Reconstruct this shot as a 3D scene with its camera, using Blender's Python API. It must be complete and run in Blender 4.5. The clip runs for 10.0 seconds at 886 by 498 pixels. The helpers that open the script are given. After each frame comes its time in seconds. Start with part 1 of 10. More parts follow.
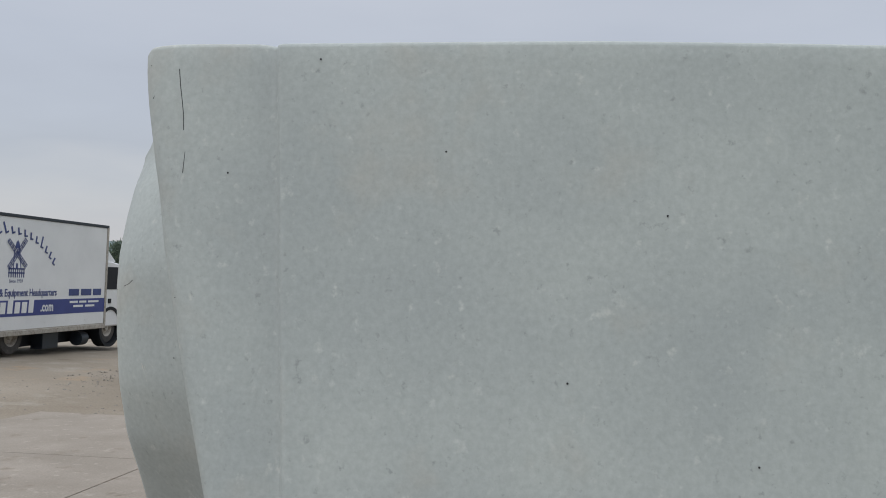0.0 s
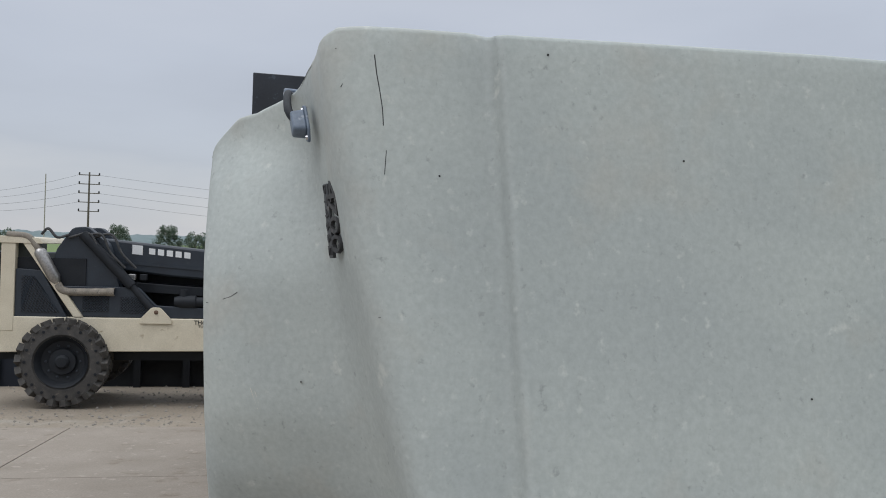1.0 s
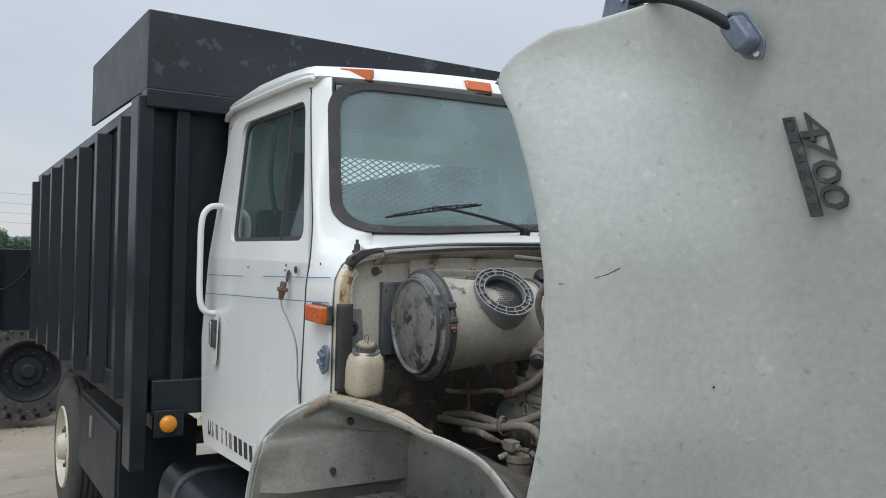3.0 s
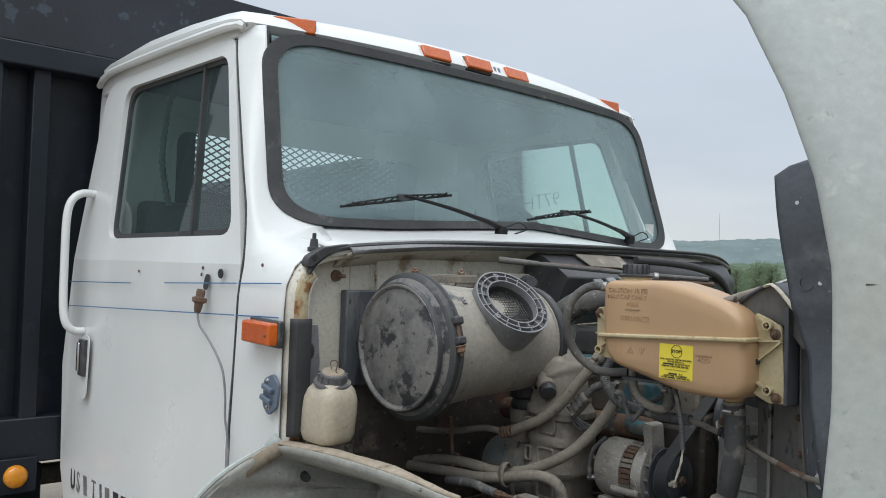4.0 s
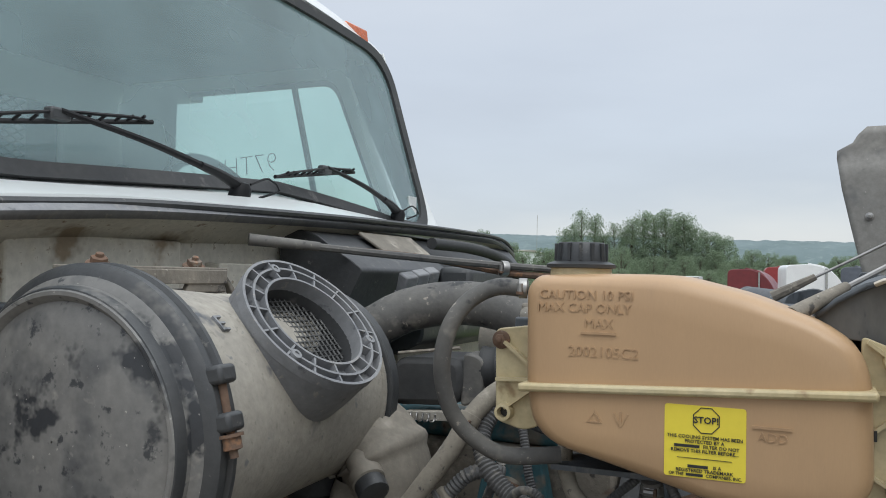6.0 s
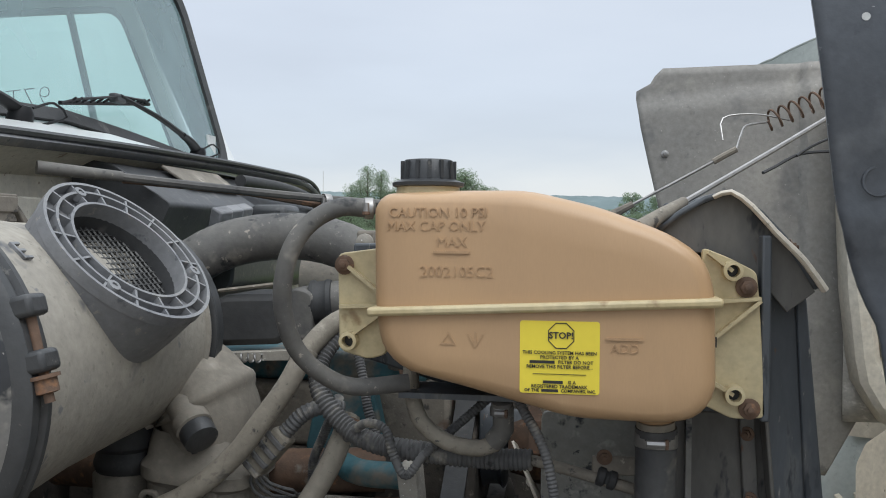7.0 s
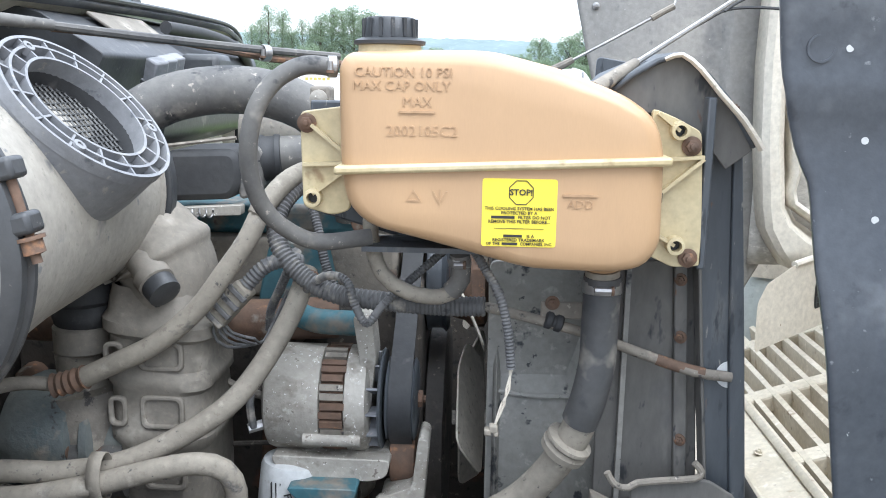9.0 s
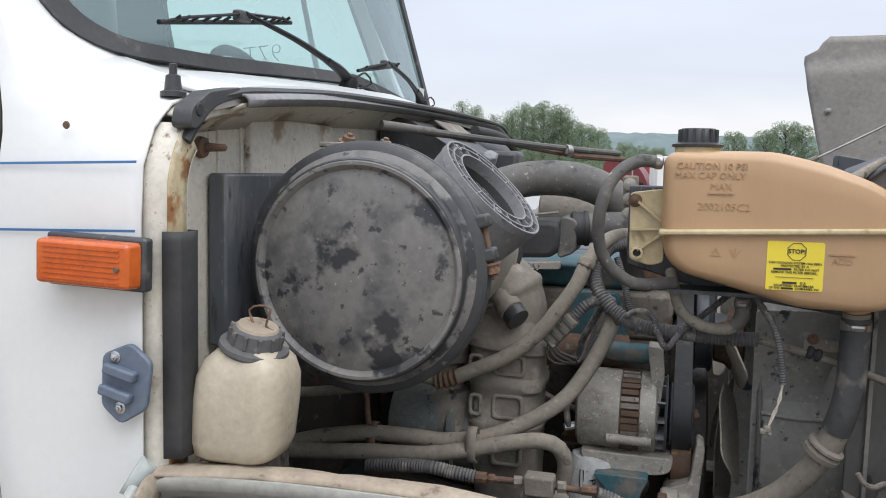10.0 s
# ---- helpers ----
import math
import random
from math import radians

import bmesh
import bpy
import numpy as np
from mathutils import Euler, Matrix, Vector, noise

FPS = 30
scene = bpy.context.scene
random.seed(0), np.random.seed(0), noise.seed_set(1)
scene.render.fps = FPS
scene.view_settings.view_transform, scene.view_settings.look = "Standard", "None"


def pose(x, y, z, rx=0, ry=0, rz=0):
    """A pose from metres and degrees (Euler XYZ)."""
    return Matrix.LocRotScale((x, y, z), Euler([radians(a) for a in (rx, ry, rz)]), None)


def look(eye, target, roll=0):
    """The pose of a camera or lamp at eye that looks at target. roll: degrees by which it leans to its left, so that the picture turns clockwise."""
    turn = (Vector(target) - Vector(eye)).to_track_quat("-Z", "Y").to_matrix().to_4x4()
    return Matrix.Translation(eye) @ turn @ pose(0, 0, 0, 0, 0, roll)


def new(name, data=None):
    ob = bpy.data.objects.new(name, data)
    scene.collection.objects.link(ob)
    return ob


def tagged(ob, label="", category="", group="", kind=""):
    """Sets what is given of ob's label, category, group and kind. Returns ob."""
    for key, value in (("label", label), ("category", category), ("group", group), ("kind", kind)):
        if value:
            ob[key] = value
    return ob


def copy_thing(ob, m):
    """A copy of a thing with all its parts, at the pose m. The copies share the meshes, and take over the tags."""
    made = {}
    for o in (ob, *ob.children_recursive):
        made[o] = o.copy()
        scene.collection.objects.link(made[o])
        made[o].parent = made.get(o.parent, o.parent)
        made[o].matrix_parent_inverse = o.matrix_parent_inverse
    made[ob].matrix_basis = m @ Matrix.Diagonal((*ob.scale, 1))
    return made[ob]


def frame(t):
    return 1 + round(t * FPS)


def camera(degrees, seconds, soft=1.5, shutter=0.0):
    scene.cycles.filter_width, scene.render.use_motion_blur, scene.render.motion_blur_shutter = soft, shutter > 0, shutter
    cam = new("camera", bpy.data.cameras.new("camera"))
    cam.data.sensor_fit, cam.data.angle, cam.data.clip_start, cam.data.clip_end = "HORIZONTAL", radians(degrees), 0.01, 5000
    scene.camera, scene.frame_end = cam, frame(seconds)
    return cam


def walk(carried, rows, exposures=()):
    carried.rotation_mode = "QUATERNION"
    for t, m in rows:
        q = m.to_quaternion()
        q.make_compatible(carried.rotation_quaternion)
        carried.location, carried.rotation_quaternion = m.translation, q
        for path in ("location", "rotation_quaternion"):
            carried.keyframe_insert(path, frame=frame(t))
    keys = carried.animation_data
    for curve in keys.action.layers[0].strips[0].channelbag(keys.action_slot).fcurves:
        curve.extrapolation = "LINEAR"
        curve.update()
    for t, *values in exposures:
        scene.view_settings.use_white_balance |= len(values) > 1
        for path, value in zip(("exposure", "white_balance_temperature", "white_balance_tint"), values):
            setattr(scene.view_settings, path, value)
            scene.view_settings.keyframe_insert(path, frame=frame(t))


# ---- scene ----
cam = camera(55.1, 10.0, 1.0)
PATH = [
    (0, (3.542, -0.139, 1.771), (1.551, -0.331, 1.789), 1.6),
    (0.3, (3.429, -0.374, 1.794), (1.43, -0.308, 1.776), 1.6),
    (0.5, (3.367, -0.561, 1.786), (1.377, -0.359, 1.81), 1.7),
    (1, (3.374, -1.022, 1.798), (1.404, -0.679, 1.799), 1.8),
    (1.5, (3.228, -1.396, 1.734), (1.283, -0.933, 1.734), 1.6),
    (2, (3.003, -1.76, 1.752), (1.106, -1.127, 1.752), 1.2),
    (2.5, (2.792, -2.037, 1.755), (0.977, -1.196, 1.758), 1.3),
    (2.7, (2.667, -2.071, 1.722), (0.894, -1.146, 1.726), 1.3),
    (3.8, (1.81, -2.099, 1.683), (0.292, -0.798, 1.728), 2.0),
    (4, (1.692, -2.066, 1.659), (0.223, -0.71, 1.712), 1.9),
    (4.5, (1.333, -1.884, 1.653), (-0.007, -0.401, 1.71), 1.6),
    (5, (1.08, -1.768, 1.657), (-0.127, -0.175, 1.718), 1.4),
    (5.5, (0.987, -1.661, 1.65), (-0.042, 0.053, 1.716), 1.3),
    (6, (0.856, -1.424, 1.651), (0.057, 0.409, 1.709), 1.3),
    (6.2, (0.831, -1.348, 1.656), (0.133, 0.525, 1.709), 1.1),
    (7.3, (0.752, -1.393, 1.576), (0.551, 0.594, 1.472), 0.2),
    (7.5, (0.725, -1.379, 1.546), (0.592, 0.61, 1.385), 0.1),
    (8, (0.678, -1.338, 1.484), (0.649, 0.634, 1.152), 0.1),
    (8.5, (0.692, -1.391, 1.554), (0.672, 0.558, 1.107), 0.3),
    (9, (0.726, -1.423, 1.627), (0.631, 0.535, 1.233), 0.9),
    (9.5, (0.684, -1.481, 1.595), (0.408, 0.48, 1.31), 1.1),
    (9.8, (0.639, -1.68, 1.606), (0.219, 0.262, 1.379), 1.3),
    (10, (0.594, -1.852, 1.621), (0.071, 0.069, 1.43), 1.4),
]
walk(cam, [(t, look(eye, target, roll)) for t, eye, target, roll in PATH],
     ((0, -0.13, 6500, 10), (1, -0.08, 6500, 10), (2, 0.05, 6500, 9), (2.7, 0.14, 6500, 8), (4, 0.15, 6500, 7), (6, 0.18, 6500, 7), (7.5, 0.6, 6450, 9), (8, 1.55, 6450, 14), (8.5, 1.75, 6150, 12), (9, 1.58, 6050, 9), (9.5, 1.18, 6300, 10), (9.8, 0.72, 6500, 11), (10, 0.52, 6600, 12)))

# ---- world and light: overcast day ----
world = bpy.data.worlds.new("overcast_sky")
scene.world = world
world.use_nodes = True
wn, wl = world.node_tree.nodes, world.node_tree.links
wn.clear()
w_out = wn.new("ShaderNodeOutputWorld")
w_sky = wn.new("ShaderNodeTexSky")
w_sky.sky_type, w_sky.sun_disc = "NISHITA", False
w_sky.sun_elevation, w_sky.sun_rotation = radians(52), radians(150)
w_bg1 = wn.new("ShaderNodeBackground")
w_bg1.inputs["Strength"].default_value = 0.02
wl.new(w_sky.outputs[0], w_bg1.inputs[0])
w_co = wn.new("ShaderNodeTexCoord")
w_sep = wn.new("ShaderNodeSeparateXYZ")
wl.new(w_co.outputs["Generated"], w_sep.inputs[0])
w_map = wn.new("ShaderNodeMapping")
w_map.inputs["Scale"].default_value = (1.3, 1.3, 5.0)
wl.new(w_co.outputs["Generated"], w_map.inputs[0])
w_noise = wn.new("ShaderNodeTexNoise")
w_noise.inputs["Scale"].default_value, w_noise.inputs["Detail"].default_value = 1.7, 5.0
w_noise.inputs["Roughness"].default_value = 0.5
wl.new(w_map.outputs[0], w_noise.inputs["Vector"])
w_add = wn.new("ShaderNodeMath")
w_add.operation = "MULTIPLY_ADD"
w_add.inputs[1].default_value, w_add.inputs[2].default_value = 0.42, -0.21
wl.new(w_noise.outputs[0], w_add.inputs[0])
w_sum = wn.new("ShaderNodeMath")
w_sum.operation = "ADD"
wl.new(w_sep.outputs["Z"], w_sum.inputs[0])
wl.new(w_add.outputs[0], w_sum.inputs[1])
w_ramp = wn.new("ShaderNodeValToRGB")
cr = w_ramp.color_ramp
cr.elements[0].position, cr.elements[0].color = 0.0, (0.598, 0.605, 0.637, 1)
cr.elements[1].position, cr.elements[1].color = 1.0, (1.65, 1.72, 1.82, 1)
for pos_, col_ in ((0.11, (0.487, 0.515, 0.580, 1)), (0.22, (0.536, 0.570, 0.642, 1)), (0.36, (0.589, 0.620, 0.688, 1)), (0.55, (0.94, 0.985, 1.06, 1))):
    el_ = cr.elements.new(pos_)
    el_.color = col_
wl.new(w_sum.outputs[0], w_ramp.inputs[0])
w_bg2 = wn.new("ShaderNodeBackground")
w_bg2.inputs["Strength"].default_value = 0.92
wl.new(w_ramp.outputs[0], w_bg2.inputs[0])
w_mix = wn.new("ShaderNodeAddShader")
wl.new(w_bg1.outputs[0], w_mix.inputs[0])
wl.new(w_bg2.outputs[0], w_mix.inputs[1])
wl.new(w_mix.outputs[0], w_out.inputs[0])

sun = new("sun", bpy.data.lights.new("sun", "SUN"))
sun.data.energy, sun.data.angle, sun.data.color = 1.0, radians(40), (0.97, 0.98, 1.0)
sun.matrix_world = look((7, -7, 15), (0, 0, 0))

# ---- materials ----
def surf(name, a, b=None, rough=0.6, metal=0.0, scale=6.0, spots=(), bump=0.26, fine=90.0, grain=0.11, coat=0.0, stretch=(1, 1, 1), rvar=0.15, spec=0.5):
    """Two-tone clouded surface with fine grain, optional spots (colour, scale, threshold, softness) and relief."""
    m = bpy.data.materials.new(name)
    m.use_nodes = True
    n, l = m.node_tree.nodes, m.node_tree.links
    p = n["Principled BSDF"]
    p.inputs["Metallic"].default_value = metal
    p.inputs["Coat Weight"].default_value = coat
    p.inputs["Specular IOR Level"].default_value = spec
    co = n.new("ShaderNodeTexCoord")
    mp = n.new("ShaderNodeMapping")
    mp.inputs["Scale"].default_value = stretch
    l.new(co.outputs["Object"], mp.inputs[0])

    def noise_(sc, det=4.0, ro=0.55):
        t = n.new("ShaderNodeTexNoise")
        t.inputs["Scale"].default_value, t.inputs["Detail"].default_value, t.inputs["Roughness"].default_value = sc, det, ro
        l.new(mp.outputs[0], t.inputs["Vector"])
        return t.outputs[0]

    def step_(src, lo, hi):
        r = n.new("ShaderNodeMapRange")
        r.inputs["From Min"].default_value, r.inputs["From Max"].default_value = lo, hi
        l.new(src, r.inputs["Value"])
        return r.outputs[0]

    def mix_(fac, c1, c2, mode="MIX"):
        x = n.new("ShaderNodeMix")
        x.data_type, x.blend_type = "RGBA", mode
        for k, v in ((0, fac), (6, c1), (7, c2)):
            if isinstance(v, (int, float)):
                x.inputs[k].default_value = v
            elif isinstance(v, tuple):
                x.inputs[k].default_value = (*v, 1)
            else:
                l.new(v, x.inputs[k])
        return x.outputs[2]

    big = noise_(scale, 5.0)
    col = mix_(step_(big, 0.32, 0.68), a, b or tuple(0.8 * c for c in a))
    for c, sc, th, so in spots:
        col = mix_(step_(noise_(sc, 4.0, 0.6), th, th + so), col, c)
    fin = noise_(fine, 3.0, 0.6)
    if grain:
        g = step_(fin, 0.2, 0.8)
        k = n.new("ShaderNodeMapRange")
        k.inputs["To Min"].default_value, k.inputs["To Max"].default_value = 1 - grain * 2, 1 + grain
        l.new(g, k.inputs["Value"])
        col = mix_(1.0, col, k.outputs[0], "MULTIPLY")
    l.new(col, p.inputs["Base Color"])
    rr = n.new("ShaderNodeMapRange")
    rr.inputs["To Min"].default_value, rr.inputs["To Max"].default_value = max(0.03, rough - rvar), min(1, rough + rvar)
    l.new(big, rr.inputs["Value"])
    l.new(rr.outputs[0], p.inputs["Roughness"])
    if bump:
        bp = n.new("ShaderNodeBump")
        bp.inputs["Strength"].default_value, bp.inputs["Distance"].default_value = bump, 0.002
        l.new(fin, bp.inputs["Height"])
        l.new(bp.outputs[0], p.inputs["Normal"])
    return m


def glass(name, tint, dirt=0.12, rough=0.02):
    """Clear tinted pane: gloss over see-through. dirt: strength of a teal film for dust and reflected sky."""
    m = bpy.data.materials.new(name)
    m.use_nodes = True
    n, l = m.node_tree.nodes, m.node_tree.links
    n.clear()
    out = n.new("ShaderNodeOutputMaterial")
    tr = n.new("ShaderNodeBsdfTransparent")
    tr.inputs[0].default_value = (*tint, 1)
    gl = n.new("ShaderNodeBsdfGlossy")
    gl.inputs["Roughness"].default_value = rough
    fr = n.new("ShaderNodeFresnel")
    fr.inputs[0].default_value = 1.5
    mx = n.new("ShaderNodeMixShader")
    l.new(fr.outputs[0], mx.inputs[0])
    l.new(tr.outputs[0], mx.inputs[1])
    l.new(gl.outputs[0], mx.inputs[2])
    df = n.new("ShaderNodeBsdfDiffuse")
    df.inputs[0].default_value = (0.37, 0.51, 0.53, 1)
    nz = n.new("ShaderNodeTexNoise")
    nz.inputs["Scale"].default_value = 4.0
    co = n.new("ShaderNodeTexCoord")
    l.new(co.outputs["Object"], nz.inputs["Vector"])
    mr = n.new("ShaderNodeMapRange")
    mr.inputs["To Min"].default_value, mr.inputs["To Max"].default_value = dirt * 0.5, dirt * 1.5
    l.new(nz.outputs[0], mr.inputs["Value"])
    m2 = n.new("ShaderNodeMixShader")
    l.new(mr.outputs[0], m2.inputs[0])
    l.new(mx.outputs[0], m2.inputs[1])
    l.new(df.outputs[0], m2.inputs[2])
    l.new(m2.outputs[0], out.inputs[0])
    return m


HOOD = surf("chalky_hood_paint", (0.442, 0.473, 0.449), (0.377, 0.407, 0.395), 0.62, scale=2.6, bump=0.22, fine=75, grain=0.07,
            spots=(((0.500, 0.527, 0.497), 34, 0.62, 0.14), ((0.316, 0.338, 0.325), 48, 0.63, 0.10), ((0.510, 0.532, 0.497), 17, 0.65, 0.10), ((0.414, 0.422, 0.390), 3.5, 0.56, 0.18), ((0.279, 0.288, 0.275), 150, 0.70, 0.05)), spec=0.3)
HOOD_IN = surf("hood_inside_beige", (0.660, 0.600, 0.504), (0.516, 0.462, 0.378), 0.7, scale=5, spots=(((0.240, 0.198, 0.156), 11, 0.64, 0.09), ((0.744, 0.690, 0.588), 12, 0.58, 0.12), ((0.300, 0.228, 0.156), 45, 0.66, 0.06), ((0.396, 0.348, 0.282), 110, 0.61, 0.07)), bump=0.3)
WHITE = surf("white_cab_paint", (0.73, 0.745, 0.735), (0.67, 0.685, 0.675), 0.32, scale=3, bump=0.02, grain=0.015, coat=0.3,
             spots=(((0.50, 0.48, 0.42), 40, 0.76, 0.04), ((0.66, 0.66, 0.62), 7, 0.66, 0.12)))
FIREWALL = surf("dusty_firewall_paint", (0.66, 0.63, 0.55), (0.54, 0.51, 0.43), 0.65, scale=5,
                spots=(((0.30, 0.235, 0.16), 9, 0.62, 0.10), ((0.22, 0.14, 0.085), 26, 0.66, 0.06), ((0.64, 0.60, 0.50), 14, 0.58, 0.12), ((0.33, 0.29, 0.225), 90, 0.62, 0.07)))
FENDER = surf("fender_liner_paint", (0.446, 0.450, 0.417), (0.320, 0.320, 0.289), 0.6, scale=7, spots=(((0.116, 0.100, 0.086), 35, 0.66, 0.06), ((0.262, 0.240, 0.203), 10, 0.6, 0.1)))
DUSTTOP = surf("mud_dust", (0.40, 0.34, 0.26), (0.30, 0.25, 0.19), 0.9, scale=20, bump=0.5, spots=(((0.2, 0.16, 0.12), 40, 0.62, 0.08),))
RUST = surf("rusty_steel", (0.17, 0.10, 0.065), (0.11, 0.075, 0.055), 0.85, scale=40, spots=(((0.27, 0.14, 0.075), 60, 0.58, 0.1), ((0.30, 0.27, 0.23), 25, 0.62, 0.1)), bump=0.4)
RUSTPAINT = surf("rusted_through_paint", (0.60, 0.53, 0.36), (0.44, 0.34, 0.19), 0.7, scale=10, spots=(((0.27, 0.125, 0.045), 20, 0.54, 0.10), ((0.14, 0.07, 0.035), 50, 0.62, 0.06), ((0.66, 0.62, 0.50), 35, 0.60, 0.08)), bump=0.5)
BLACKPLASTIC = surf("dusty_black_plastic", (0.032, 0.035, 0.039), (0.062, 0.063, 0.064), 0.45, scale=9, spots=(((0.165, 0.156, 0.142), 14, 0.62, 0.12), ((0.14, 0.135, 0.125), 70, 0.65, 0.06)))
RUBBER = surf("aged_rubber", (0.03, 0.031, 0.033), (0.055, 0.055, 0.055), 0.7, scale=12, spots=(((0.11, 0.105, 0.10), 18, 0.62, 0.1),))
FILTCAP = surf("smeared_dusty_cap", (0.215, 0.208, 0.194), (0.150, 0.147, 0.141), 0.45, scale=14, spots=(((0.085, 0.086, 0.088), 12, 0.49, 0.14), ((0.030, 0.032, 0.036), 15, 0.535, 0.06), ((0.29, 0.275, 0.245), 28, 0.63, 0.12), ((0.040, 0.042, 0.046), 40, 0.60, 0.05), ((0.37, 0.35, 0.32), 130, 0.68, 0.05)), bump=0.12)
FILTBODY = surf("dust_coated_housing", (0.385, 0.355, 0.302), (0.285, 0.265, 0.232), 0.75, scale=6, spots=(((0.11, 0.115, 0.125), 13, 0.60, 0.09), ((0.455, 0.42, 0.36), 9, 0.57, 0.16), ((0.17, 0.17, 0.172), 45, 0.65, 0.07), ((0.27, 0.25, 0.215), 120, 0.60, 0.08)), bump=0.3)
FILTNECK = surf("grey_housing_neck", (0.178, 0.184, 0.200), (0.253, 0.253, 0.255), 0.6, scale=8, spots=(((0.356, 0.339, 0.299), 12, 0.60, 0.17), ((0.109, 0.115, 0.127), 40, 0.62, 0.08), ((0.299, 0.287, 0.265), 110, 0.63, 0.07)), bump=0.3)
TANK = surf("amber_tank_plastic", (0.470, 0.302, 0.167), (0.425, 0.272, 0.152), 0.40, scale=3, stretch=(3, 3, 0.5), bump=0.03, grain=0.02, fine=200,
            spots=(((0.545, 0.380, 0.222), 4, 0.60, 0.25), ((0.300, 0.198, 0.122), 3.2, 0.66, 0.16), ((0.400, 0.260, 0.150), 9, 0.60, 0.25)))
TANKEDGE = surf("pale_tank_plastic", (0.58, 0.50, 0.32), (0.50, 0.40, 0.22), 0.4, scale=9, bump=0.03, spots=(((0.34, 0.24, 0.13), 24, 0.64, 0.08),))
BOTTLE = surf("washer_bottle_plastic", (0.528, 0.473, 0.368), (0.440, 0.387, 0.294), 0.42, scale=8, bump=0.03, spots=(((0.290, 0.241, 0.175), 30, 0.68, 0.06),))
HOSE = surf("dusty_tan_hose", (0.285, 0.255, 0.207), (0.205, 0.182, 0.148), 0.85, scale=12, spots=(((0.079, 0.074, 0.073), 20, 0.61, 0.07), ((0.345, 0.315, 0.262), 40, 0.59, 0.14), ((0.084, 0.079, 0.074), 75, 0.64, 0.06), ((0.205, 0.177, 0.144), 130, 0.60, 0.08)), bump=0.4)
HOSEDARK = surf("dark_rubber_hose", (0.150, 0.142, 0.128), (0.088, 0.086, 0.085), 0.7, scale=14, spots=(((0.270, 0.248, 0.215), 16, 0.58, 0.14), ((0.035, 0.036, 0.038), 26, 0.61, 0.07), ((0.30, 0.27, 0.23), 90, 0.63, 0.07)), bump=0.3)
LOOM = surf("dusty_loom", (0.145, 0.142, 0.138), (0.09, 0.09, 0.092), 0.7, scale=16, spots=(((0.30, 0.275, 0.235), 28, 0.57, 0.12), ((0.05, 0.05, 0.052), 60, 0.62, 0.08)), bump=0.3)
DUCT = surf("dusty_tan_casting", (0.250, 0.225, 0.188), (0.172, 0.154, 0.128), 0.8, scale=8, spots=(((0.161, 0.142, 0.119), 19, 0.62, 0.10), ((0.385, 0.350, 0.295), 12, 0.58, 0.14), ((0.142, 0.128, 0.109), 60, 0.65, 0.07), ((0.255, 0.223, 0.180), 140, 0.60, 0.08)), bump=0.28)
ALU = surf("weathered_aluminium", (0.440, 0.412, 0.362), (0.315, 0.290, 0.250), 0.65, metal=0.2, scale=12, spots=(((0.215, 0.190, 0.156), 20, 0.57, 0.12), ((0.520, 0.495, 0.445), 60, 0.60, 0.10), ((0.82, 0.81, 0.78), 190, 0.645, 0.03), ((0.184, 0.161, 0.138), 90, 0.66, 0.05)), bump=0.5)
HOSESLEEVE = surf("black_hose_with_dust", (0.050, 0.051, 0.054), (0.085, 0.083, 0.080), 0.6, scale=14, spots=(((0.30, 0.275, 0.235), 11, 0.53, 0.14), ((0.045, 0.045, 0.047), 30, 0.60, 0.08)), bump=0.2)
TEAL = surf("teal_engine_paint", (0.06, 0.17, 0.20), (0.045, 0.12, 0.145), 0.55, scale=10, spots=(((0.21, 0.19, 0.16), 16, 0.53, 0.12), ((0.10, 0.06, 0.045), 30, 0.68, 0.06)))
GRIME = surf("oily_engine_grime", (0.048, 0.043, 0.039), (0.092, 0.078, 0.064), 0.7, scale=10, spots=(((0.20, 0.165, 0.13), 13, 0.60, 0.12), ((0.16, 0.082, 0.055), 11, 0.64, 0.10), ((0.25, 0.215, 0.17), 60, 0.64, 0.08), ((0.02, 0.02, 0.02), 35, 0.60, 0.08)), bump=0.8)
CASTDUST = surf("dusty_cast_iron", (0.27, 0.24, 0.195), (0.165, 0.147, 0.125), 0.85, scale=12, spots=(((0.35, 0.315, 0.26), 24, 0.58, 0.12), ((0.15, 0.082, 0.055), 16, 0.64, 0.08), ((0.07, 0.065, 0.06), 50, 0.62, 0.07), ((0.38, 0.35, 0.30), 120, 0.65, 0.06)), bump=0.7)
# Darker variant of the dusty casting, for the low housing.
CASTDARK = surf("dark_dusty_casting", (0.13, 0.125, 0.115), (0.075, 0.075, 0.073), 0.75, scale=11, spots=(((0.24, 0.215, 0.175), 20, 0.60, 0.12), ((0.04, 0.04, 0.042), 40, 0.60, 0.08), ((0.13, 0.075, 0.05), 24, 0.66, 0.07), ((0.28, 0.255, 0.21), 100, 0.64, 0.06)), bump=0.7)
CASTTEAL = surf("teal_casting_under_dust", (0.20, 0.205, 0.185), (0.13, 0.15, 0.148), 0.8, scale=14, spots=(((0.06, 0.115, 0.125), 16, 0.60, 0.10), ((0.30, 0.27, 0.22), 22, 0.60, 0.12), ((0.06, 0.055, 0.05), 50, 0.64, 0.07)), bump=0.7)
SHROUD = surf("grey_fan_shroud", (0.230, 0.224, 0.207), (0.305, 0.293, 0.265), 0.6, scale=7, spots=(((0.038, 0.041, 0.047), 22, 0.60, 0.05), ((0.356, 0.339, 0.305), 60, 0.60, 0.10), ((0.052, 0.054, 0.057), 80, 0.66, 0.05)), bump=0.35)
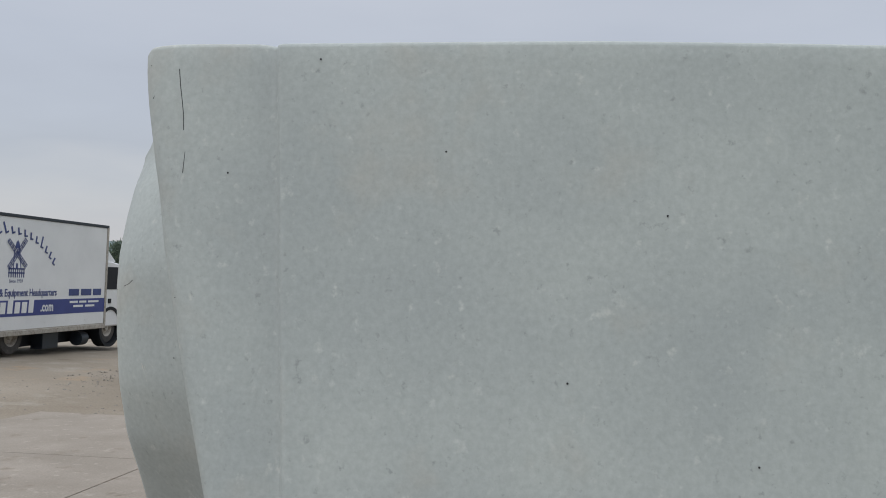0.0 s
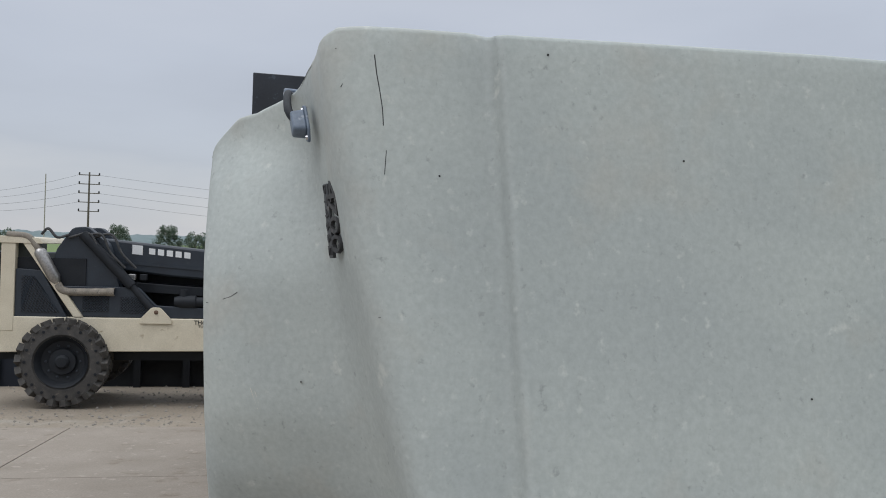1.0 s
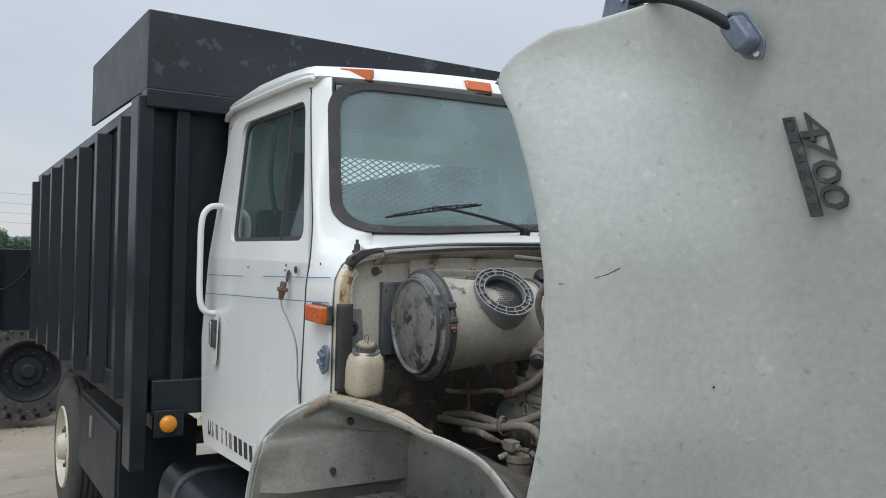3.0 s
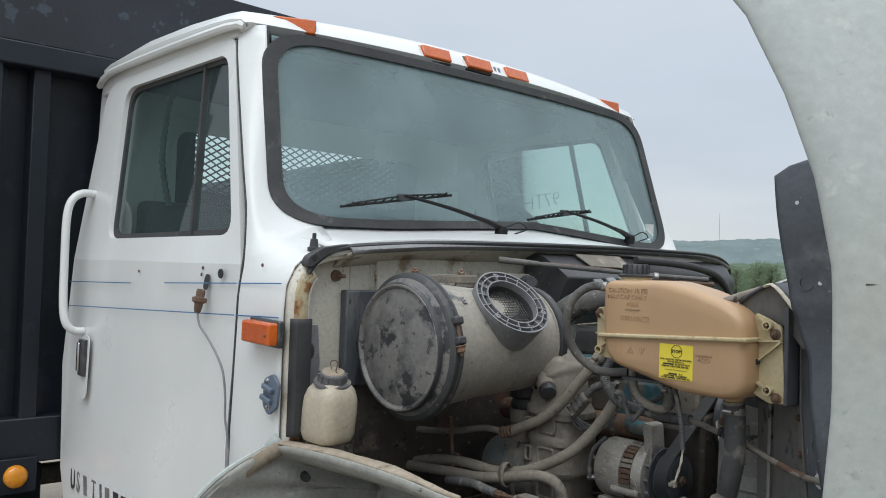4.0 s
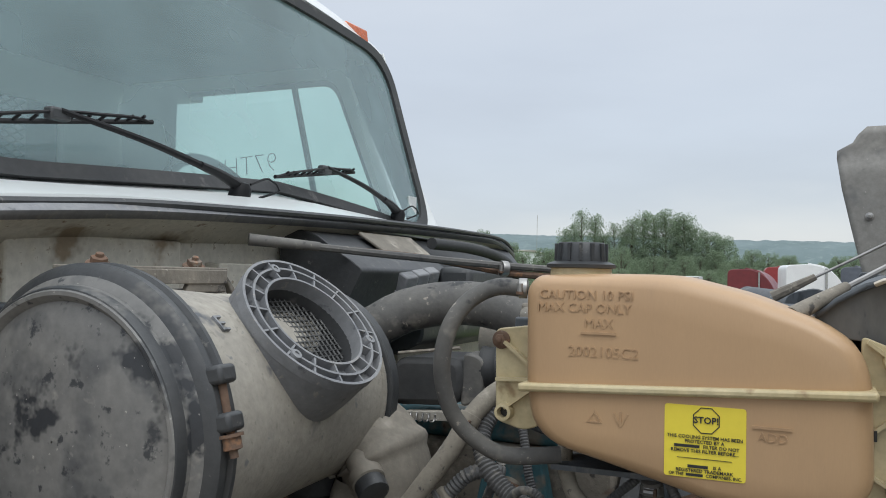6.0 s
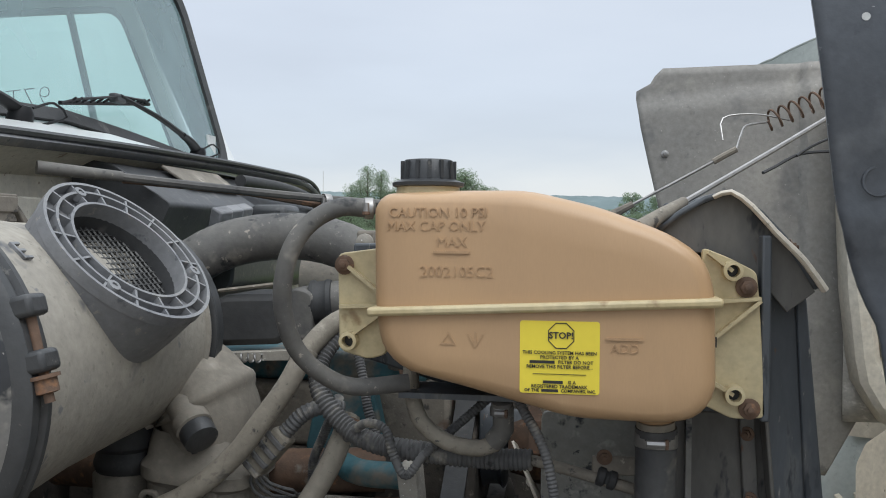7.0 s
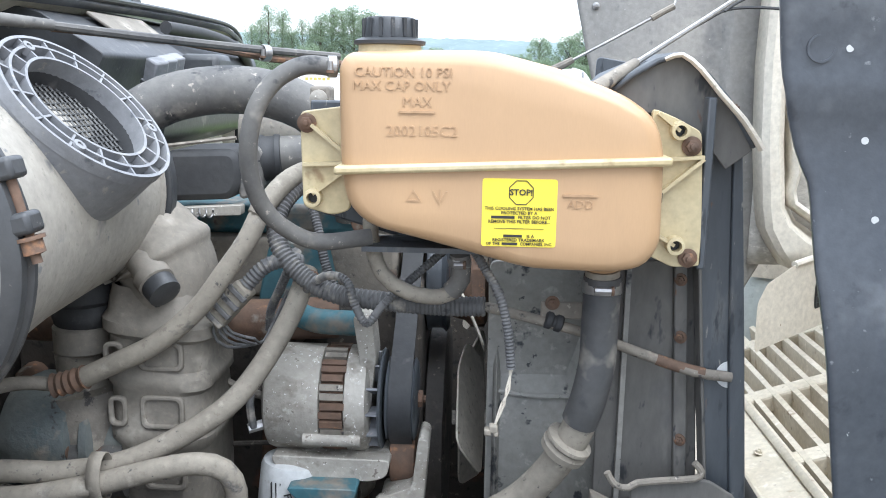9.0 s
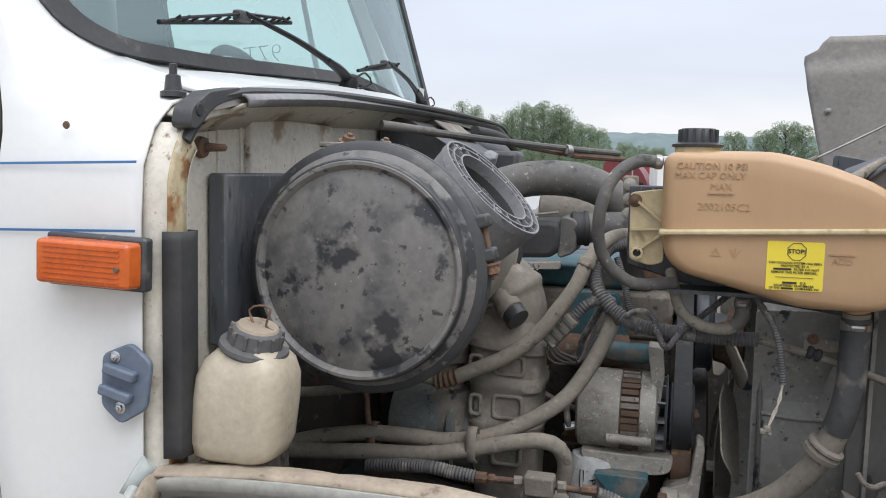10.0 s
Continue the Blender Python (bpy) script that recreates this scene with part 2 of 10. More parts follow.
RAIL = surf("worn_dark_steel", (0.055, 0.063, 0.073), (0.088, 0.097, 0.107), 0.5, scale=9, stretch=(1, 1, 0.25), spots=(((0.175, 0.175, 0.168), 24, 0.58, 0.13), ((0.032, 0.037, 0.044), 48, 0.59, 0.08), ((0.13, 0.078, 0.052), 55, 0.67, 0.05), ((0.24, 0.23, 0.21), 120, 0.655, 0.06)), bump=0.35)
FLAP = surf("black_splash_panel", (0.062, 0.070, 0.084), (0.092, 0.101, 0.116), 0.40, scale=5, spots=(((0.16, 0.17, 0.185), 9, 0.60, 0.20), ((0.045, 0.050, 0.060), 30, 0.61, 0.12), ((0.22, 0.23, 0.245), 60, 0.68, 0.06), ((0.60, 0.60, 0.60), 95, 0.725, 0.015)), bump=0.25)
DUSTPANEL = surf("dusty_grey_panel", (0.345, 0.325, 0.295), (0.255, 0.245, 0.228), 0.7, scale=3.5, spots=(((0.105, 0.110, 0.120), 5, 0.60, 0.16), ((0.42, 0.395, 0.35), 8, 0.60, 0.2), ((0.18, 0.175, 0.17), 26, 0.65, 0.08), ((0.50, 0.47, 0.43), 130, 0.68, 0.05)), bump=0.25)
SHEETDUST = surf("dust_filmed_sheet", (0.175, 0.165, 0.148), (0.120, 0.115, 0.106), 0.65, scale=5, stretch=(1, 1, 0.4), spots=(((0.235, 0.22, 0.195), 16, 0.60, 0.15), ((0.075, 0.078, 0.082), 8, 0.57, 0.12), ((0.040, 0.042, 0.046), 24, 0.62, 0.05), ((0.05, 0.052, 0.056), 60, 0.63, 0.07), ((0.15, 0.085, 0.055), 30, 0.70, 0.05)), bump=0.3)
CREAMCLEAN = surf("cream_moulded_panel", (0.74, 0.69, 0.59), (0.66, 0.60, 0.50), 0.6, scale=4, spots=(((0.50, 0.43, 0.33), 8, 0.66, 0.12), ((0.36, 0.29, 0.21), 60, 0.70, 0.05)), bump=0.2)
MATFIBRE = surf("rough_fibre_mat", (0.60, 0.57, 0.51), (0.40, 0.375, 0.33), 0.85, scale=24, stretch=(1, 0.4, 1.6), spots=(((0.76, 0.73, 0.67), 34, 0.58, 0.10), ((0.22, 0.20, 0.17), 20, 0.64, 0.07)), bump=0.8)
GRILLE = surf("cream_grille_plastic", (0.651, 0.589, 0.471), (0.516, 0.454, 0.342), 0.6, scale=9, spots=(((0.337, 0.253, 0.163), 16, 0.63, 0.09), ((0.247, 0.185, 0.123), 60, 0.66, 0.06), ((0.741, 0.684, 0.572), 30, 0.60, 0.1)))
BODYBLACK = surf("black_body_paint", (0.012, 0.016, 0.022), (0.017, 0.022, 0.029), 0.34, scale=3, bump=0.06, grain=0.04, spec=0.3,
                 spots=(((0.018, 0.025, 0.037), 13, 0.60, 0.05), ((0.025, 0.017, 0.015), 7, 0.72, 0.05)))
BODYEXT = surf("scuffed_black_sheet", (0.010, 0.013, 0.018), (0.017, 0.021, 0.029), 0.45, scale=4, spots=(((0.040, 0.052, 0.068), 11, 0.60, 0.04), ((0.057, 0.071, 0.091), 30, 0.70, 0.04)))
AMBER = surf("amber_lens", (0.62, 0.13, 0.02), (0.55, 0.10, 0.015), 0.25, scale=30, bump=0.1, coat=0.3)
AMBERYEL = surf("amber_round_lens", (0.75, 0.29, 0.02), (0.68, 0.25, 0.02), 0.25, scale=20, coat=0.3)
REDLENS = surf("red_lens", (0.45, 0.05, 0.02), (0.38, 0.04, 0.02), 0.3, scale=20)
CHROME = surf("dull_chrome", (0.62, 0.62, 0.63), (0.5, 0.5, 0.5), 0.2, metal=1.0, scale=20)
STEEL = surf("clamp_steel", (0.42, 0.41, 0.40), (0.3, 0.29, 0.28), 0.4, metal=0.8, scale=40)
BLUEGREY = surf("blue_grey_plastic", (0.15, 0.19, 0.245), (0.11, 0.14, 0.19), 0.5, scale=20, spots=(((0.28, 0.31, 0.35), 40, 0.64, 0.08),))
STICKER = surf("yellow_label", (0.84, 0.68, 0.06), (0.80, 0.64, 0.06), 0.4, scale=10, bump=0.0, grain=0.02)
# Flat black for print; on hole discs it stands for unlit depth.
INK = surf("flat_black", (0.025, 0.025, 0.025), None, 0.5, bump=0.0, grain=0.0)
EMBOSS = surf("moulded_letters", (0.45, 0.288, 0.158), (0.40, 0.252, 0.140), 0.4, scale=10, bump=0.0)
BLUEINK = surf("blue_ink", (0.03, 0.05, 0.22), None, 0.4, bump=0.0, grain=0.0)
STRIPE = surf("blue_pinstripe", (0.05, 0.16, 0.36), None, 0.4, bump=0.0, grain=0.0)
PAPER = surf("white_filter_can", (0.66, 0.67, 0.66), (0.52, 0.53, 0.53), 0.4, scale=20, spots=(((0.25, 0.2, 0.15), 15, 0.66, 0.06),))
WIPER = surf("black_wiper", (0.010, 0.010, 0.011), (0.016, 0.016, 0.017), 0.5, scale=20, bump=0.05, spec=0.22)
INTERIOR = surf("dark_cab_trim", (0.055, 0.062, 0.066), (0.04, 0.045, 0.048), 0.8, scale=8, bump=0.1)
DASH = surf("grey_dash_vinyl", (0.17, 0.20, 0.205), (0.14, 0.165, 0.17), 0.6, scale=10)
WINDOW = glass("windshield_glass", (0.84, 0.98, 0.93), 0.36)
SIDEGLASS = glass("green_side_glass", (0.80, 1.0, 0.92), 0.07)
TYRE = surf("dusty_tyre", (0.04, 0.039, 0.038), (0.075, 0.07, 0.064), 0.9, scale=10, spots=(((0.12, 0.105, 0.09), 16, 0.6, 0.1),), bump=0.4)
CREAM = surf("cream_machine_paint", (0.66, 0.60, 0.47), (0.57, 0.51, 0.39), 0.5, scale=3, spots=(((0.36, 0.29, 0.2), 7, 0.64, 0.1), ((0.3, 0.25, 0.2), 30, 0.7, 0.05)))
MGREY = surf("grey_machine_paint", (0.016, 0.022, 0.032), (0.022, 0.031, 0.043), 0.5, scale=4, spots=(((0.034, 0.042, 0.052), 14, 0.64, 0.08),))
MDARK = surf("dark_machine_steel", (0.012, 0.014, 0.018), (0.019, 0.022, 0.026), 0.6, scale=6, spec=0.25)
VANWHITE = surf("white_van_panel", (0.76, 0.77, 0.77), (0.69, 0.70, 0.70), 0.4, scale=1.5, spots=(((0.5, 0.5, 0.48), 6, 0.68, 0.1),))
CONTAINER = surf("dark_blue_skip", (0.012, 0.016, 0.025), (0.018, 0.022, 0.031), 0.55, scale=2, spec=0.25)
WOODPOLE = surf("weathered_pole", (0.14, 0.12, 0.10), (0.10, 0.085, 0.07), 0.9, scale=6, stretch=(4, 4, 0.3))
# Leaf colours carry distance haze, strongest in the far one.
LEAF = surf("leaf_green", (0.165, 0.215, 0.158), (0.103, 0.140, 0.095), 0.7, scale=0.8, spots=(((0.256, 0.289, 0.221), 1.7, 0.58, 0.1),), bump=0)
LEAFFAR = surf("far_leaf_haze", (0.285, 0.358, 0.232), (0.205, 0.272, 0.180), 0.8, scale=0.25, spots=(((0.325, 0.398, 0.250), 0.6, 0.56, 0.2),), bump=0)
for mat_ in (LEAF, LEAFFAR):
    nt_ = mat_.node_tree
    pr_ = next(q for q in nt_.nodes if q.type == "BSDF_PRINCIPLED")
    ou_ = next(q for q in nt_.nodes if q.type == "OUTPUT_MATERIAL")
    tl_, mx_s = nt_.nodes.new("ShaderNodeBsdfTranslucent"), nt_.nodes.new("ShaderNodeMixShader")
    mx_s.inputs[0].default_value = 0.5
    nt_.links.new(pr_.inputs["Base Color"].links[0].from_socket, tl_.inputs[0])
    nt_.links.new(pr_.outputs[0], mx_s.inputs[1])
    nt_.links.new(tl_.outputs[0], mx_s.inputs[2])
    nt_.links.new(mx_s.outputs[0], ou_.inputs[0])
BARK = surf("bark", (0.10, 0.08, 0.06), (0.07, 0.055, 0.04), 0.9, scale=8)
MAROON = surf("maroon_truck_paint", (0.19, 0.03, 0.035), (0.14, 0.025, 0.03), 0.35, scale=3)
# Blue-grey air haze is mixed into this woods colour.
HILL = surf("haze_tinted_woods", (0.142, 0.187, 0.193), (0.113, 0.155, 0.157), 1.0, scale=0.02, spots=(((0.167, 0.212, 0.209), 0.06, 0.56, 0.1),), bump=0, grain=0)
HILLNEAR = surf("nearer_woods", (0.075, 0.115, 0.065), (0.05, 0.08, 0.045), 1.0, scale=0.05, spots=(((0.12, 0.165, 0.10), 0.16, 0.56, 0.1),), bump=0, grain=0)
CONCRETE = surf("worn_concrete", (0.315, 0.272, 0.226), (0.253, 0.219, 0.179), 0.85, scale=1.2, spots=(((0.209, 0.169, 0.129), 3, 0.6, 0.12), ((0.367, 0.321, 0.268), 9, 0.6, 0.1), ((0.140, 0.116, 0.093), 6, 0.72, 0.06)), bump=0.4, fine=60)
STONE = surf("gravel_stone", (0.30, 0.275, 0.24), (0.21, 0.19, 0.165), 0.9, scale=7, bump=0.3)
GRASS = surf("grass_blade", (0.14, 0.22, 0.05), (0.10, 0.17, 0.04), 0.8, scale=3, bump=0)


def ground_material():
    m = surf("yard_dirt", (0.305, 0.26, 0.205), (0.24, 0.20, 0.15), 0.95, scale=0.35, bump=0.6, fine=30, grain=0.14,
             spots=(((0.33, 0.295, 0.245), 0.9, 0.56, 0.14), ((0.21, 0.165, 0.12), 1.6, 0.62, 0.1), ((0.36, 0.25, 0.15), 0.5, 0.62, 0.12), ((0.155, 0.13, 0.10), 5, 0.66, 0.08)))
    n, l = m.node_tree.nodes, m.node_tree.links
    p = n["Principled BSDF"]
    base = p.inputs["Base Color"].links[0].from_socket
    co = n.new("ShaderNodeTexCoord")
    sp = n.new("ShaderNodeSeparateXYZ")
    l.new(co.outputs["Object"], sp.inputs[0])
    nz = n.new("ShaderNodeTexNoise")
    nz.inputs["Scale"].default_value, nz.inputs["Detail"].default_value = 0.7, 6
    l.new(co.outputs["Object"], nz.inputs["Vector"])
    ad = n.new("ShaderNodeMath")
    ad.operation = "MULTIPLY_ADD"
    ad.inputs[1].default_value = 4.0
    l.new(nz.outputs[0], ad.inputs[0])
    l.new(sp.outputs["Y"], ad.inputs[2])
    mr = n.new("ShaderNodeMapRange")
    mr.inputs["From Min"].default_value, mr.inputs["From Max"].default_value = 3.6, 4.6
    l.new(ad.outputs[0], mr.inputs["Value"])
    off = n.new("ShaderNodeMapRange")
    off.inputs["From Min"].default_value, off.inputs["From Max"].default_value = 11.0, 14.0
    off.inputs["To Min"].default_value, off.inputs["To Max"].default_value = 1.0, 0.0
    l.new(ad.outputs[0], off.inputs["Value"])
    bel = n.new("ShaderNodeMapRange")
    bel.inputs["From Min"].default_value, bel.inputs["From Max"].default_value = 84.0, 92.0
    wst = n.new("ShaderNodeMath")
    wst.operation = "MULTIPLY"
    wst.inputs[1].default_value = -1.7
    l.new(sp.outputs["X"], wst.inputs[0])
    far = n.new("ShaderNodeMath")
    far.operation = "MAXIMUM"
    l.new(ad.outputs[0], far.inputs[0])
    l.new(wst.outputs[0], far.inputs[1])
    l.new(far.outputs[0], bel.inputs["Value"])
    msk = n.new("ShaderNodeMath")
    msk.operation = "MULTIPLY"
    l.new(mr.outputs[0], msk.inputs[0])
    l.new(off.outputs[0], msk.inputs[1])
    mxx = n.new("ShaderNodeMath")
    mxx.operation = "MAXIMUM"
    l.new(msk.outputs[0], mxx.inputs[0])
    l.new(bel.outputs[0], mxx.inputs[1])
    gr = n.new("ShaderNodeTexNoise")
    gr.inputs["Scale"].default_value, gr.inputs["Detail"].default_value = 9, 5
    l.new(co.outputs["Object"], gr.inputs["Vector"])
    rp = n.new("ShaderNodeValToRGB")
    rp.color_ramp.elements[0].position, rp.color_ramp.elements[0].color = 0.35, (0.07, 0.115, 0.03, 1)
    rp.color_ramp.elements[1].position, rp.color_ramp.elements[1].color = 0.65, (0.17, 0.23, 0.075, 1)
    l.new(gr.outputs[0], rp.inputs[0])
    mx = n.new("ShaderNodeMix")
    mx.data_type = "RGBA"
    l.new(mxx.outputs[0], mx.inputs[0])
    l.new(base, mx.inputs[6])
    l.new(rp.outputs[0], mx.inputs[7])
    l.new(mx.outputs[2], p.inputs["Base Color"])
    return m


DIRT = ground_material()


def leafy(m):
    """Lets light through the leaves."""
    n, l = m.node_tree.nodes, m.node_tree.links
    p = n["Principled BSDF"]
    tl = n.new("ShaderNodeBsdfTranslucent")
    l.new(p.inputs["Base Color"].links[0].from_socket, tl.inputs[0])
    mx = n.new("ShaderNodeMixShader")
    mx.inputs[0].default_value = 0.45
    l.new(p.outputs[0], mx.inputs[1])
    l.new(tl.outputs[0], mx.inputs[2])
    l.new(mx.outputs[0], n["Material Output"].inputs[0])


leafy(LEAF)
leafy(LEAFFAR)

# ---- mesh tools ----
def V(*c):
    return Vector(c)


def thing(name, at, label, category, group="", kind=""):
    return_ob = new(name)
    return_ob.location = at
    return tagged(return_ob, label, category, group, kind)


def root_of(ob):
    while ob.parent:
        ob = ob.parent
    return ob


def part(name, bm, material, parent=None, label="", smooth=True, angle=40, bevel=0.0, solid=0.0):
    """Links a bmesh, given in world metres, as one mesh object under a thing or a part."""
    if parent:
        bm.transform(Matrix.Translation(-root_of(parent).location))
    bmesh.ops.recalc_face_normals(bm, faces=bm.faces[:])
    me = bpy.data.meshes.new(name)
    bm.to_mesh(me)
    bm.free()
    me.materials.append(material)
    if smooth:
        me.shade_smooth()
        me.set_sharp_from_angle(angle=radians(angle))
    ob = new(name, me)
    ob.parent = parent
    if solid:
        md = ob.modifiers.new("thickness", "SOLIDIFY")
        md.thickness, md.offset = solid, 0
    if bevel:
        md = ob.modifiers.new("edges", "BEVEL")
        md.width, md.segments, md.limit_method, md.angle_limit = bevel, 2, "ANGLE", radians(35)
    return tagged(ob, label)


def bm_box(lo, hi, bm=None, m=None):
    bm = bm or bmesh.new()
    c = [(lo[k] + hi[k]) / 2 for k in range(3)]
    s = [abs(hi[k] - lo[k]) for k in range(3)]
    mat = Matrix.Translation(c) @ Matrix.Diagonal((*s, 1))
    bmesh.ops.create_cube(bm, size=1, matrix=(m @ mat) if m else mat)
    return bm


def frame_from(d):
    d = Vector(d).normalized()
    a = d.cross(Vector((0, 0, 1)) if abs(d.z) < 0.9 else Vector((1, 0, 0))).normalized()
    return a, d.cross(a).normalized(), d


def lathe(p0, axis, profile, seg=24, bm=None, caps=True):
    """Profile rows (distance along axis, radius) spun round the axis from p0."""
    bm = bm or bmesh.new()
    a, b, d = frame_from(axis)
    rings = []
    for h, r in profile:
        c = Vector(p0) + d * h
        rings.append([bm.verts.new(c + (a * math.cos(t) + b * math.sin(t)) * max(r, 1e-4)) for t in (2 * math.pi * k / seg for k in range(seg))])
    for u, v in zip(rings, rings[1:]):
        for k in range(seg):
            bm.faces.new((u[k], u[(k + 1) % seg], v[(k + 1) % seg], v[k]))
    if caps:
        bm.faces.new(rings[0][::-1])
        bm.faces.new(rings[-1])
    return bm


def rod(p0, p1, r, seg=12, bm=None, r1=None):
    d = Vector(p1) - Vector(p0)
    return lathe(p0, d, ((0, r), (d.length, r if r1 is None else r1)), seg, bm)


def spline(points, step=0.008):
    """A smooth line through the points, at about even steps."""
    p = [Vector(q) for q in points]
    p = [2 * p[0] - p[1]] + p + [2 * p[-1] - p[-2]]
    out = []
    for a, b, c, d in zip(p, p[1:], p[2:], p[3:]):
        n = max(2, int((c - b).length / step))
        for k in range(n):
            t = k / n
            out.append(0.5 * (2 * b + (c - a) * t + (2 * a - 5 * b + 4 * c - d) * t * t + (3 * b - a - 3 * c + d) * t ** 3))
    return out + [p[-2]]


def tube(points, r, seg=12, step=0.012, ribs=0.0, bm=None, squash=1.0):
    """A hose along the points. r: one radius or (first, last). ribs: depth of corrugation."""
    bm = bm or bmesh.new()
    line = spline(points, step)
    r0, r1 = r if isinstance(r, tuple) else (r, r)
    side = None
    rings = []
    for k, c in enumerate(line):
        d = (line[min(k + 1, len(line) - 1)] - line[max(k - 1, 0)]).normalized()
        if side is None:
            side = frame_from(d)[0]
        side = (side - d * side.dot(d)).normalized()
        up = d.cross(side)
        rr = r0 + (r1 - r0) * k / max(1, len(line) - 1)
        if ribs:
            rr -= ribs * (k % 2)
        rings.append([bm.verts.new(c + side * math.cos(t) * rr + up * math.sin(t) * rr * squash) for t in (2 * math.pi * j / seg for j in range(seg))])
    for u, v in zip(rings, rings[1:]):
        for j in range(seg):
            bm.faces.new((u[j], u[(j + 1) % seg], v[(j + 1) % seg], v[j]))
    bm.faces.new(rings[0][::-1])
    bm.faces.new(rings[-1])
    return bm


def slab(outline, place, thick, bm=None):
    """A flat outline (u, v) laid out by place(u, v, w) with w from 0 to thick."""
    bm = bm or bmesh.new()
    lo = [bm.verts.new(place(u, v, 0)) for u, v in outline]
    hi = [bm.verts.new(place(u, v, thick)) for u, v in outline]
    bm.faces.new(lo[::-1])
    bm.faces.new(hi)
    for k in range(len(lo)):
        j = (k + 1) % len(lo)
        bm.faces.new((lo[k], lo[j], hi[j], hi[k]))
    return bm


def rounded(outline, r, n=4):
    """Rounds the corners of a closed outline."""
    out = []
    m = len(outline)
    for k in range(m):
        a, b, c = (Vector(outline[(k + j) % m]) for j in (-1, 0, 1))
        rr = r[k] if isinstance(r, (list, tuple)) else r
        u, v = (a - b), (c - b)
        q = min(rr, u.length * 0.49, v.length * 0.49)
        p0, p1 = b + u.normalized() * q, b + v.normalized() * q
        for j in range(n + 1):
            t = j / n
            out.append(tuple((1 - t) ** 2 * p0 + 2 * t * (1 - t) * b + t * t * p1))
    return out


def grid(rows, bm=None, closed=False):
    bm = bm or bmesh.new()
    vs = [[bm.verts.new(p) for p in row] for row in rows]
    for u, v in zip(vs, vs[1:]):
        n = len(u)
        for k in range(n if closed else n - 1):
            bm.faces.new((u[k], u[(k + 1) % n], v[(k + 1) % n], v[k]))
    return bm


def words(text, size, m, material, parent, name="lettering", depth=0.0006, label="", bold=0.0, align="CENTER"):
    """Raised lettering as a mesh, laid out by the matrix m."""
    cu = bpy.data.curves.new(name, "FONT")
    cu.body, cu.size, cu.extrude, cu.align_x, cu.align_y, cu.resolution_u = text, size, depth, align, "CENTER", 2
    cu.offset = bold
    tmp = bpy.data.objects.new(name, cu)
    scene.collection.objects.link(tmp)
    me = bpy.data.meshes.new_from_object(tmp.evaluated_get(bpy.context.evaluated_depsgraph_get()))
    bpy.data.objects.remove(tmp)
    bpy.data.curves.remove(cu)
    me.transform(Matrix.Translation(-root_of(parent).location) @ m)
    me.materials.clear()
    me.materials.append(material)
    ob = new(name, me)
    ob.parent = parent
    return tagged(ob, label, kind="stuff" if len(text) > 1 else "")


def bolt(at, axis, r, parent, material=RUST, name="bolt", h=0.4):
    """Hex head on a washer."""
    bm = lathe(at, axis, ((0, r * 1.42), (r * 0.16, r * 1.42), (r * 0.24, r * 1.3)), 18)
    a = Vector(at) + Vector(axis).normalized() * r * 0.22
    lathe(a, axis, ((0, r * 0.92), (r * h * 1.7, r * 0.92), (r * h * 2.0, r * 0.74)), 6, bm)
    lathe(a, axis, ((r * h * 1.9, r * 0.46), (r * h * 2.9, r * 0.44), (r * h * 3.1, r * 0.3)), 10, bm)
    return part(name, bm, material, parent)


def side_to(x, y, z):
    """Lays lettering on a wall that faces -Y: text right is +X, text up is +Z."""
    return Matrix.Translation((x, y, z)) @ Matrix(((1, 0, 0, 0), (0, 0, -1, 0), (0, 1, 0, 0), (0, 0, 0, 1)))

# ---- ground, yard and distance ----
def ground_z(x, y):
    s = 0.066 * max(0.0, min(0.3 - x, 40.0)) + 0.05 * max(0.0, min(y - 2.0, 45.0))
    r = math.hypot(x, y)
    return -min(s, 3.2) + 0.012 * max(0.0, r - 250.0) * max(0.0, min(1.0, 2.0 * y / max(r, 1.0))) + 0.04 * max(0.0, min(-7.0 - y, 5.0))


def build_ground():
    bm = bmesh.new()
    radii = [0.0, 1.5, 3, 4.5, 6, 8, 10, 12, 15, 18, 22, 27, 33, 40, 50, 65, 85, 110, 150, 210, 300, 450, 700, 1100, 1700, 2600]
    seg = 96
    rings = []
    for r in radii[1:]:
        rings.append([bm.verts.new((r * math.cos(a), r * math.sin(a), ground_z(r * math.cos(a), r * math.sin(a)) + (0.03 * noise.noise((r * math.cos(a) * 0.4, r * math.sin(a) * 0.4, 0)) if 6 < r < 40 else 0)))
                      for a in (2 * math.pi * k / seg for k in range(seg))])
    c = bm.verts.new((0, 0, ground_z(0, 0)))
    for k in range(seg):
        bm.faces.new((c, rings[0][k], rings[0][(k + 1) % seg]))
    for u, v in zip(rings, rings[1:]):
        for k in range(seg):
            bm.faces.new((u[k], u[(k + 1) % seg], v[(k + 1) % seg], v[k]))
    g = part("ground", bm, DIRT)
    tagged(g, "bare sloping yard of tan dirt and gravel", "ground", kind="structure")


build_ground()


def concrete_slab(x0, x1, y0, y1):
    rows = []
    n, m = 8, 5
    top = [[(x0 + (x1 - x0) * i / n, y0 + (y1 - y0) * j / m) for i in range(n + 1)] for j in range(m + 1)]
    rows = [[(x, y, ground_z(x, y) + 0.035) for x, y in row] for row in top]
    bm = grid(rows)
    edge = [e for e in bm.edges if e.is_boundary]
    ex = bmesh.ops.extrude_edge_only(bm, edges=edge)
    for v in (g for g in ex["geom"] if isinstance(g, bmesh.types.BMVert)):
        v.co.z -= 0.12
    return bm


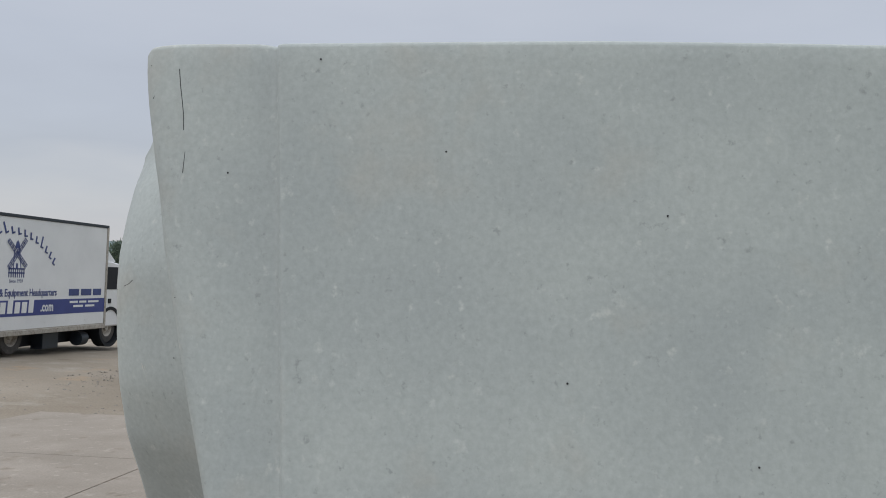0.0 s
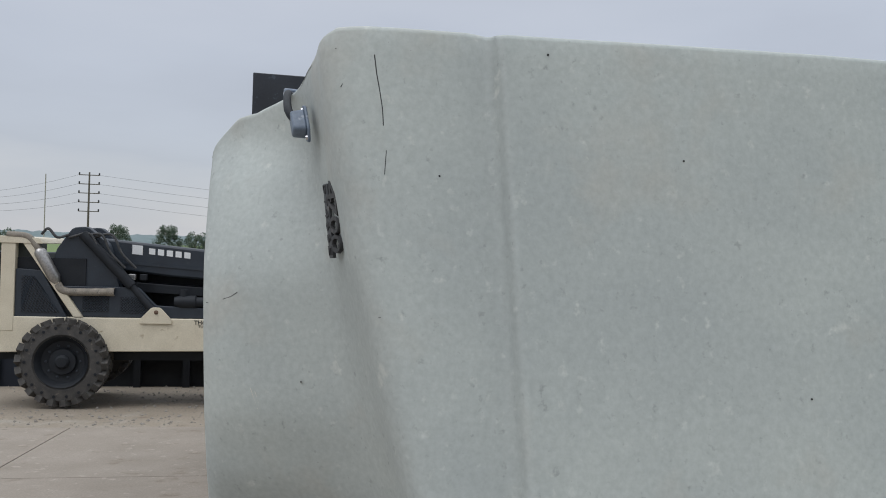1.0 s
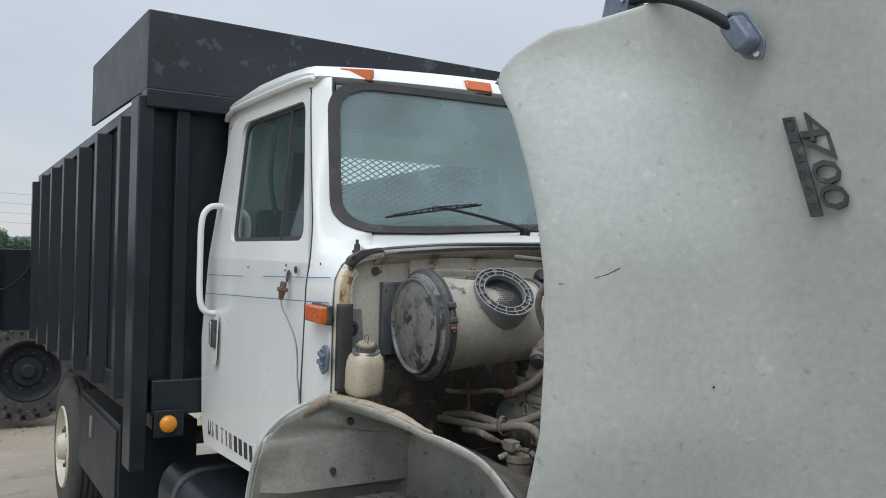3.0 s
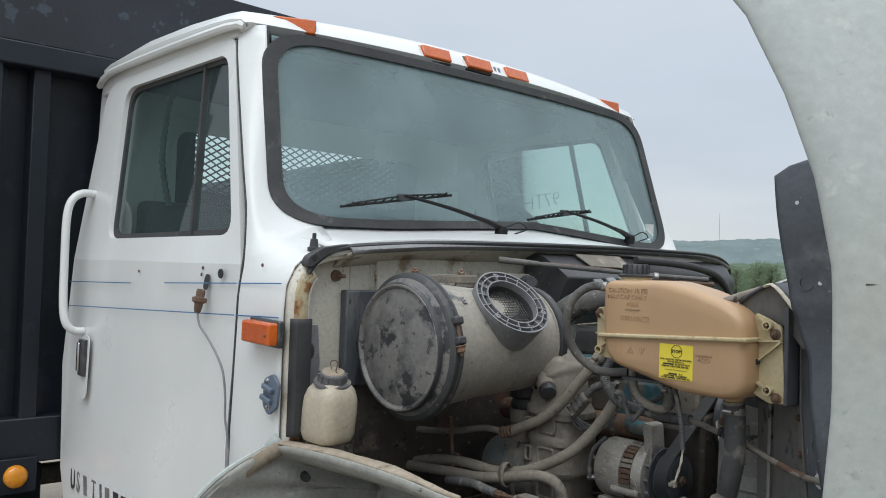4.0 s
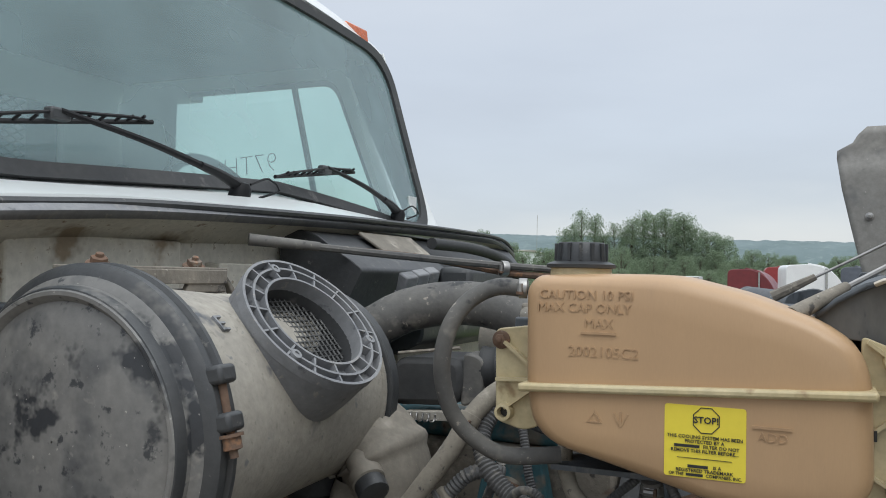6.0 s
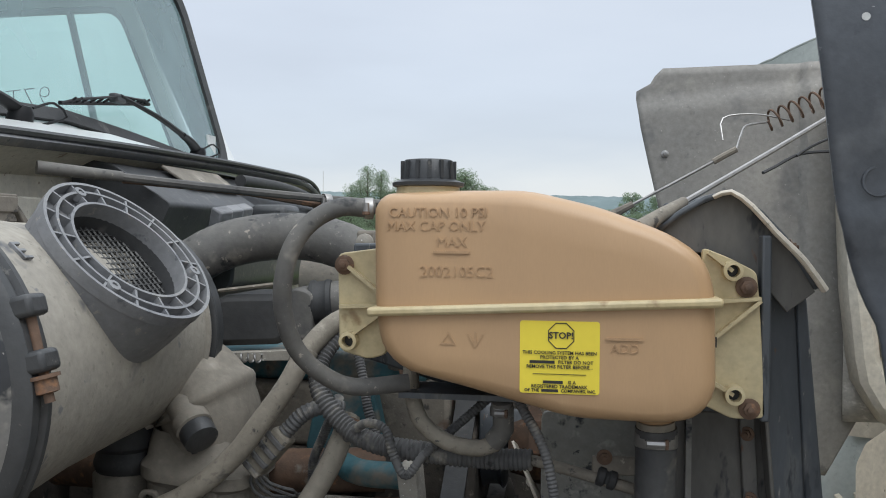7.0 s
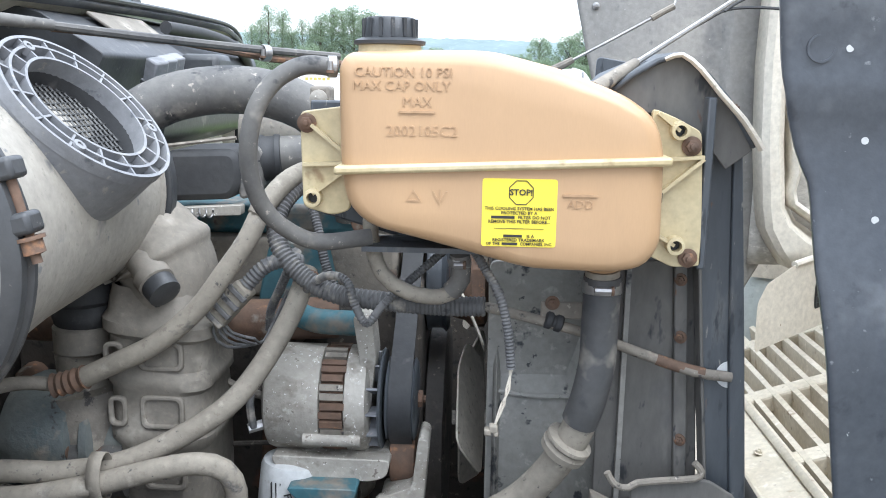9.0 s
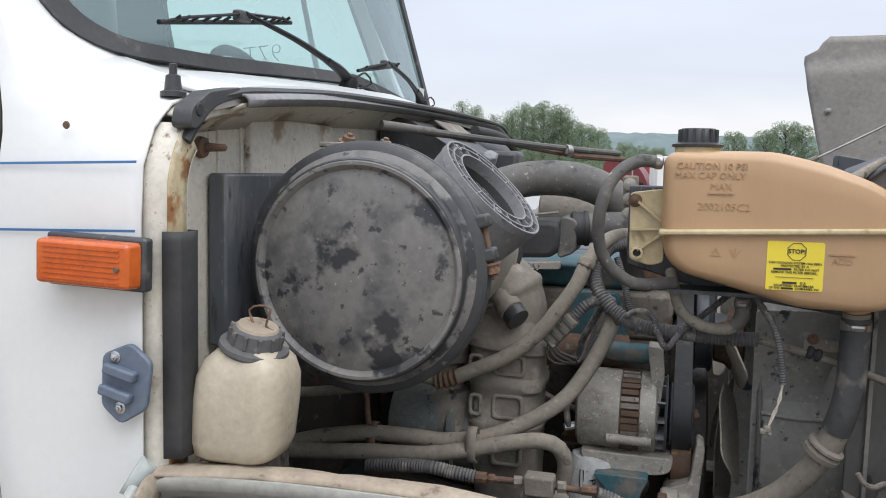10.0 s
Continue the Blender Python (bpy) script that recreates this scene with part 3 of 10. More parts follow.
pad = thing("pavement", (-2.0, -2.5, 0.0), "worn tan concrete pad with open joints", "pavement", kind="structure")
for ix in range(4):
    for iy in range(3):
        px0, py0 = -7.4 + ix * 3.0, -6.6 + iy * 3.0
        part("concrete_panel", concrete_slab(px0 + 0.006, px0 + 2.994, py0 + 0.006, py0 + 2.994), CONCRETE, pad, smooth=False)


def scatter(name, n, area, r0, r1, material, label, seed):
    """Loose stones pressed into the ground."""
    rnd = random.Random(seed)
    vs, fs = [], []
    for _ in range(n):
        x, y = rnd.uniform(area[0], area[1]), rnd.uniform(area[2], area[3])
        r = r0 + (r1 - r0) * rnd.random() ** 3
        z = ground_z(x, y) + r * 0.15
        b = len(vs)
        q = [(1, 0, 0), (0.2, 1, 0), (-0.9, 0.4, 0), (-0.3, -0.9, 0), (0.1, 0.1, 0.75), (0, 0, -0.6)]
        an = rnd.uniform(0, 6.28)
        ca, sa = math.cos(an), math.sin(an)
        for u, v, w in q:
            k = rnd.uniform(0.7, 1.2) * r
            vs.append((x + (u * ca - v * sa) * k, y + (u * sa + v * ca) * k, z + w * k))
        for a, c in ((0, 1), (1, 2), (2, 3), (3, 0)):
            fs.append((b + a, b + c, b + 4))
            fs.append((b + c, b + a, b + 5))
    me = bpy.data.meshes.new(name)
    me.from_pydata(vs, [], fs)
    me.materials.append(material)
    tagged(new(name, me), label, "gravel", kind="stuff")


scatter("gravel", 4200, (-17, -7.6, -9, 2.5), 0.008, 0.034, STONE, "loose grey and tan stones strewn over the yard", 3)


def ridge(name, dist, top, depth, a0, a1, rough_, material, label, seed, base=0.0):
    """A belt of wooded hill round the horizon, with an uneven outline."""
    bm = bmesh.new()
    n = int((a1 - a0) * 6)
    rows = [[], [], []]
    for k in range(n + 1):
        a = radians(a0 + (a1 - a0) * k / n)
        w = noise.fractal((math.cos(a) * 3 + seed, math.sin(a) * 3, 0), 1.0, 2.0, 3)
        w2 = noise.noise((math.cos(a) * 140, math.sin(a) * 140, seed))
        h = top * (1 + 0.16 * w) + rough_ * w2
        for row, (d, z) in zip(rows, ((dist, base), (dist + depth * 0.5, base + (h - base) * 0.75), (dist + depth, h))):
            row.append((d * math.cos(a), d * math.sin(a), z))
    tagged(part(name, grid(rows), material), label, "backdrop", kind="structure")


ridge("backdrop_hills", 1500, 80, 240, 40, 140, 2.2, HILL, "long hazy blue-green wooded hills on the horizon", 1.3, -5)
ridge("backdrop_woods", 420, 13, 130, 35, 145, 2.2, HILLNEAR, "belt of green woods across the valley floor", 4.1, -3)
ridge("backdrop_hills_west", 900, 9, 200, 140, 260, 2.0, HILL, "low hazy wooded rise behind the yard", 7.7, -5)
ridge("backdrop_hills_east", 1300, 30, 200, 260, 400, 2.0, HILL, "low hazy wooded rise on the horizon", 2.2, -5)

# ---- the dump truck: root ----
truck = thing("dump_truck", (-1.5, 0.0, 0.0), "white short-nosed dump truck with its chalky hood tilted open", "truck")


def lerp_table(tab, z):
    if z <= tab[0][0]:
        return tab[0][1]
    for (z0, v0), (z1, v1) in zip(tab, tab[1:]):
        if z <= z1:
            t = (z - z0) / (z1 - z0)
            return v0 + (v1 - v0) * t
    return tab[-1][1]


# hood, tilted forward: its top faces the front, its rear edge is uppermost
SIDE_Y = ((0.7, -0.66), (1.0, -0.72), (1.24, -0.768), (1.48, -0.832), (1.63, -0.868), (1.78, -0.904), (1.94, -0.931), (2.09, -0.948), (2.2, -0.955))
ARCH_X = ((0.9, 1.07), (1.1, 1.19), (1.26, 1.287), (1.41, 1.335), (1.54, 1.347), (1.67, 1.347), (1.76, 1.330), (1.85, 1.297), (1.945, 1.25), (1.99, 1.214), (2.05, 1.18))


def hood_section(z):
    """Half outline of the hood at one height, from the middle out to the fender edge."""
    xf = 1.873 + (1.861 - z) * 0.11
    ys = lerp_table(SIDE_Y, z) - 0.008 - 0.02 * max(0.0, min(1.0, (z - 1.9) / 0.25))
    cr = -0.645 - (z - 1.94) * 0.07
    ax = lerp_table(ARCH_X, z)
    low = max(0.0, min(1.0, (1.75 - z) / 0.6))
    vy = ys - 0.012 + 0.02 * low
    pts = [(xf + 0.006, 0.0), (xf + 0.004, -0.2), (xf, -0.4), (xf - 0.003, -0.52), (xf - 0.002, cr + 0.035), (xf - 0.004, cr + 0.006), (xf - 0.040, cr - 0.010), (xf - 0.046, cr - 0.05)]
    wid = ys - (cr - 0.05)
    pts += [(xf - 0.048, cr - 0.05 + wid * 0.40), (xf - 0.056, cr - 0.05 + wid * 0.70), (xf - 0.070, cr - 0.05 + wid * 0.91), (xf - 0.115, ys - 0.004)]
    x1 = xf - 0.115
    lobe = min(ax + 0.10, 1.44)
    span = x1 - lobe
    ye = -1.23 + 0.02 * low
    pts += [(x1 - span * 0.22, ys - 0.012), (x1 - span * 0.46, ys - 0.026 - 0.0 * low), (x1 - span * 0.72, ys - 0.058 - 0.035 * low),
            (lobe + 0.03, ys + (ye - ys) * 0.58), (lobe - 0.005, ys + (ye - ys) * 0.75), (ax + 0.055, ye + 0.035), (ax + 0.022, ye + 0.008), (ax, ye), (ax - 0.006, ye + 0.006), (ax + 0.002, ye + 0.022)]
    return pts


def hood_top(k, n_cols=22):
    tab = ((0, 2.199), (3, 2.195), (5, 2.192), (6, 2.196), (7, 2.203), (9, 2.204), (10, 2.200), (11, 2.188), (12, 2.180), (13, 2.168), (14, 2.135), (15, 2.098), (16, 2.088), (17, 2.062), (18, 2.030), (19, 2.005), (21, 1.995))
    return lerp_table(tab, k)


def build_hood():
    n_rows = 40
    keys = hood_section(1.5)
    fine = 4
    params = [k + j / fine for k in range(len(keys) - 1) for j in range(fine)] + [len(keys) - 1.0]

    def at(t, z):
        sec = hood_section(z)
        k = min(int(t), len(sec) - 2)
        f = t - k
        p = [Vector(sec[max(0, min(len(sec) - 1, k + j))]) for j in (-1, 0, 1, 2)]
        return 0.5 * (2 * p[1] + (p[2] - p[0]) * f + (2 * p[0] - 5 * p[1] + 4 * p[2] - p[3]) * f * f + (3 * p[1] - p[0] - 3 * p[2] + p[3]) * f ** 3)

    rows = []
    for i in range(n_rows + 5):
        row = []
        for t in params:
            zt = hood_top(t)
            edge = max(0, i - n_rows)
            z = 0.82 + (zt - 0.82) * min(i, n_rows) / n_rows + (0.0, 0.006, 0.010, 0.010, 0.004)[edge]
            x, y = at(t, min(z, zt))
            back = (0.0, 0.002, 0.008, 0.018, 0.024)[edge] if t < 12.5 else (0.0, 0.0, 0.002, 0.004, 0.006)[edge]
            x -= back
            if t > 10:
                y += back * 0.6
            row.append((x, y, z))
        rows.append([(x, -y, z) for x, y, z in row[:0:-1]] + row)
    hood = part("hood", grid(rows), HOOD, truck, "chalky pale grey-white hood tilted forward, scratched and cracked", angle=60)
    md = hood.modifiers.new("thickness", "SOLIDIFY")
    md.thickness, md.offset = 0.006, -1.0
    return hood


hood = build_hood()


def hood_surface(y, z):
    """Depth X and place of the hood's outer side near (y, z), for fittings."""
    sec = hood_section(z)
    best = min(range(len(sec) - 1), key=lambda k: abs((sec[k][1] + sec[k + 1][1]) / 2 - y))
    return sec[best]


# cab
def cab_y(z):
    """Half width of the cab at a height."""
    return lerp_table(((0.8, 0.99), (1.2, 1.012), (1.6, 1.005), (1.72, 0.985), (2.25, 0.915), (2.32, 0.90)), z)


def side_panel(name, outline, material, parent, sign=-1, thick=0.03, label="", proud=0.0, bevel=0.006):
    """A panel on the cab's side, from an outline in (x, z)."""
    def place(u, v, w):
        return (u, sign * (cab_y(v) + proud - w), v)
    return part(name, slab(outline, place, thick), material, parent, label, smooth=True, angle=30, bevel=bevel)


def pane_frame(outer, inner, place, thick):
    """A flat ring between two outlines of equal count."""
    bm = bmesh.new()
    rings = []
    for ol, w in ((outer, 0), (outer, thick), (inner, thick), (inner, 0)):
        rings.append([bm.verts.new(place(u, v, w)) for u, v in ol])
    rings.append(rings[0])
    n = len(outer)
    for a, b in zip(rings, rings[1:]):
        for k in range(n):
            j = (k + 1) % n
            bm.faces.new((a[k], a[j], b[j], b[k]))
    return bm


def cab_side(sign, doors=True):
    def place_at(proud):
        if sign > 0:
            return lambda u, v, w: (u - 0.047, cab_y(v) - 0.046 + proud - w, v)
        return lambda u, v, w: (u, sign * (cab_y(v) + proud - w), v)
    # door: frame ring round the window above, skin below
    win = rounded([(-1.10, 1.73), (-0.280, 1.735), (-0.462, 2.248), (-1.165, 2.245)], [0.05, 0.06, 0.05, 0.07], 5)
    outer = rounded([(-1.36, 1.66), (-0.205, 1.66), (-0.44, 2.297), (-1.33, 2.285)], [0.002, 0.002, 0.05, 0.09], 5)
    door = part("door", slab([(-1.40, 0.93), (-1.37, 0.82), (-0.235, 0.86), (-0.215, 1.2), (-0.205, 1.66), (-1.36, 1.66), (-1.385, 1.3)], place_at(0.004), 0.035), WHITE, truck,
                "white door with blue pinstripes and a grab rail" if sign < 0 else "white door")
    part("window_frame", pane_frame(outer, win, place_at(0.004), 0.035), WHITE, door)
    gl = rounded([(-1.105, 1.725), (-0.274, 1.73), (-0.458, 2.253), (-1.17, 2.25)], [0.05, 0.06, 0.05, 0.07], 5)
    ins = rounded([(-1.088, 1.745), (-0.300, 1.752), (-0.472, 2.232), (-1.147, 2.228)], [0.05, 0.06, 0.05, 0.07], 5)
    part("window_seal", pane_frame(gl, ins, place_at(-0.012), 0.012), RUBBER, door, "black window rubber")
    pb = bmesh.new()
    pb.faces.new([pb.verts.new(place_at(-0.018)(u, v, 0)) for u, v in gl])
    pane = part("window_pane", pb, SIDEGLASS, door, "greenish side window")
    pane.visible_shadow = False
    part("vent_divider", slab([(-0.541, 1.735), (-0.530, 1.735), (-0.615, 2.24), (-0.627, 2.24)], place_at(-0.008), 0.02), RUBBER, door)
    # gutter over the door
    tb = tube([(-1.42, sign * 0.915, 2.290), (-1.30, sign * 0.925, 2.318), (-0.9, sign * 0.925, 2.326), (-0.46, sign * 0.925, 2.322), (-0.40, sign * 0.91, 2.316)], 0.012, 8, 0.05)
    part("drip_rail", tb, WHITE, truck)
    return door


door_r = cab_side(-1)
door_l = cab_side(1)

# windshield surround, roof, back, cowl
def ws_point(u, v):
    """Windshield surface: u from -1 (right side of the truck) to 1, v from 0 (bottom) to 1 (top)."""
    c = 1 - abs(u) ** 2.2
    y = u * (0.938 - 0.045 * v)
    z0 = 1.785 - 0.028 * min(1.0, abs(u) / 0.6) + 0.012 * (1 - u * u)
    return -0.213 + 0.088 * c + (-0.150 - 0.037 * c) * v, y, z0 + (2.318 - z0) * v


def ws_loop(inset_u, inset_v, r, n=10):
    """A rounded loop on the windshield."""
    pts = rounded([(-1 + inset_u, inset_v), (1 - inset_u, inset_v), (1 - inset_u, 1 - inset_v), (-1 + inset_u, 1 - inset_v)], r, n)
    out = []
    for (a, b), (c, d) in zip(pts, pts[1:] + pts[:1]):
        k = 18 if abs(c - a) > 0.4 else 1
        out += [(a + (c - a) * j / k, b + (d - b) * j / k) for j in range(k)]
    return out


def ws_ring(l0, l1, lift0, lift1):
    bm = bmesh.new()
    rows = []
    for loop, lift in ((l0, 0.0), (l0, lift0), (l1, lift1), (l1, 0.0)):
        rows.append([(ws_point(u, v)[0] + lift, ws_point(u, v)[1], ws_point(u, v)[2] + lift * 0.3) for u, v in loop])
    rows.append(rows[0])
    return grid(rows, bm, closed=True)


seal = part("windshield_seal", ws_ring(ws_loop(0.015, 0.01, 0.20), ws_loop(0.06, 0.055, 0.18), 0.012, 0.008), RUBBER, truck, "thick black windshield rubber")
gb = bmesh.new()
rows_ = [[ws_point(-0.95 + 1.9 * i / 24, 0.04 + 0.92 * j / 8) for i in range(25)] for j in range(9)]
ws = part("windshield", grid(rows_, gb), WINDOW, truck, "dusty one-piece windshield")
ws.visible_shadow = False


def build_cab_shell():
    # header above the windshield and the roof, as one loft from the glass edge to the back
    rows = []
    for x, z_mid, z_edge, half in ((-0.400, 2.312, 2.303, 0.898), (-0.380, 2.326, 2.315, 0.900), (-0.364, 2.342, 2.326, 0.900), (-0.385, 2.374, 2.350, 0.895), (-0.44, 2.406, 2.372, 0.88), (-0.55, 2.430, 2.388, 0.868),
                                   (-0.8, 2.446, 2.400, 0.868), (-1.1, 2.448, 2.402, 0.868), (-1.32, 2.435, 2.386, 0.868), (-1.40, 2.40, 2.35, 0.878), (-1.425, 2.32, 2.30, 0.905)):
        row = []
        bowx = 0.054 if x > -0.5 else (0.03 if x > -0.7 else 0.0)
        back = 0.02 if x > -0.5 else bowx * 0.6
        for k in range(-12, 13):
            u = k / 12
            row.append((x - back + bowx * (1 - abs(u) ** 2.2), u * half, z_edge + (z_mid - z_edge) * (1 - u * u)))
        lo_z = 2.318
        row = [(row[0][0], -0.908, lo_z), (row[0][0], -0.912, (lo_z + row[0][2]) / 2)] + row + [(row[-1][0], 0.912, (lo_z + row[-1][2]) / 2), (row[-1][0], 0.912, lo_z)]
        rows.append(row)
    roof = part("roof", grid(rows), WHITE, truck, "white cab roof with amber marker lamps", solid=0.01)
    # one smooth skin from the door gap round the corner to the glass, the scuttle seam and the flange
    for s in (-1, 1):
        def gap(z):
            return Vector((lerp_table(((1.0, -0.205), (1.2, -0.200), (1.66, -0.190), (1.80, -0.222), (1.92, -0.276), (2.10, -0.352), (2.20, -0.392), (2.32, -0.440)), z), -cab_y(z), z))

        def glass_edge(u, v):
            x, y, z = ws_point(u, v)
            return Vector((x + 0.004, y, z))
        pairs = [(z, Vector((0.0, -1.0, z))) for z in (1.04, 1.15, 1.25, 1.35, 1.45, 1.55)]
        pairs += [(1.585, Vector((0.0, -0.995, 1.615))), (1.62, Vector((0.0, -0.972, 1.660))), (1.65, Vector((0.0, -0.935, 1.690))), (1.675, Vector((-0.002, -0.885, 1.706))), (1.692, Vector((-0.03, -0.852, 1.730))), (1.71, glass_edge(-0.83, 0.012))]
        pairs += [(1.735, glass_edge(-0.87, 0.03)), (1.765, glass_edge(-0.922, 0.068)), (1.81, glass_edge(-0.958, 0.13)), (1.86, glass_edge(-0.968, 0.2))]
        pairs += [(1.92 + 0.04 * k, glass_edge(-0.968, (1.92 + 0.04 * k - 1.757) / 0.561)) for k in range(11)]
        rr = []
        for z, b in pairs:
            a = gap(z)
            d = b - a
            ln = d.length
            ta = Vector((1.0, 0.10 if z > 1.72 else 0.02, 0.25 * d.z / max(ln, 0.01))).normalized() * ln * 1.05
            tb_ = Vector((max(d.x, 0.02), d.y * (2.2 if z > 1.58 else 1.0), d.z * (0.9 if z > 1.58 else 1.0))).normalized() * ln * 1.0
            row = []
            for j in range(11):
                t = j / 10
                h = (2 * t ** 3 - 3 * t * t + 1) * a + (t ** 3 - 2 * t * t + t) * ta + (-2 * t ** 3 + 3 * t * t) * b + (t ** 3 - t * t) * tb_
                row.append((h.x, -s * h.y, h.z))
            first = (row[0][0] - 0.002, row[0][1] - s * 0.02, row[0][2])
            rr.append([first] + row)
        part("corner_panel", grid(rr), WHITE, truck, "smooth white cab corner beside the windshield", solid=0.004)
        lining = [[(x - 0.010, y - s * 0.014, z) for x, y, z in r_[1:]] for r_ in rr if r_[0][2] > 1.8]
        if s > 0:
            fill = [[(gap(z).x + 0.004, -gap(z).y - 0.012, z), (gap(z).x - 0.03, -gap(z).y - 0.030, z), (gap(z).x - 0.062, -gap(z).y - 0.050, z)] for z in (1.66, 1.74, 1.80, 1.86, 1.92, 2.0, 2.1, 2.2, 2.31)]
            part("pillar_filler", grid(fill), INTERIOR, truck, "dark inner face of the windshield pillar", solid=0.004)
        part("pillar_trim", grid(lining), INTERIOR, truck, "dark trim on the windshield pillar", solid=0.003)
        # Black strip and tube stand in for shade in the door gap.
        part("door_gap", grid([[(gap(z).x - 0.016, -s * (gap(z).y + 0.022), z), (gap(z).x + 0.006, -s * (gap(z).y + 0.022), z)] for z in (0.9, 1.2, 1.66, 1.8, 1.92, 2.1, 2.2, 2.31)]), RUBBER, truck, solid=0.004)
        rail_z = [0.88 + 0.05 * k for k in range(29)]
        part("door_gap", tube([(gap(z).x - 0.006, -s * (gap(z).y - 0.0005), z) for z in rail_z], 0.0042, 6, 0.05), RUBBER, truck)
        part("roof_side", slab([(-1.42, 2.25), (-0.43, 2.295), (-0.43, 2.345), (-1.42, 2.335)], lambda u, v, w, s=s: (u, s * (0.905 - w), v), 0.03), WHITE, truck, bevel=0.004)
    # scuttle between glass and cowl lip
    rr = []
    for i in range(25):
        u = (-1 + i / 12) * 0.94
        x0, y0, z0 = ws_point(u * 0.985, 0.01)
        lipx = 0.045 - 0.02 * abs(u) ** 3
        lipz = 1.722 + 0.03 * (1 - abs(u) ** 2) - 0.006 * abs(u) ** 6
        yy = u * 0.95
        dz = -0.016 * (abs(u) / 0.94) ** 8
        rr.append([(x0 - 0.02, y0, z0 + 0.005), (x0 + 0.02, y0 * 1.005, z0 - 0.012 + dz), (x0 + (lipx - x0) * 0.5, yy, max(z0 - 0.022, (z0 + lipz) / 2 + 0.002) + dz), (lipx, yy, lipz + dz), (lipx + 0.004, yy, lipz - 0.02 + dz)])
    part("scuttle_panel", grid(rr), WHITE, truck, "white scuttle panel below the windshield", solid=0.006)
    # back wall with a rear window, floor, far flank
    bm = bmesh.new()
    outer = rounded([(-0.95, 0.86), (0.95, 0.86), (0.90, 2.33), (-0.90, 2.33)], 0.06, 4)
    inner = rounded([(-0.62, 1.72), (0.62, 1.72), (0.62, 2.17), (-0.62, 2.17)], 0.06, 4)
    bm.free()
    part("cab_back", pane_frame(outer, inner, lambda u, v, w: (-1.40 - w, u, v), 0.03), WHITE, truck)
    part("cab_floor", bm_box((-1.39, -0.95, 0.83), (-0.05, 0.95, 0.88)), INTERIOR, truck)
    part("headliner", bm_box((-1.36, -0.86, 2.285), (-0.47, 0.86, 2.305)), INTERIOR, truck, "dark headliner", bevel=0.008)
    return roof


roof = build_cab_shell()

# marker lamps on the header
for yy, xx in ((-0.752, -0.412), (-0.250, -0.368), (-0.062, -0.362), (0.132, -0.368), (0.730, -0.408)):
    tilt = Matrix.Translation((xx + 0.022, yy, 2.357 - 0.010 * (yy / 0.73) ** 2)) @ Euler((0, radians(-24 if abs(yy) < 0.5 else -8), radians(12 * yy if abs(yy) < 0.5 else (-25 if yy < 0 else -4)))).to_matrix().to_4x4()
    lamp = part("marker_lamp", bm_box((-0.012, -0.062, -0.026), (0.004, 0.062, 0.026), m=tilt), BLACKPLASTIC, truck, "amber roof marker lamp", bevel=0.004)
    part("lens", bm_box((0.0, -0.058, -0.0225), (0.016, 0.058, 0.0225), m=tilt), AMBER, lamp, "amber lens", bevel=0.005)

pl_m = Matrix.Translation((-0.338, 0.032, 2.355)) @ Euler((0, radians(-24), 0)).to_matrix().to_4x4()
mp_ = part("lamp_mount", bm_box((-0.004, -0.022, -0.020), (0.003, 0.022, 0.020), m=pl_m), WHITE, truck, "bare mount where a roof lamp is missing", bevel=0.003)
for yy in (-0.010, 0.010):
    part("mount_hole", bm_box((0.002, yy - 0.005, -0.013), (0.0045, yy + 0.005, 0.013), m=pl_m), BLUEGREY, mp_, bevel=0.001)

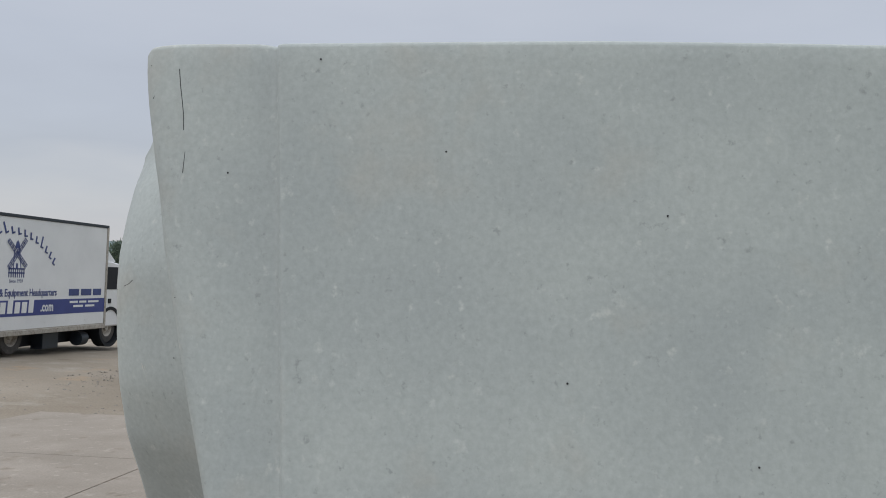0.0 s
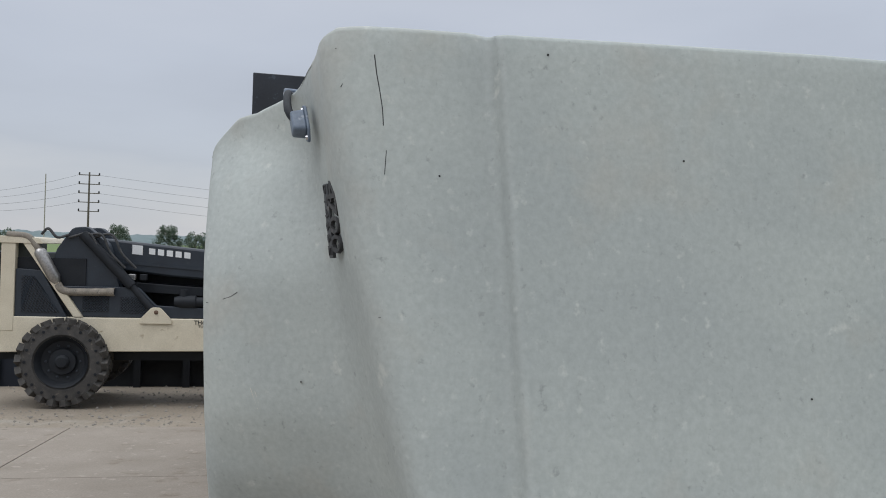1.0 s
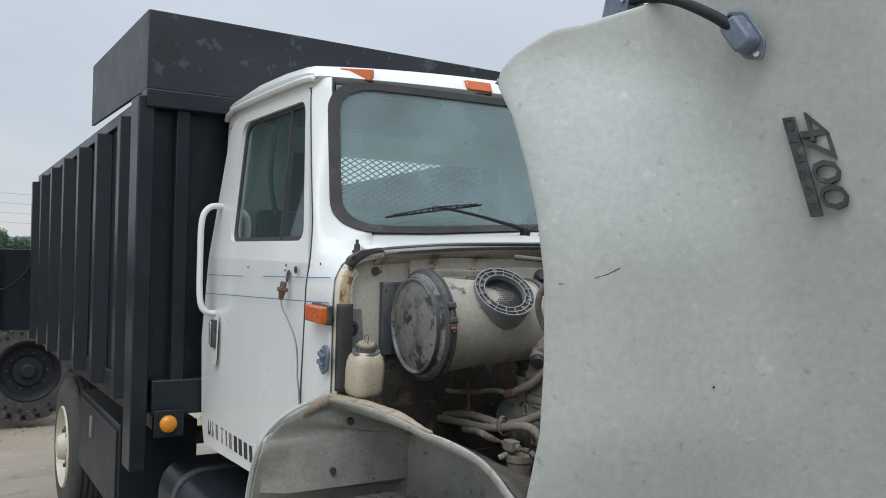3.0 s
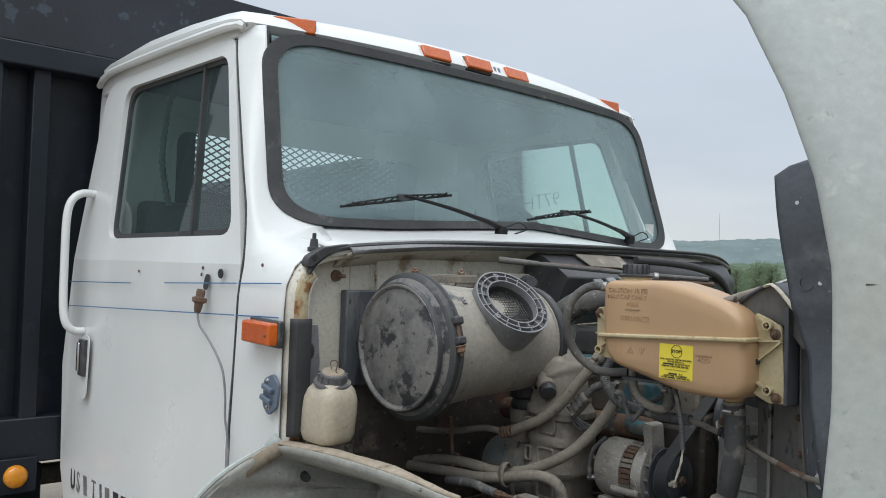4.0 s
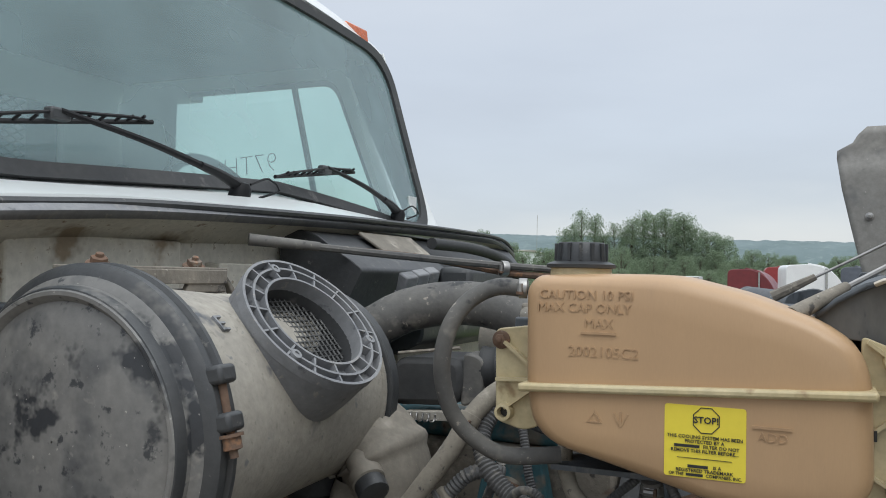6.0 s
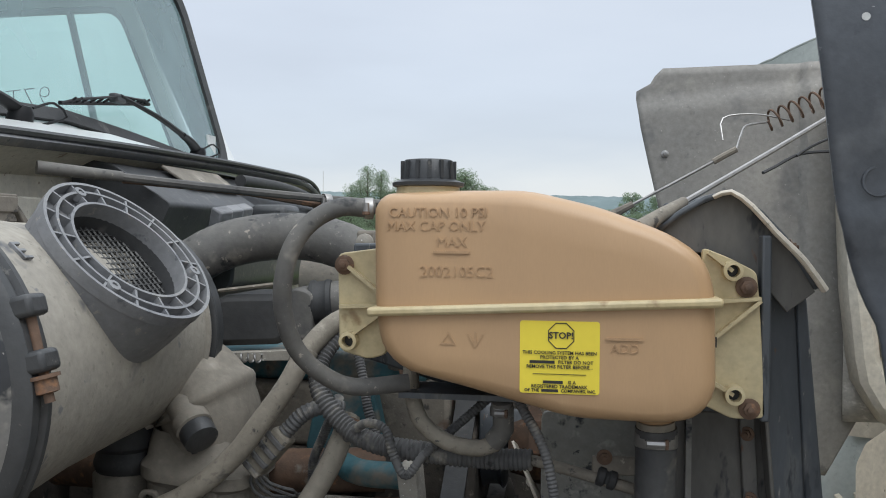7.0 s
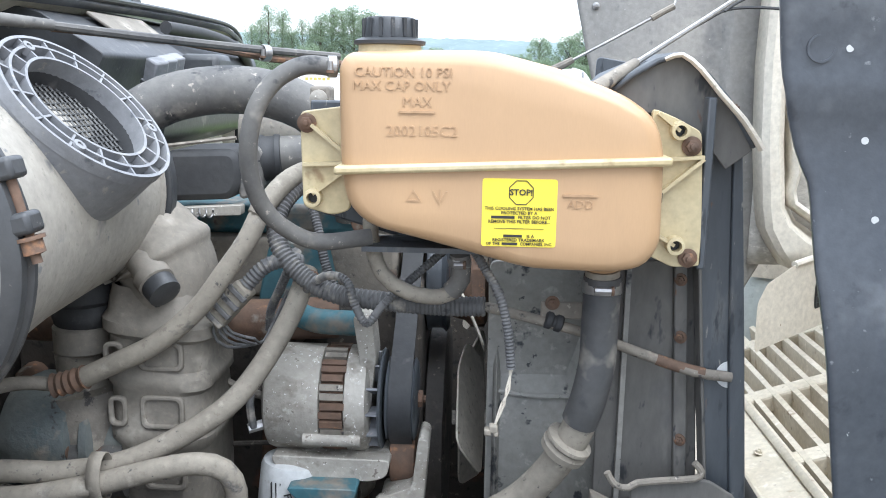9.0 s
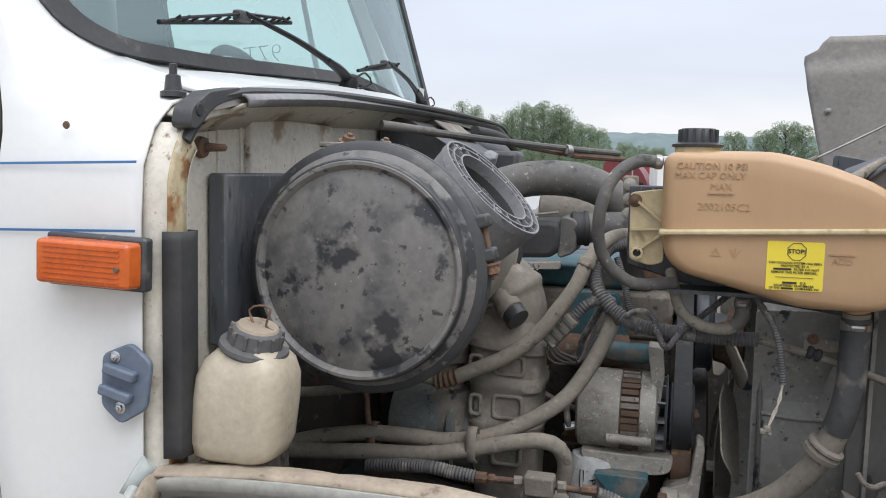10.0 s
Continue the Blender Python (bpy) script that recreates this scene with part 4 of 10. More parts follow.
# firewall and cowl
def build_front_of_cab():
    fw = part("firewall", slab(rounded([(-0.975, 1.02), (0.975, 1.02), (0.975, 1.57), (0.90, 1.672), (0.80, 1.705), (-0.80, 1.705), (-0.90, 1.672), (-0.975, 1.57)], 0.03, 4), lambda u, v, w: (-0.02 - w, u, v), 0.03), FIREWALL, truck,
              "dusty cream firewall with rust runs", bevel=0.004)
    for y0, y1, z0, z1, d in ((-0.80, -0.798, 1.3, 1.70, 0.004), (-0.735, -0.732, 1.3, 1.70, 0.004), (-0.72, -0.42, 1.60, 1.69, 0.012), (-0.35, 0.2, 1.375, 1.66, 0.03), (0.3, 0.9, 1.375, 1.6, 0.02)):
        part("pressing", bm_box((-0.021, y0, z0), (-0.02 + d, y1, z1)), FIREWALL, fw, bevel=0.003)
    # Dark mottled sheet added over the lower firewall.
    part("firewall_sheet", slab(rounded([(-0.815, 1.03), (0.70, 1.03), (0.70, 1.30), (0.2, 1.36), (-0.5, 1.355), (-0.79, 1.375), (-0.815, 1.34)], 0.03, 4), lambda u, v, w: (-0.004 - w, u, v), 0.014), GRIME, fw, "dark mottled sheet over the lower firewall", bevel=0.004)
    # rounded corners between flank and scuttle, then the flange round the opening
    for s in (-1, 1):
        path = spline([(0, 1.0, 1.04), (0, 1.0, 1.3), (0, 1.0, 1.55), (0, 0.995, 1.615), (0, 0.972, 1.660), (0, 0.935, 1.690), (0, 0.885, 1.706), (0, 0.80, 1.716)], 0.015)
        rr, strip, rusty, tops = [], [], [], []
        for k, p in enumerate(path):
            d = (path[min(k + 1, len(path) - 1)] - path[max(k - 1, 0)]).normalized()
            nrm = Vector((0, -d.z, d.y))
            q = lambda x, w: (x, s * (p + nrm * w).y, (p + nrm * w).z)
            if p.z > 1.672:
                tops.append([q(-0.012, 0.007), q(0.014, 0.008), q(0.026, 0.016), q(0.026, 0.026), q(0.02, 0.030)])
            if 1.225 < p.z < 1.676:
                rr.append([q(-0.012, 0.008), q(0.014, 0.009), q(0.026, 0.016), q(0.027, 0.05), q(0.02, 0.058), q(-0.03, 0.064)])
            if 1.262 < p.z < 1.542:
                strip.append([q(0.024, 0.006), q(0.044, 0.012), q(0.046, 0.03), q(0.040, 0.052), q(0.022, 0.058)])
            elif 1.24 < p.z < 1.672:
                rusty.append([q(0.0275, 0.012), q(0.0285, 0.020), q(0.0295, 0.035), q(0.0285, 0.048)])
        part("corner_flange", grid(rr), FIREWALL, truck, "grimy flange round the engine opening", solid=0.004)
        part("flange_top", grid(tops), FIREWALL, truck, solid=0.004)
        part("rust_patch", grid(rusty), RUSTPAINT, truck, "rusted paint on the corner flange", solid=0.002)
        part("rubber_strip", grid(strip), RUBBER, truck, "black rubber sealing strip", solid=0.004)
    # cowl lip: a black rubber seal along the top of the opening
    pts = [(0.030, -0.955, 1.645), (0.034, -0.940, 1.668), (0.036, -0.905, 1.694), (0.040, -0.85, 1.710), (0.046, -0.72, 1.722), (0.056, -0.5, 1.736), (0.066, 0.0, 1.750), (0.066, 0.5, 1.755), (0.06, 0.80, 1.750), (0.05, 0.93, 1.72), (0.04, 0.965, 1.68)]
    part("cowl_seal", tube(pts, (0.009, 0.0055), 8, 0.02, squash=0.8), BLACKPLASTIC, truck, "black cowl seal, cracked and dusty")
    lip = [[(-0.03, y, z - 0.004), (0.02, y, z + 0.002), (0.052 + 0.006 * (abs(y) < 0.75), y, z - 0.003), (0.058 + 0.006 * (abs(y) < 0.75), y, z - 0.009), (0.055, y, z - 0.018)] for _, y, z in spline(pts[3:-1], 0.05)]
    part("cowl_lip", grid(lip), FILTNECK, truck, "dusty steel cowl lip", solid=0.004)
    under = [[(-0.02, y, z - 0.05), (0.0, y, z - 0.034), (0.048, y, z - 0.014)] for _, y, z in spline(pts[3:-1], 0.05)]
    part("cowl_underside", grid(under), FIREWALL, truck, solid=0.003)
    pad_o = rounded([(-0.035, -0.026), (-0.022, -0.030), (0.02, 0.0), (0.085, 0.018), (0.085, 0.030), (0.01, 0.018), (-0.030, -0.004)], 0.008, 3)
    pad_ = part("corner_pad", slab(pad_o, lambda u, v, w: (0.020 + w, -0.935 + u, 1.688 + v), 0.026), BLACKPLASTIC, truck, "black rubber corner pad with a hole", bevel=0.005)
    part("pad_hole", lathe((0.0465, -0.950, 1.682), (1, 0, 0), ((0, 0.008), (0.001, 0.007)), 16), INK, pad_)
    pin = lathe((-0.013, -0.913, 1.700), (0, 0, 1), ((0, 0.016), (0.006, 0.016), (0.008, 0.011), (0.026, 0.009), (0.028, 0.005), (0.04, 0.005), (0.041, 0.003)), 14)
    part("hood_guide_pin", pin, BLACKPLASTIC, truck, "black rubber hood guide pin")
    st = lathe((-0.02, -0.842, 1.640), (1, 0, 0), ((0, 0.015), (0.008, 0.0135), (0.010, 0.006), (0.038, 0.0048), (0.04, 0.003)), 12)
    part("stud", st, RUST, truck, "rusty stud")
    gm = lathe((-0.018, -0.926, 1.458), (1, 0, 0), ((0, 0.026), (0.006, 0.025), (0.01, 0.014), (0.006, 0.012), (0.0, 0.01)), 18)
    part("grommet", gm, RUBBER, truck, "dark rubber grommet")
    part("grommet_patch", slab([(-0.968, 1.345), (-0.886, 1.35), (-0.882, 1.43), (-0.890, 1.52), (-0.945, 1.518), (-0.966, 1.49)], lambda u, v, w: (-0.0195 + w, u, v), 0.003), FILTNECK, truck, "worn grey sealing patch on the firewall")
    part("filter_plate", bm_box((-0.016, -0.828, 1.37), (0.012, -0.62, 1.606)), RAIL, truck, "black steel plate behind the air cleaner", bevel=0.004)


build_front_of_cab()

# ---- dump body ----
def build_box():
    x0, x1, hw, zb, zt = -5.72, -1.47, 1.22, 0.98, 2.36
    drop = lambda x: 0.024 * (x - x1)
    body = part("dump_body", bm_box((x0, -hw, zb), (x1, hw, zb + 0.05)), BODYBLACK, truck, "black steel dump body with upright ribs")
    def strip(xa, xb, y0, y1, z0, z1):
        return slab([(xa, z0 + drop(xa)), (xb, z0 + drop(xb)), (xb, z1 + drop(xb)), (xa, z1 + drop(xa))], lambda u, v, w: (u, y0 + (y1 - y0) * w, v), 1.0)
    for s in (-1, 1):
        part("side_wall", strip(x0, x1, s * hw - 0.01, s * hw + 0.01, zb + 0.05, zt), BODYBLACK, body)
        part("top_rail", strip(x0, x1, s * hw - 0.035, s * hw + 0.045, zt - 0.03, zt + 0.03), BODYBLACK, body, bevel=0.006)
        part("bottom_rail", strip(x0, x1, s * hw - 0.03, s * hw + 0.05, zb - 0.02, zb + 0.09), BODYBLACK, body, bevel=0.006)
        part("lower_skirt", slab([(x0 + 0.35, zb - 0.16), (x1, zb - 0.10), (x1, zb), (x0, zb - 0.09), (x0, zb - 0.12)], lambda u, v, w, s=s: (u, s * (hw - 0.02 - w), v), 0.03), BODYEXT, body, bevel=0.004)
        for k in range(7):
            xr = -1.865 - k * 0.635
            rb = slab([(xr - 0.075, 0.0), (xr - 0.035, 0.075), (xr + 0.045, 0.075), (xr + 0.075, 0.0)], lambda u, v, w, s=s: (u, s * (hw + 0.01 + v), zb + drop(u) + w), zt - zb - 0.03)
            part("rib", rb, BODYBLACK, body, bevel=0.004)
    # front bulkhead with a mesh window
    wy0, wy1, wz0, wz1 = -0.50, 0.55, 1.95, 2.25
    part("bulkhead", pane_frame([(-hw, zb), (hw, zb), (hw, zt), (-hw, zt)], [(wy0, wz0), (wy1, wz0), (wy1, wz1), (wy0, wz1)], lambda u, v, w: (x1 - 0.02 - w, u, v), 0.02), BODYBLACK, body)
    bm = bmesh.new()
    d = 0.05
    nx = int((wy1 - wy0) / d)
    for k in range(-8, nx + 8):
        for sl in (-1, 1):
            ya, yb = wy0 + k * d, wy0 + k * d + sl * (wz1 - wz0) * 1.75
            za, zb2 = wz0, wz1
            lo, hi = min(ya, yb), max(ya, yb)
            if hi < wy0 or lo > wy1:
                continue
            t0, t1 = 0.0, 1.0
            for lim in (wy0, wy1):
                if (ya - lim) * (yb - lim) < 0:
                    t = (lim - ya) / (yb - ya)
                    if (lim == wy0) == (ya < lim):
                        t0 = max(t0, t)
                    else:
                        t1 = min(t1, t)
            pa = (x1 - 0.03, ya + (yb - ya) * t0, za + (zb2 - za) * t0)
            pb = (x1 - 0.03, ya + (yb - ya) * t1, za + (zb2 - za) * t1)
            if t1 > t0 + 0.02 and wy0 - 1e-3 <= min(pa[1], pb[1]) and max(pa[1], pb[1]) <= wy1 + 1e-3:
                rod(pa, pb, 0.0035, 4, bm)
    part("window_mesh", bm, MDARK, body, "expanded steel mesh", smooth=False)
    for s in (-1, 1):
        fwd = 0.07 if s < 0 else -0.04
        part("corner_post", bm_box((x1 - 0.09, s * (hw + 0.04) - 0.05, zb - 0.26), (x1 + fwd, s * (hw + 0.04) + 0.02, zt + 0.0)), BODYBLACK, body, bevel=0.006)
        part("inner_post", bm_box((x1 - 0.02 if s < 0 else x1 - 0.10, s * (hw - 0.11) - 0.03, zb - 0.02), (x1 + 0.05 if s < 0 else x1 - 0.045, s * (hw - 0.11) + 0.03, zt - 0.02)), BODYBLACK, body, bevel=0.004)
        part("side_extension", bm_box((-2.83, s * (hw + 0.05) - 0.008, zt + 0.03), (x1 + 0.06, s * (hw + 0.05) + 0.008, 2.735)), BODYEXT, body, "scuffed sheet extension")
    part("sill_beam", bm_box((x1 - 0.02, -hw, zb - 0.026), (x1 + 0.055, hw, zb + 0.13)), BODYBLACK, body, bevel=0.006)
    part("head_rail", bm_box((x1 - 0.03, -hw - 0.06, zt - 0.05), (x1 + 0.09, hw + 0.06, zt + 0.03)), BODYBLACK, body, bevel=0.006)
    part("front_extension", slab([(-hw - 0.058, zt + 0.03), (hw + 0.058, zt + 0.03), (hw + 0.058, 2.70), (-hw - 0.058, 2.735)], lambda u, v, w: (x1 + 0.06 + w, u, v), 0.02), BODYEXT, body, "scuffed black headboard extension", bevel=0.004)
    # lamps at the front corner
    part("lamp_plate", bm_box((x1 + 0.07, -1.21, 0.86), (x1 + 0.078, -1.08, 0.98)), BODYBLACK, body, bevel=0.004)
    part("corner_lamp", lathe((x1 + 0.078, -1.15, 0.92), (1, 0, 0), ((0, 0.038), (0.012, 0.038), (0.022, 0.030), (0.026, 0.015)), 20), AMBERYEL, body, "round amber lamp")
    part("side_marker", lathe((x1 - 0.10, -hw - 0.055, 1.09), (0, -1, 0), ((0, 0.045), (0.012, 0.045), (0.02, 0.03)), 20), REDLENS, body, "round orange side marker")
    # swung-open tailgate leaf, with a chain
    gate = part("tailgate_leaf", bm_box((-5.80, -1.84, 0.945), (-5.74, -1.285, 1.645)), BODYBLACK, body, "open black tailgate leaf", bevel=0.006)
    for yk in (-1.81, -1.56, -1.315):
        part("gate_rib", bm_box((-5.74, yk - 0.03, 0.955), (-5.69, yk + 0.03, 1.635)), BODYBLACK, gate)
    part("gate_pin", rod((-5.72, -1.75, 0.80), (-5.72, -1.75, 1.0), 0.016, 8), BODYBLACK, gate)
    part("chain", tube([(-5.68, -1.80, 1.6), (-5.65, -1.70, 1.37), (-5.65, -1.52, 1.30), (-5.65, -1.36, 1.42), (-5.68, -1.29, 1.55)], 0.013, 6, 0.03, ribs=0.007), MDARK, gate)
    # chassis, tool box, fuel tank
    for s in (-1, 1):
        part("frame_rail", bm_box((-6.0, s * 0.43 - 0.04, 0.62), (1.25, s * 0.43 + 0.04, 0.86)), GRIME, truck, bevel=0.005)
    tool = part("tool_box", bm_box((-3.64, -1.17, 0.235), (-2.36, -0.75, 0.735)), BODYBLACK, truck, "black steel tool box with a latch", bevel=0.008)
    part("tool_box_lid", bm_box((-3.61, -1.182, 0.262), (-2.39, -1.168, 0.70)), BODYEXT, tool, bevel=0.004)
    part("latch", bm_box((-3.16, -1.195, 0.52), (-3.10, -1.18, 0.65)), STEEL, tool, bevel=0.003)
    tank_ = part("fuel_tank", slab(rounded([(-1.10, 0.18), (-0.62, 0.18), (-0.62, 0.68), (-1.10, 0.68)], 0.17, 8), lambda u, v, w: (-1.75 + w, u, v), 1.13), BODYBLACK, truck, "black round fuel tank under the door")
    part("tank_rim", pane_frame(rounded([(-1.108, 0.172), (-0.612, 0.172), (-0.612, 0.688), (-1.108, 0.688)], 0.175, 8), rounded([(-1.085, 0.195), (-0.635, 0.195), (-0.635, 0.665), (-1.085, 0.665)], 0.155, 8), lambda u, v, w: (-0.635 + w, u, v), 0.03), BODYBLACK, tank_, bevel=0.008)
    for xk in (-1.5, -0.9):
        part("tank_strap", pane_frame(rounded([(-1.107, 0.173), (-0.613, 0.173), (-0.613, 0.687), (-1.107, 0.687)], 0.175, 8), rounded([(-1.099, 0.181), (-0.621, 0.181), (-0.621, 0.679), (-1.099, 0.679)], 0.17, 8), lambda u, v, w, xk=xk: (xk + w, u, v), 0.05), RAIL, tank_)
    part("step", bm_box((-1.45, -1.20, 0.36), (-0.75, -1.09, 0.39)), RAIL, tank_, bevel=0.004)


build_box()


def wheel(cx, cy, cz, r, w, parent, sign=-1, rim_mat=None, name="wheel"):
    """A road wheel whose outer face looks along sign * Y."""
    tr = 0.03
    prof = [(-w / 2, r * 0.58), (-w / 2 - 0.005, r * 0.72), (-w / 2 + 0.0, r * 0.9), (-w / 2 + tr, r * 0.985), (-w / 2 + tr * 1.6, r)]
    for k in range(4):
        g = -w / 2 + tr * 1.6 + (w - tr * 3.2) * (k + 0.5) / 4
        prof += [(g - 0.006, r), (g - 0.005, r - 0.012), (g + 0.005, r - 0.012), (g + 0.006, r)]
    prof += [(w / 2 - tr * 1.6, r), (w / 2 - tr, r * 0.985), (w / 2, r * 0.9), (w / 2 + 0.005, r * 0.72), (w / 2, r * 0.58)]
    ty = part(name, lathe((cx, cy, cz), (0, sign, 0), prof, 48, caps=False), TYRE, parent, "dusty black truck tyre on a pale rim")
    rim = [(w / 2 - 0.002, r * 0.59), (w / 2 + 0.012, r * 0.565), (w / 2 - 0.02, r * 0.53), (w / 2 - 0.05, r * 0.48), (w / 2 - 0.03, r * 0.34), (w / 2 - 0.03, r * 0.2), (w / 2 + 0.02, r * 0.18), (w / 2 + 0.04, r * 0.14), (w / 2 + 0.045, 0.001)]
    part("rim", lathe((cx, cy, cz), (0, sign, 0), [(-w / 2, r * 0.585)] + rim, 36, caps=False), rim_mat or PAPER, ty)
    for k in range(8):
        a = 2 * math.pi * k / 8
        p = Vector((cx + math.cos(a) * r * 0.27, cy + sign * (w / 2 - 0.03), cz + math.sin(a) * r * 0.27))
        part("lug_nut", lathe(p, (0, sign, 0), ((0, 0.016), (0.025, 0.014)), 6), RUST, ty)
    return ty


RIMPALE = surf("pale_cream_rim", (0.62, 0.58, 0.48), (0.52, 0.47, 0.38), 0.5, scale=8, spots=(((0.30, 0.22, 0.15), 14, 0.66, 0.08),))
RZ = ground_z(-4.22, -1.0) + 0.035
for sy in (-1, 1):
    wheel(-4.22, sy * 1.075, RZ + 0.5, 0.5, 0.25, truck, sy, RIMPALE)
    wheel(-4.22, sy * 0.78, RZ + 0.5, 0.5, 0.25, truck, sy, RIMPALE)
    wheel(0.42, sy * 1.0, ground_z(0.42, -1) + 0.535, 0.5, 0.25, truck, sy)
part("axle", rod((-4.22, -0.9, RZ + 0.5), (-4.22, 0.9, RZ + 0.5), 0.07, 16), GRIME, truck)
part("front_axle", rod((0.42, -0.9, 0.5), (0.42, 0.9, 0.5), 0.055, 12), GRIME, truck)


def build_fender():
    """Inner front fender on the near side: a wheel-house shell with a flared outer lip, a pointed tip and a thin dusty ledge."""
    rim = [(-0.085, -1.235, 0.78), (-0.055, -1.236, 0.92), (-0.015, -1.236, 1.03), (0.018, -1.234, 1.095), (0.026, -1.222, 1.135), (0.014, -1.205, 1.150), (0.022, -1.180, 1.180), (0.036, -1.145, 1.212), (0.036, -1.10, 1.232), (0.028, -1.06, 1.244), (0.022, -1.025, 1.250), (0.06, -0.998, 1.250), (0.2, -0.982, 1.252),
           (0.4, -0.978, 1.250), (0.54, -0.975, 1.240), (0.66, -0.972, 1.238), (0.78, -0.968, 1.224), (0.86, -0.962, 1.190), (0.925, -0.955, 1.135), (0.965, -0.950, 1.05), (0.985, -0.945, 0.92)]
    line = spline(rim, 0.025)
    rows = []
    for p in line:
        k = max(0.0, min(1.0, (p.x - 0.02) / 0.12))
        row = [p + Vector((0, -0.003, -0.012)), p, p + Vector((0.002 * (1 - k), 0.006, 0.0)), p + Vector((0.003 * (1 - k), 0.008, -0.008))]
        for f in (0.06, 0.2, 0.4, 0.6, 0.8, 1.0):
            drop = max(0.0, min(1.0, (p.z - 1.14) / 0.09)) if p.x < 0.14 else 1.0
            xx = p.x - 0.03 * (1 - k) * math.sin(math.pi * f)
            row.append(Vector((max(xx, 0.006) if p.z > 0.96 and f > 0.1 else xx, p.y + (-0.72 - p.y) * f, p.z - 0.012 - 0.11 * drop * f ** 0.8)))
        row.append(Vector((p.x, -0.71, min(p.z - 0.15, 0.72))))
        rows.append(row)
    inner = part("inner_fender", grid(rows), FENDER, truck, "cream inner fender caked with dry mud", solid=0.005)
    # Dark cover sheet added over the bay side of the shell.
    bay = [[Vector((p.x, p.y + (-0.72 - p.y) * f, p.z - 0.004 - 0.11 * f ** 0.8)) for f in (0.16, 0.35, 0.6, 0.8, 1.0)] for p in line if p.x > 0.02 and p.y > -1.03]
    part("bay_side", grid(bay), GRIME, inner, "dark cover sheet on the bay side of the fender", solid=0.002)
    lip = [p + Vector((-0.004, -0.004, 0.002)) for p in line if p.y < -1.02][::2]
    part("rolled_lip", tube(lip, 0.0065, 8, 0.03), HOOD, inner, "white rolled edge of the fender")
    tip = [(0.0, -1.045, 1.243), (0.006, -1.03, 1.262), (0.010, -1.014, 1.278), (0.020, -1.006, 1.262), (0.035, -0.998, 1.250)]
    part("fender_tip", grid([[Vector(p) + Vector((0.0, 0.0, 0.0)) for p in tip], [Vector((p[0] + 0.008, p[1] + 0.012, 1.236)) for p in tip]]), HOOD, inner, "bent white tip of the fender", solid=0.004)
    ledge = []
    for p in line:
        if 0.015 < p.x < 0.60 and p.z > 1.2:
            w = 0.042 * min(1.0, max(0.12, (0.60 - p.x) / 0.25))
            ledge.append([p + Vector((0.0, 0.003 + w * f, 0.002 + 0.006 * math.sin(math.pi * f) + 0.004 * noise.noise((p.x * 25, f * 2.1, 0)) - (0.020 if f == 1 else 0.0))) for f in (0, 0.2, 0.4, 0.6, 0.8, 0.97, 1)])
    part("dust_ledge", grid(ledge), DUSTTOP, inner, "ledge covered in dry tan mud", solid=0.004)
    rnd = random.Random(8)
    for k in range(30):
        x = rnd.choice((rnd.uniform(0.05, 0.14), rnd.uniform(0.16, 0.23), rnd.uniform(0.07, 0.42)))
        r = rnd.uniform(0.0025, 0.007)
        part("mud_clod", lathe((x, -0.972 + rnd.uniform(-0.004, 0.030), 1.2545), (0.1, 0.1, 1), ((0, r), (r * 0.5, r * 0.85), (r * 0.9, r * 0.3)), 7), DUSTTOP, inner)
    # plugs in the shell
    for bx, bz, by in ((0.03, 1.17, -0.93), (0.015, 1.02, -0.98), (0.70, 1.08, -0.722)):
        part("hole_plug", lathe((bx - 0.03, by, bz), (1, -0.3, 0), ((0, 0.012), (0.034, 0.010)), 12), RUBBER, inner)


build_fender()

# ---- engine bay ----
def clamp_band(c, axis, r, parent, w=0.012, material=STEEL, name="hose_clamp"):
    """Worm-drive band with its screw housing."""
    a, b, d = frame_from(axis)
    bm = lathe(Vector(c) - d * w / 2, d, ((0, r * 1.04), (0.001, r * 1.07), (w - 0.001, r * 1.07), (w, r * 1.04)), 20, caps=False)
    o = part(name, bm, material, parent, solid=0.0012)
    q = Vector(c) + Vector((0, -1, 0)) * r * 1.1 + b * 0.0
    tg = d.cross(Vector((0, -1, 0))).normalized()
    part("clamp_screw", rod(q - tg * r * 0.55, q + tg * r * 0.35, min(0.0042, r * 0.32), 8), material, o)
    part("screw_head", lathe(q + tg * r * 0.35, tg, ((0, min(0.0055, r * 0.42)), (0.003, min(0.0055, r * 0.42)), (0.0035, 0.002)), 6), RUST, o)
    return o


SCREENWIRE = surf("dull_wire", (0.085, 0.085, 0.082), (0.05, 0.05, 0.05), 0.5, metal=0.5, scale=30)


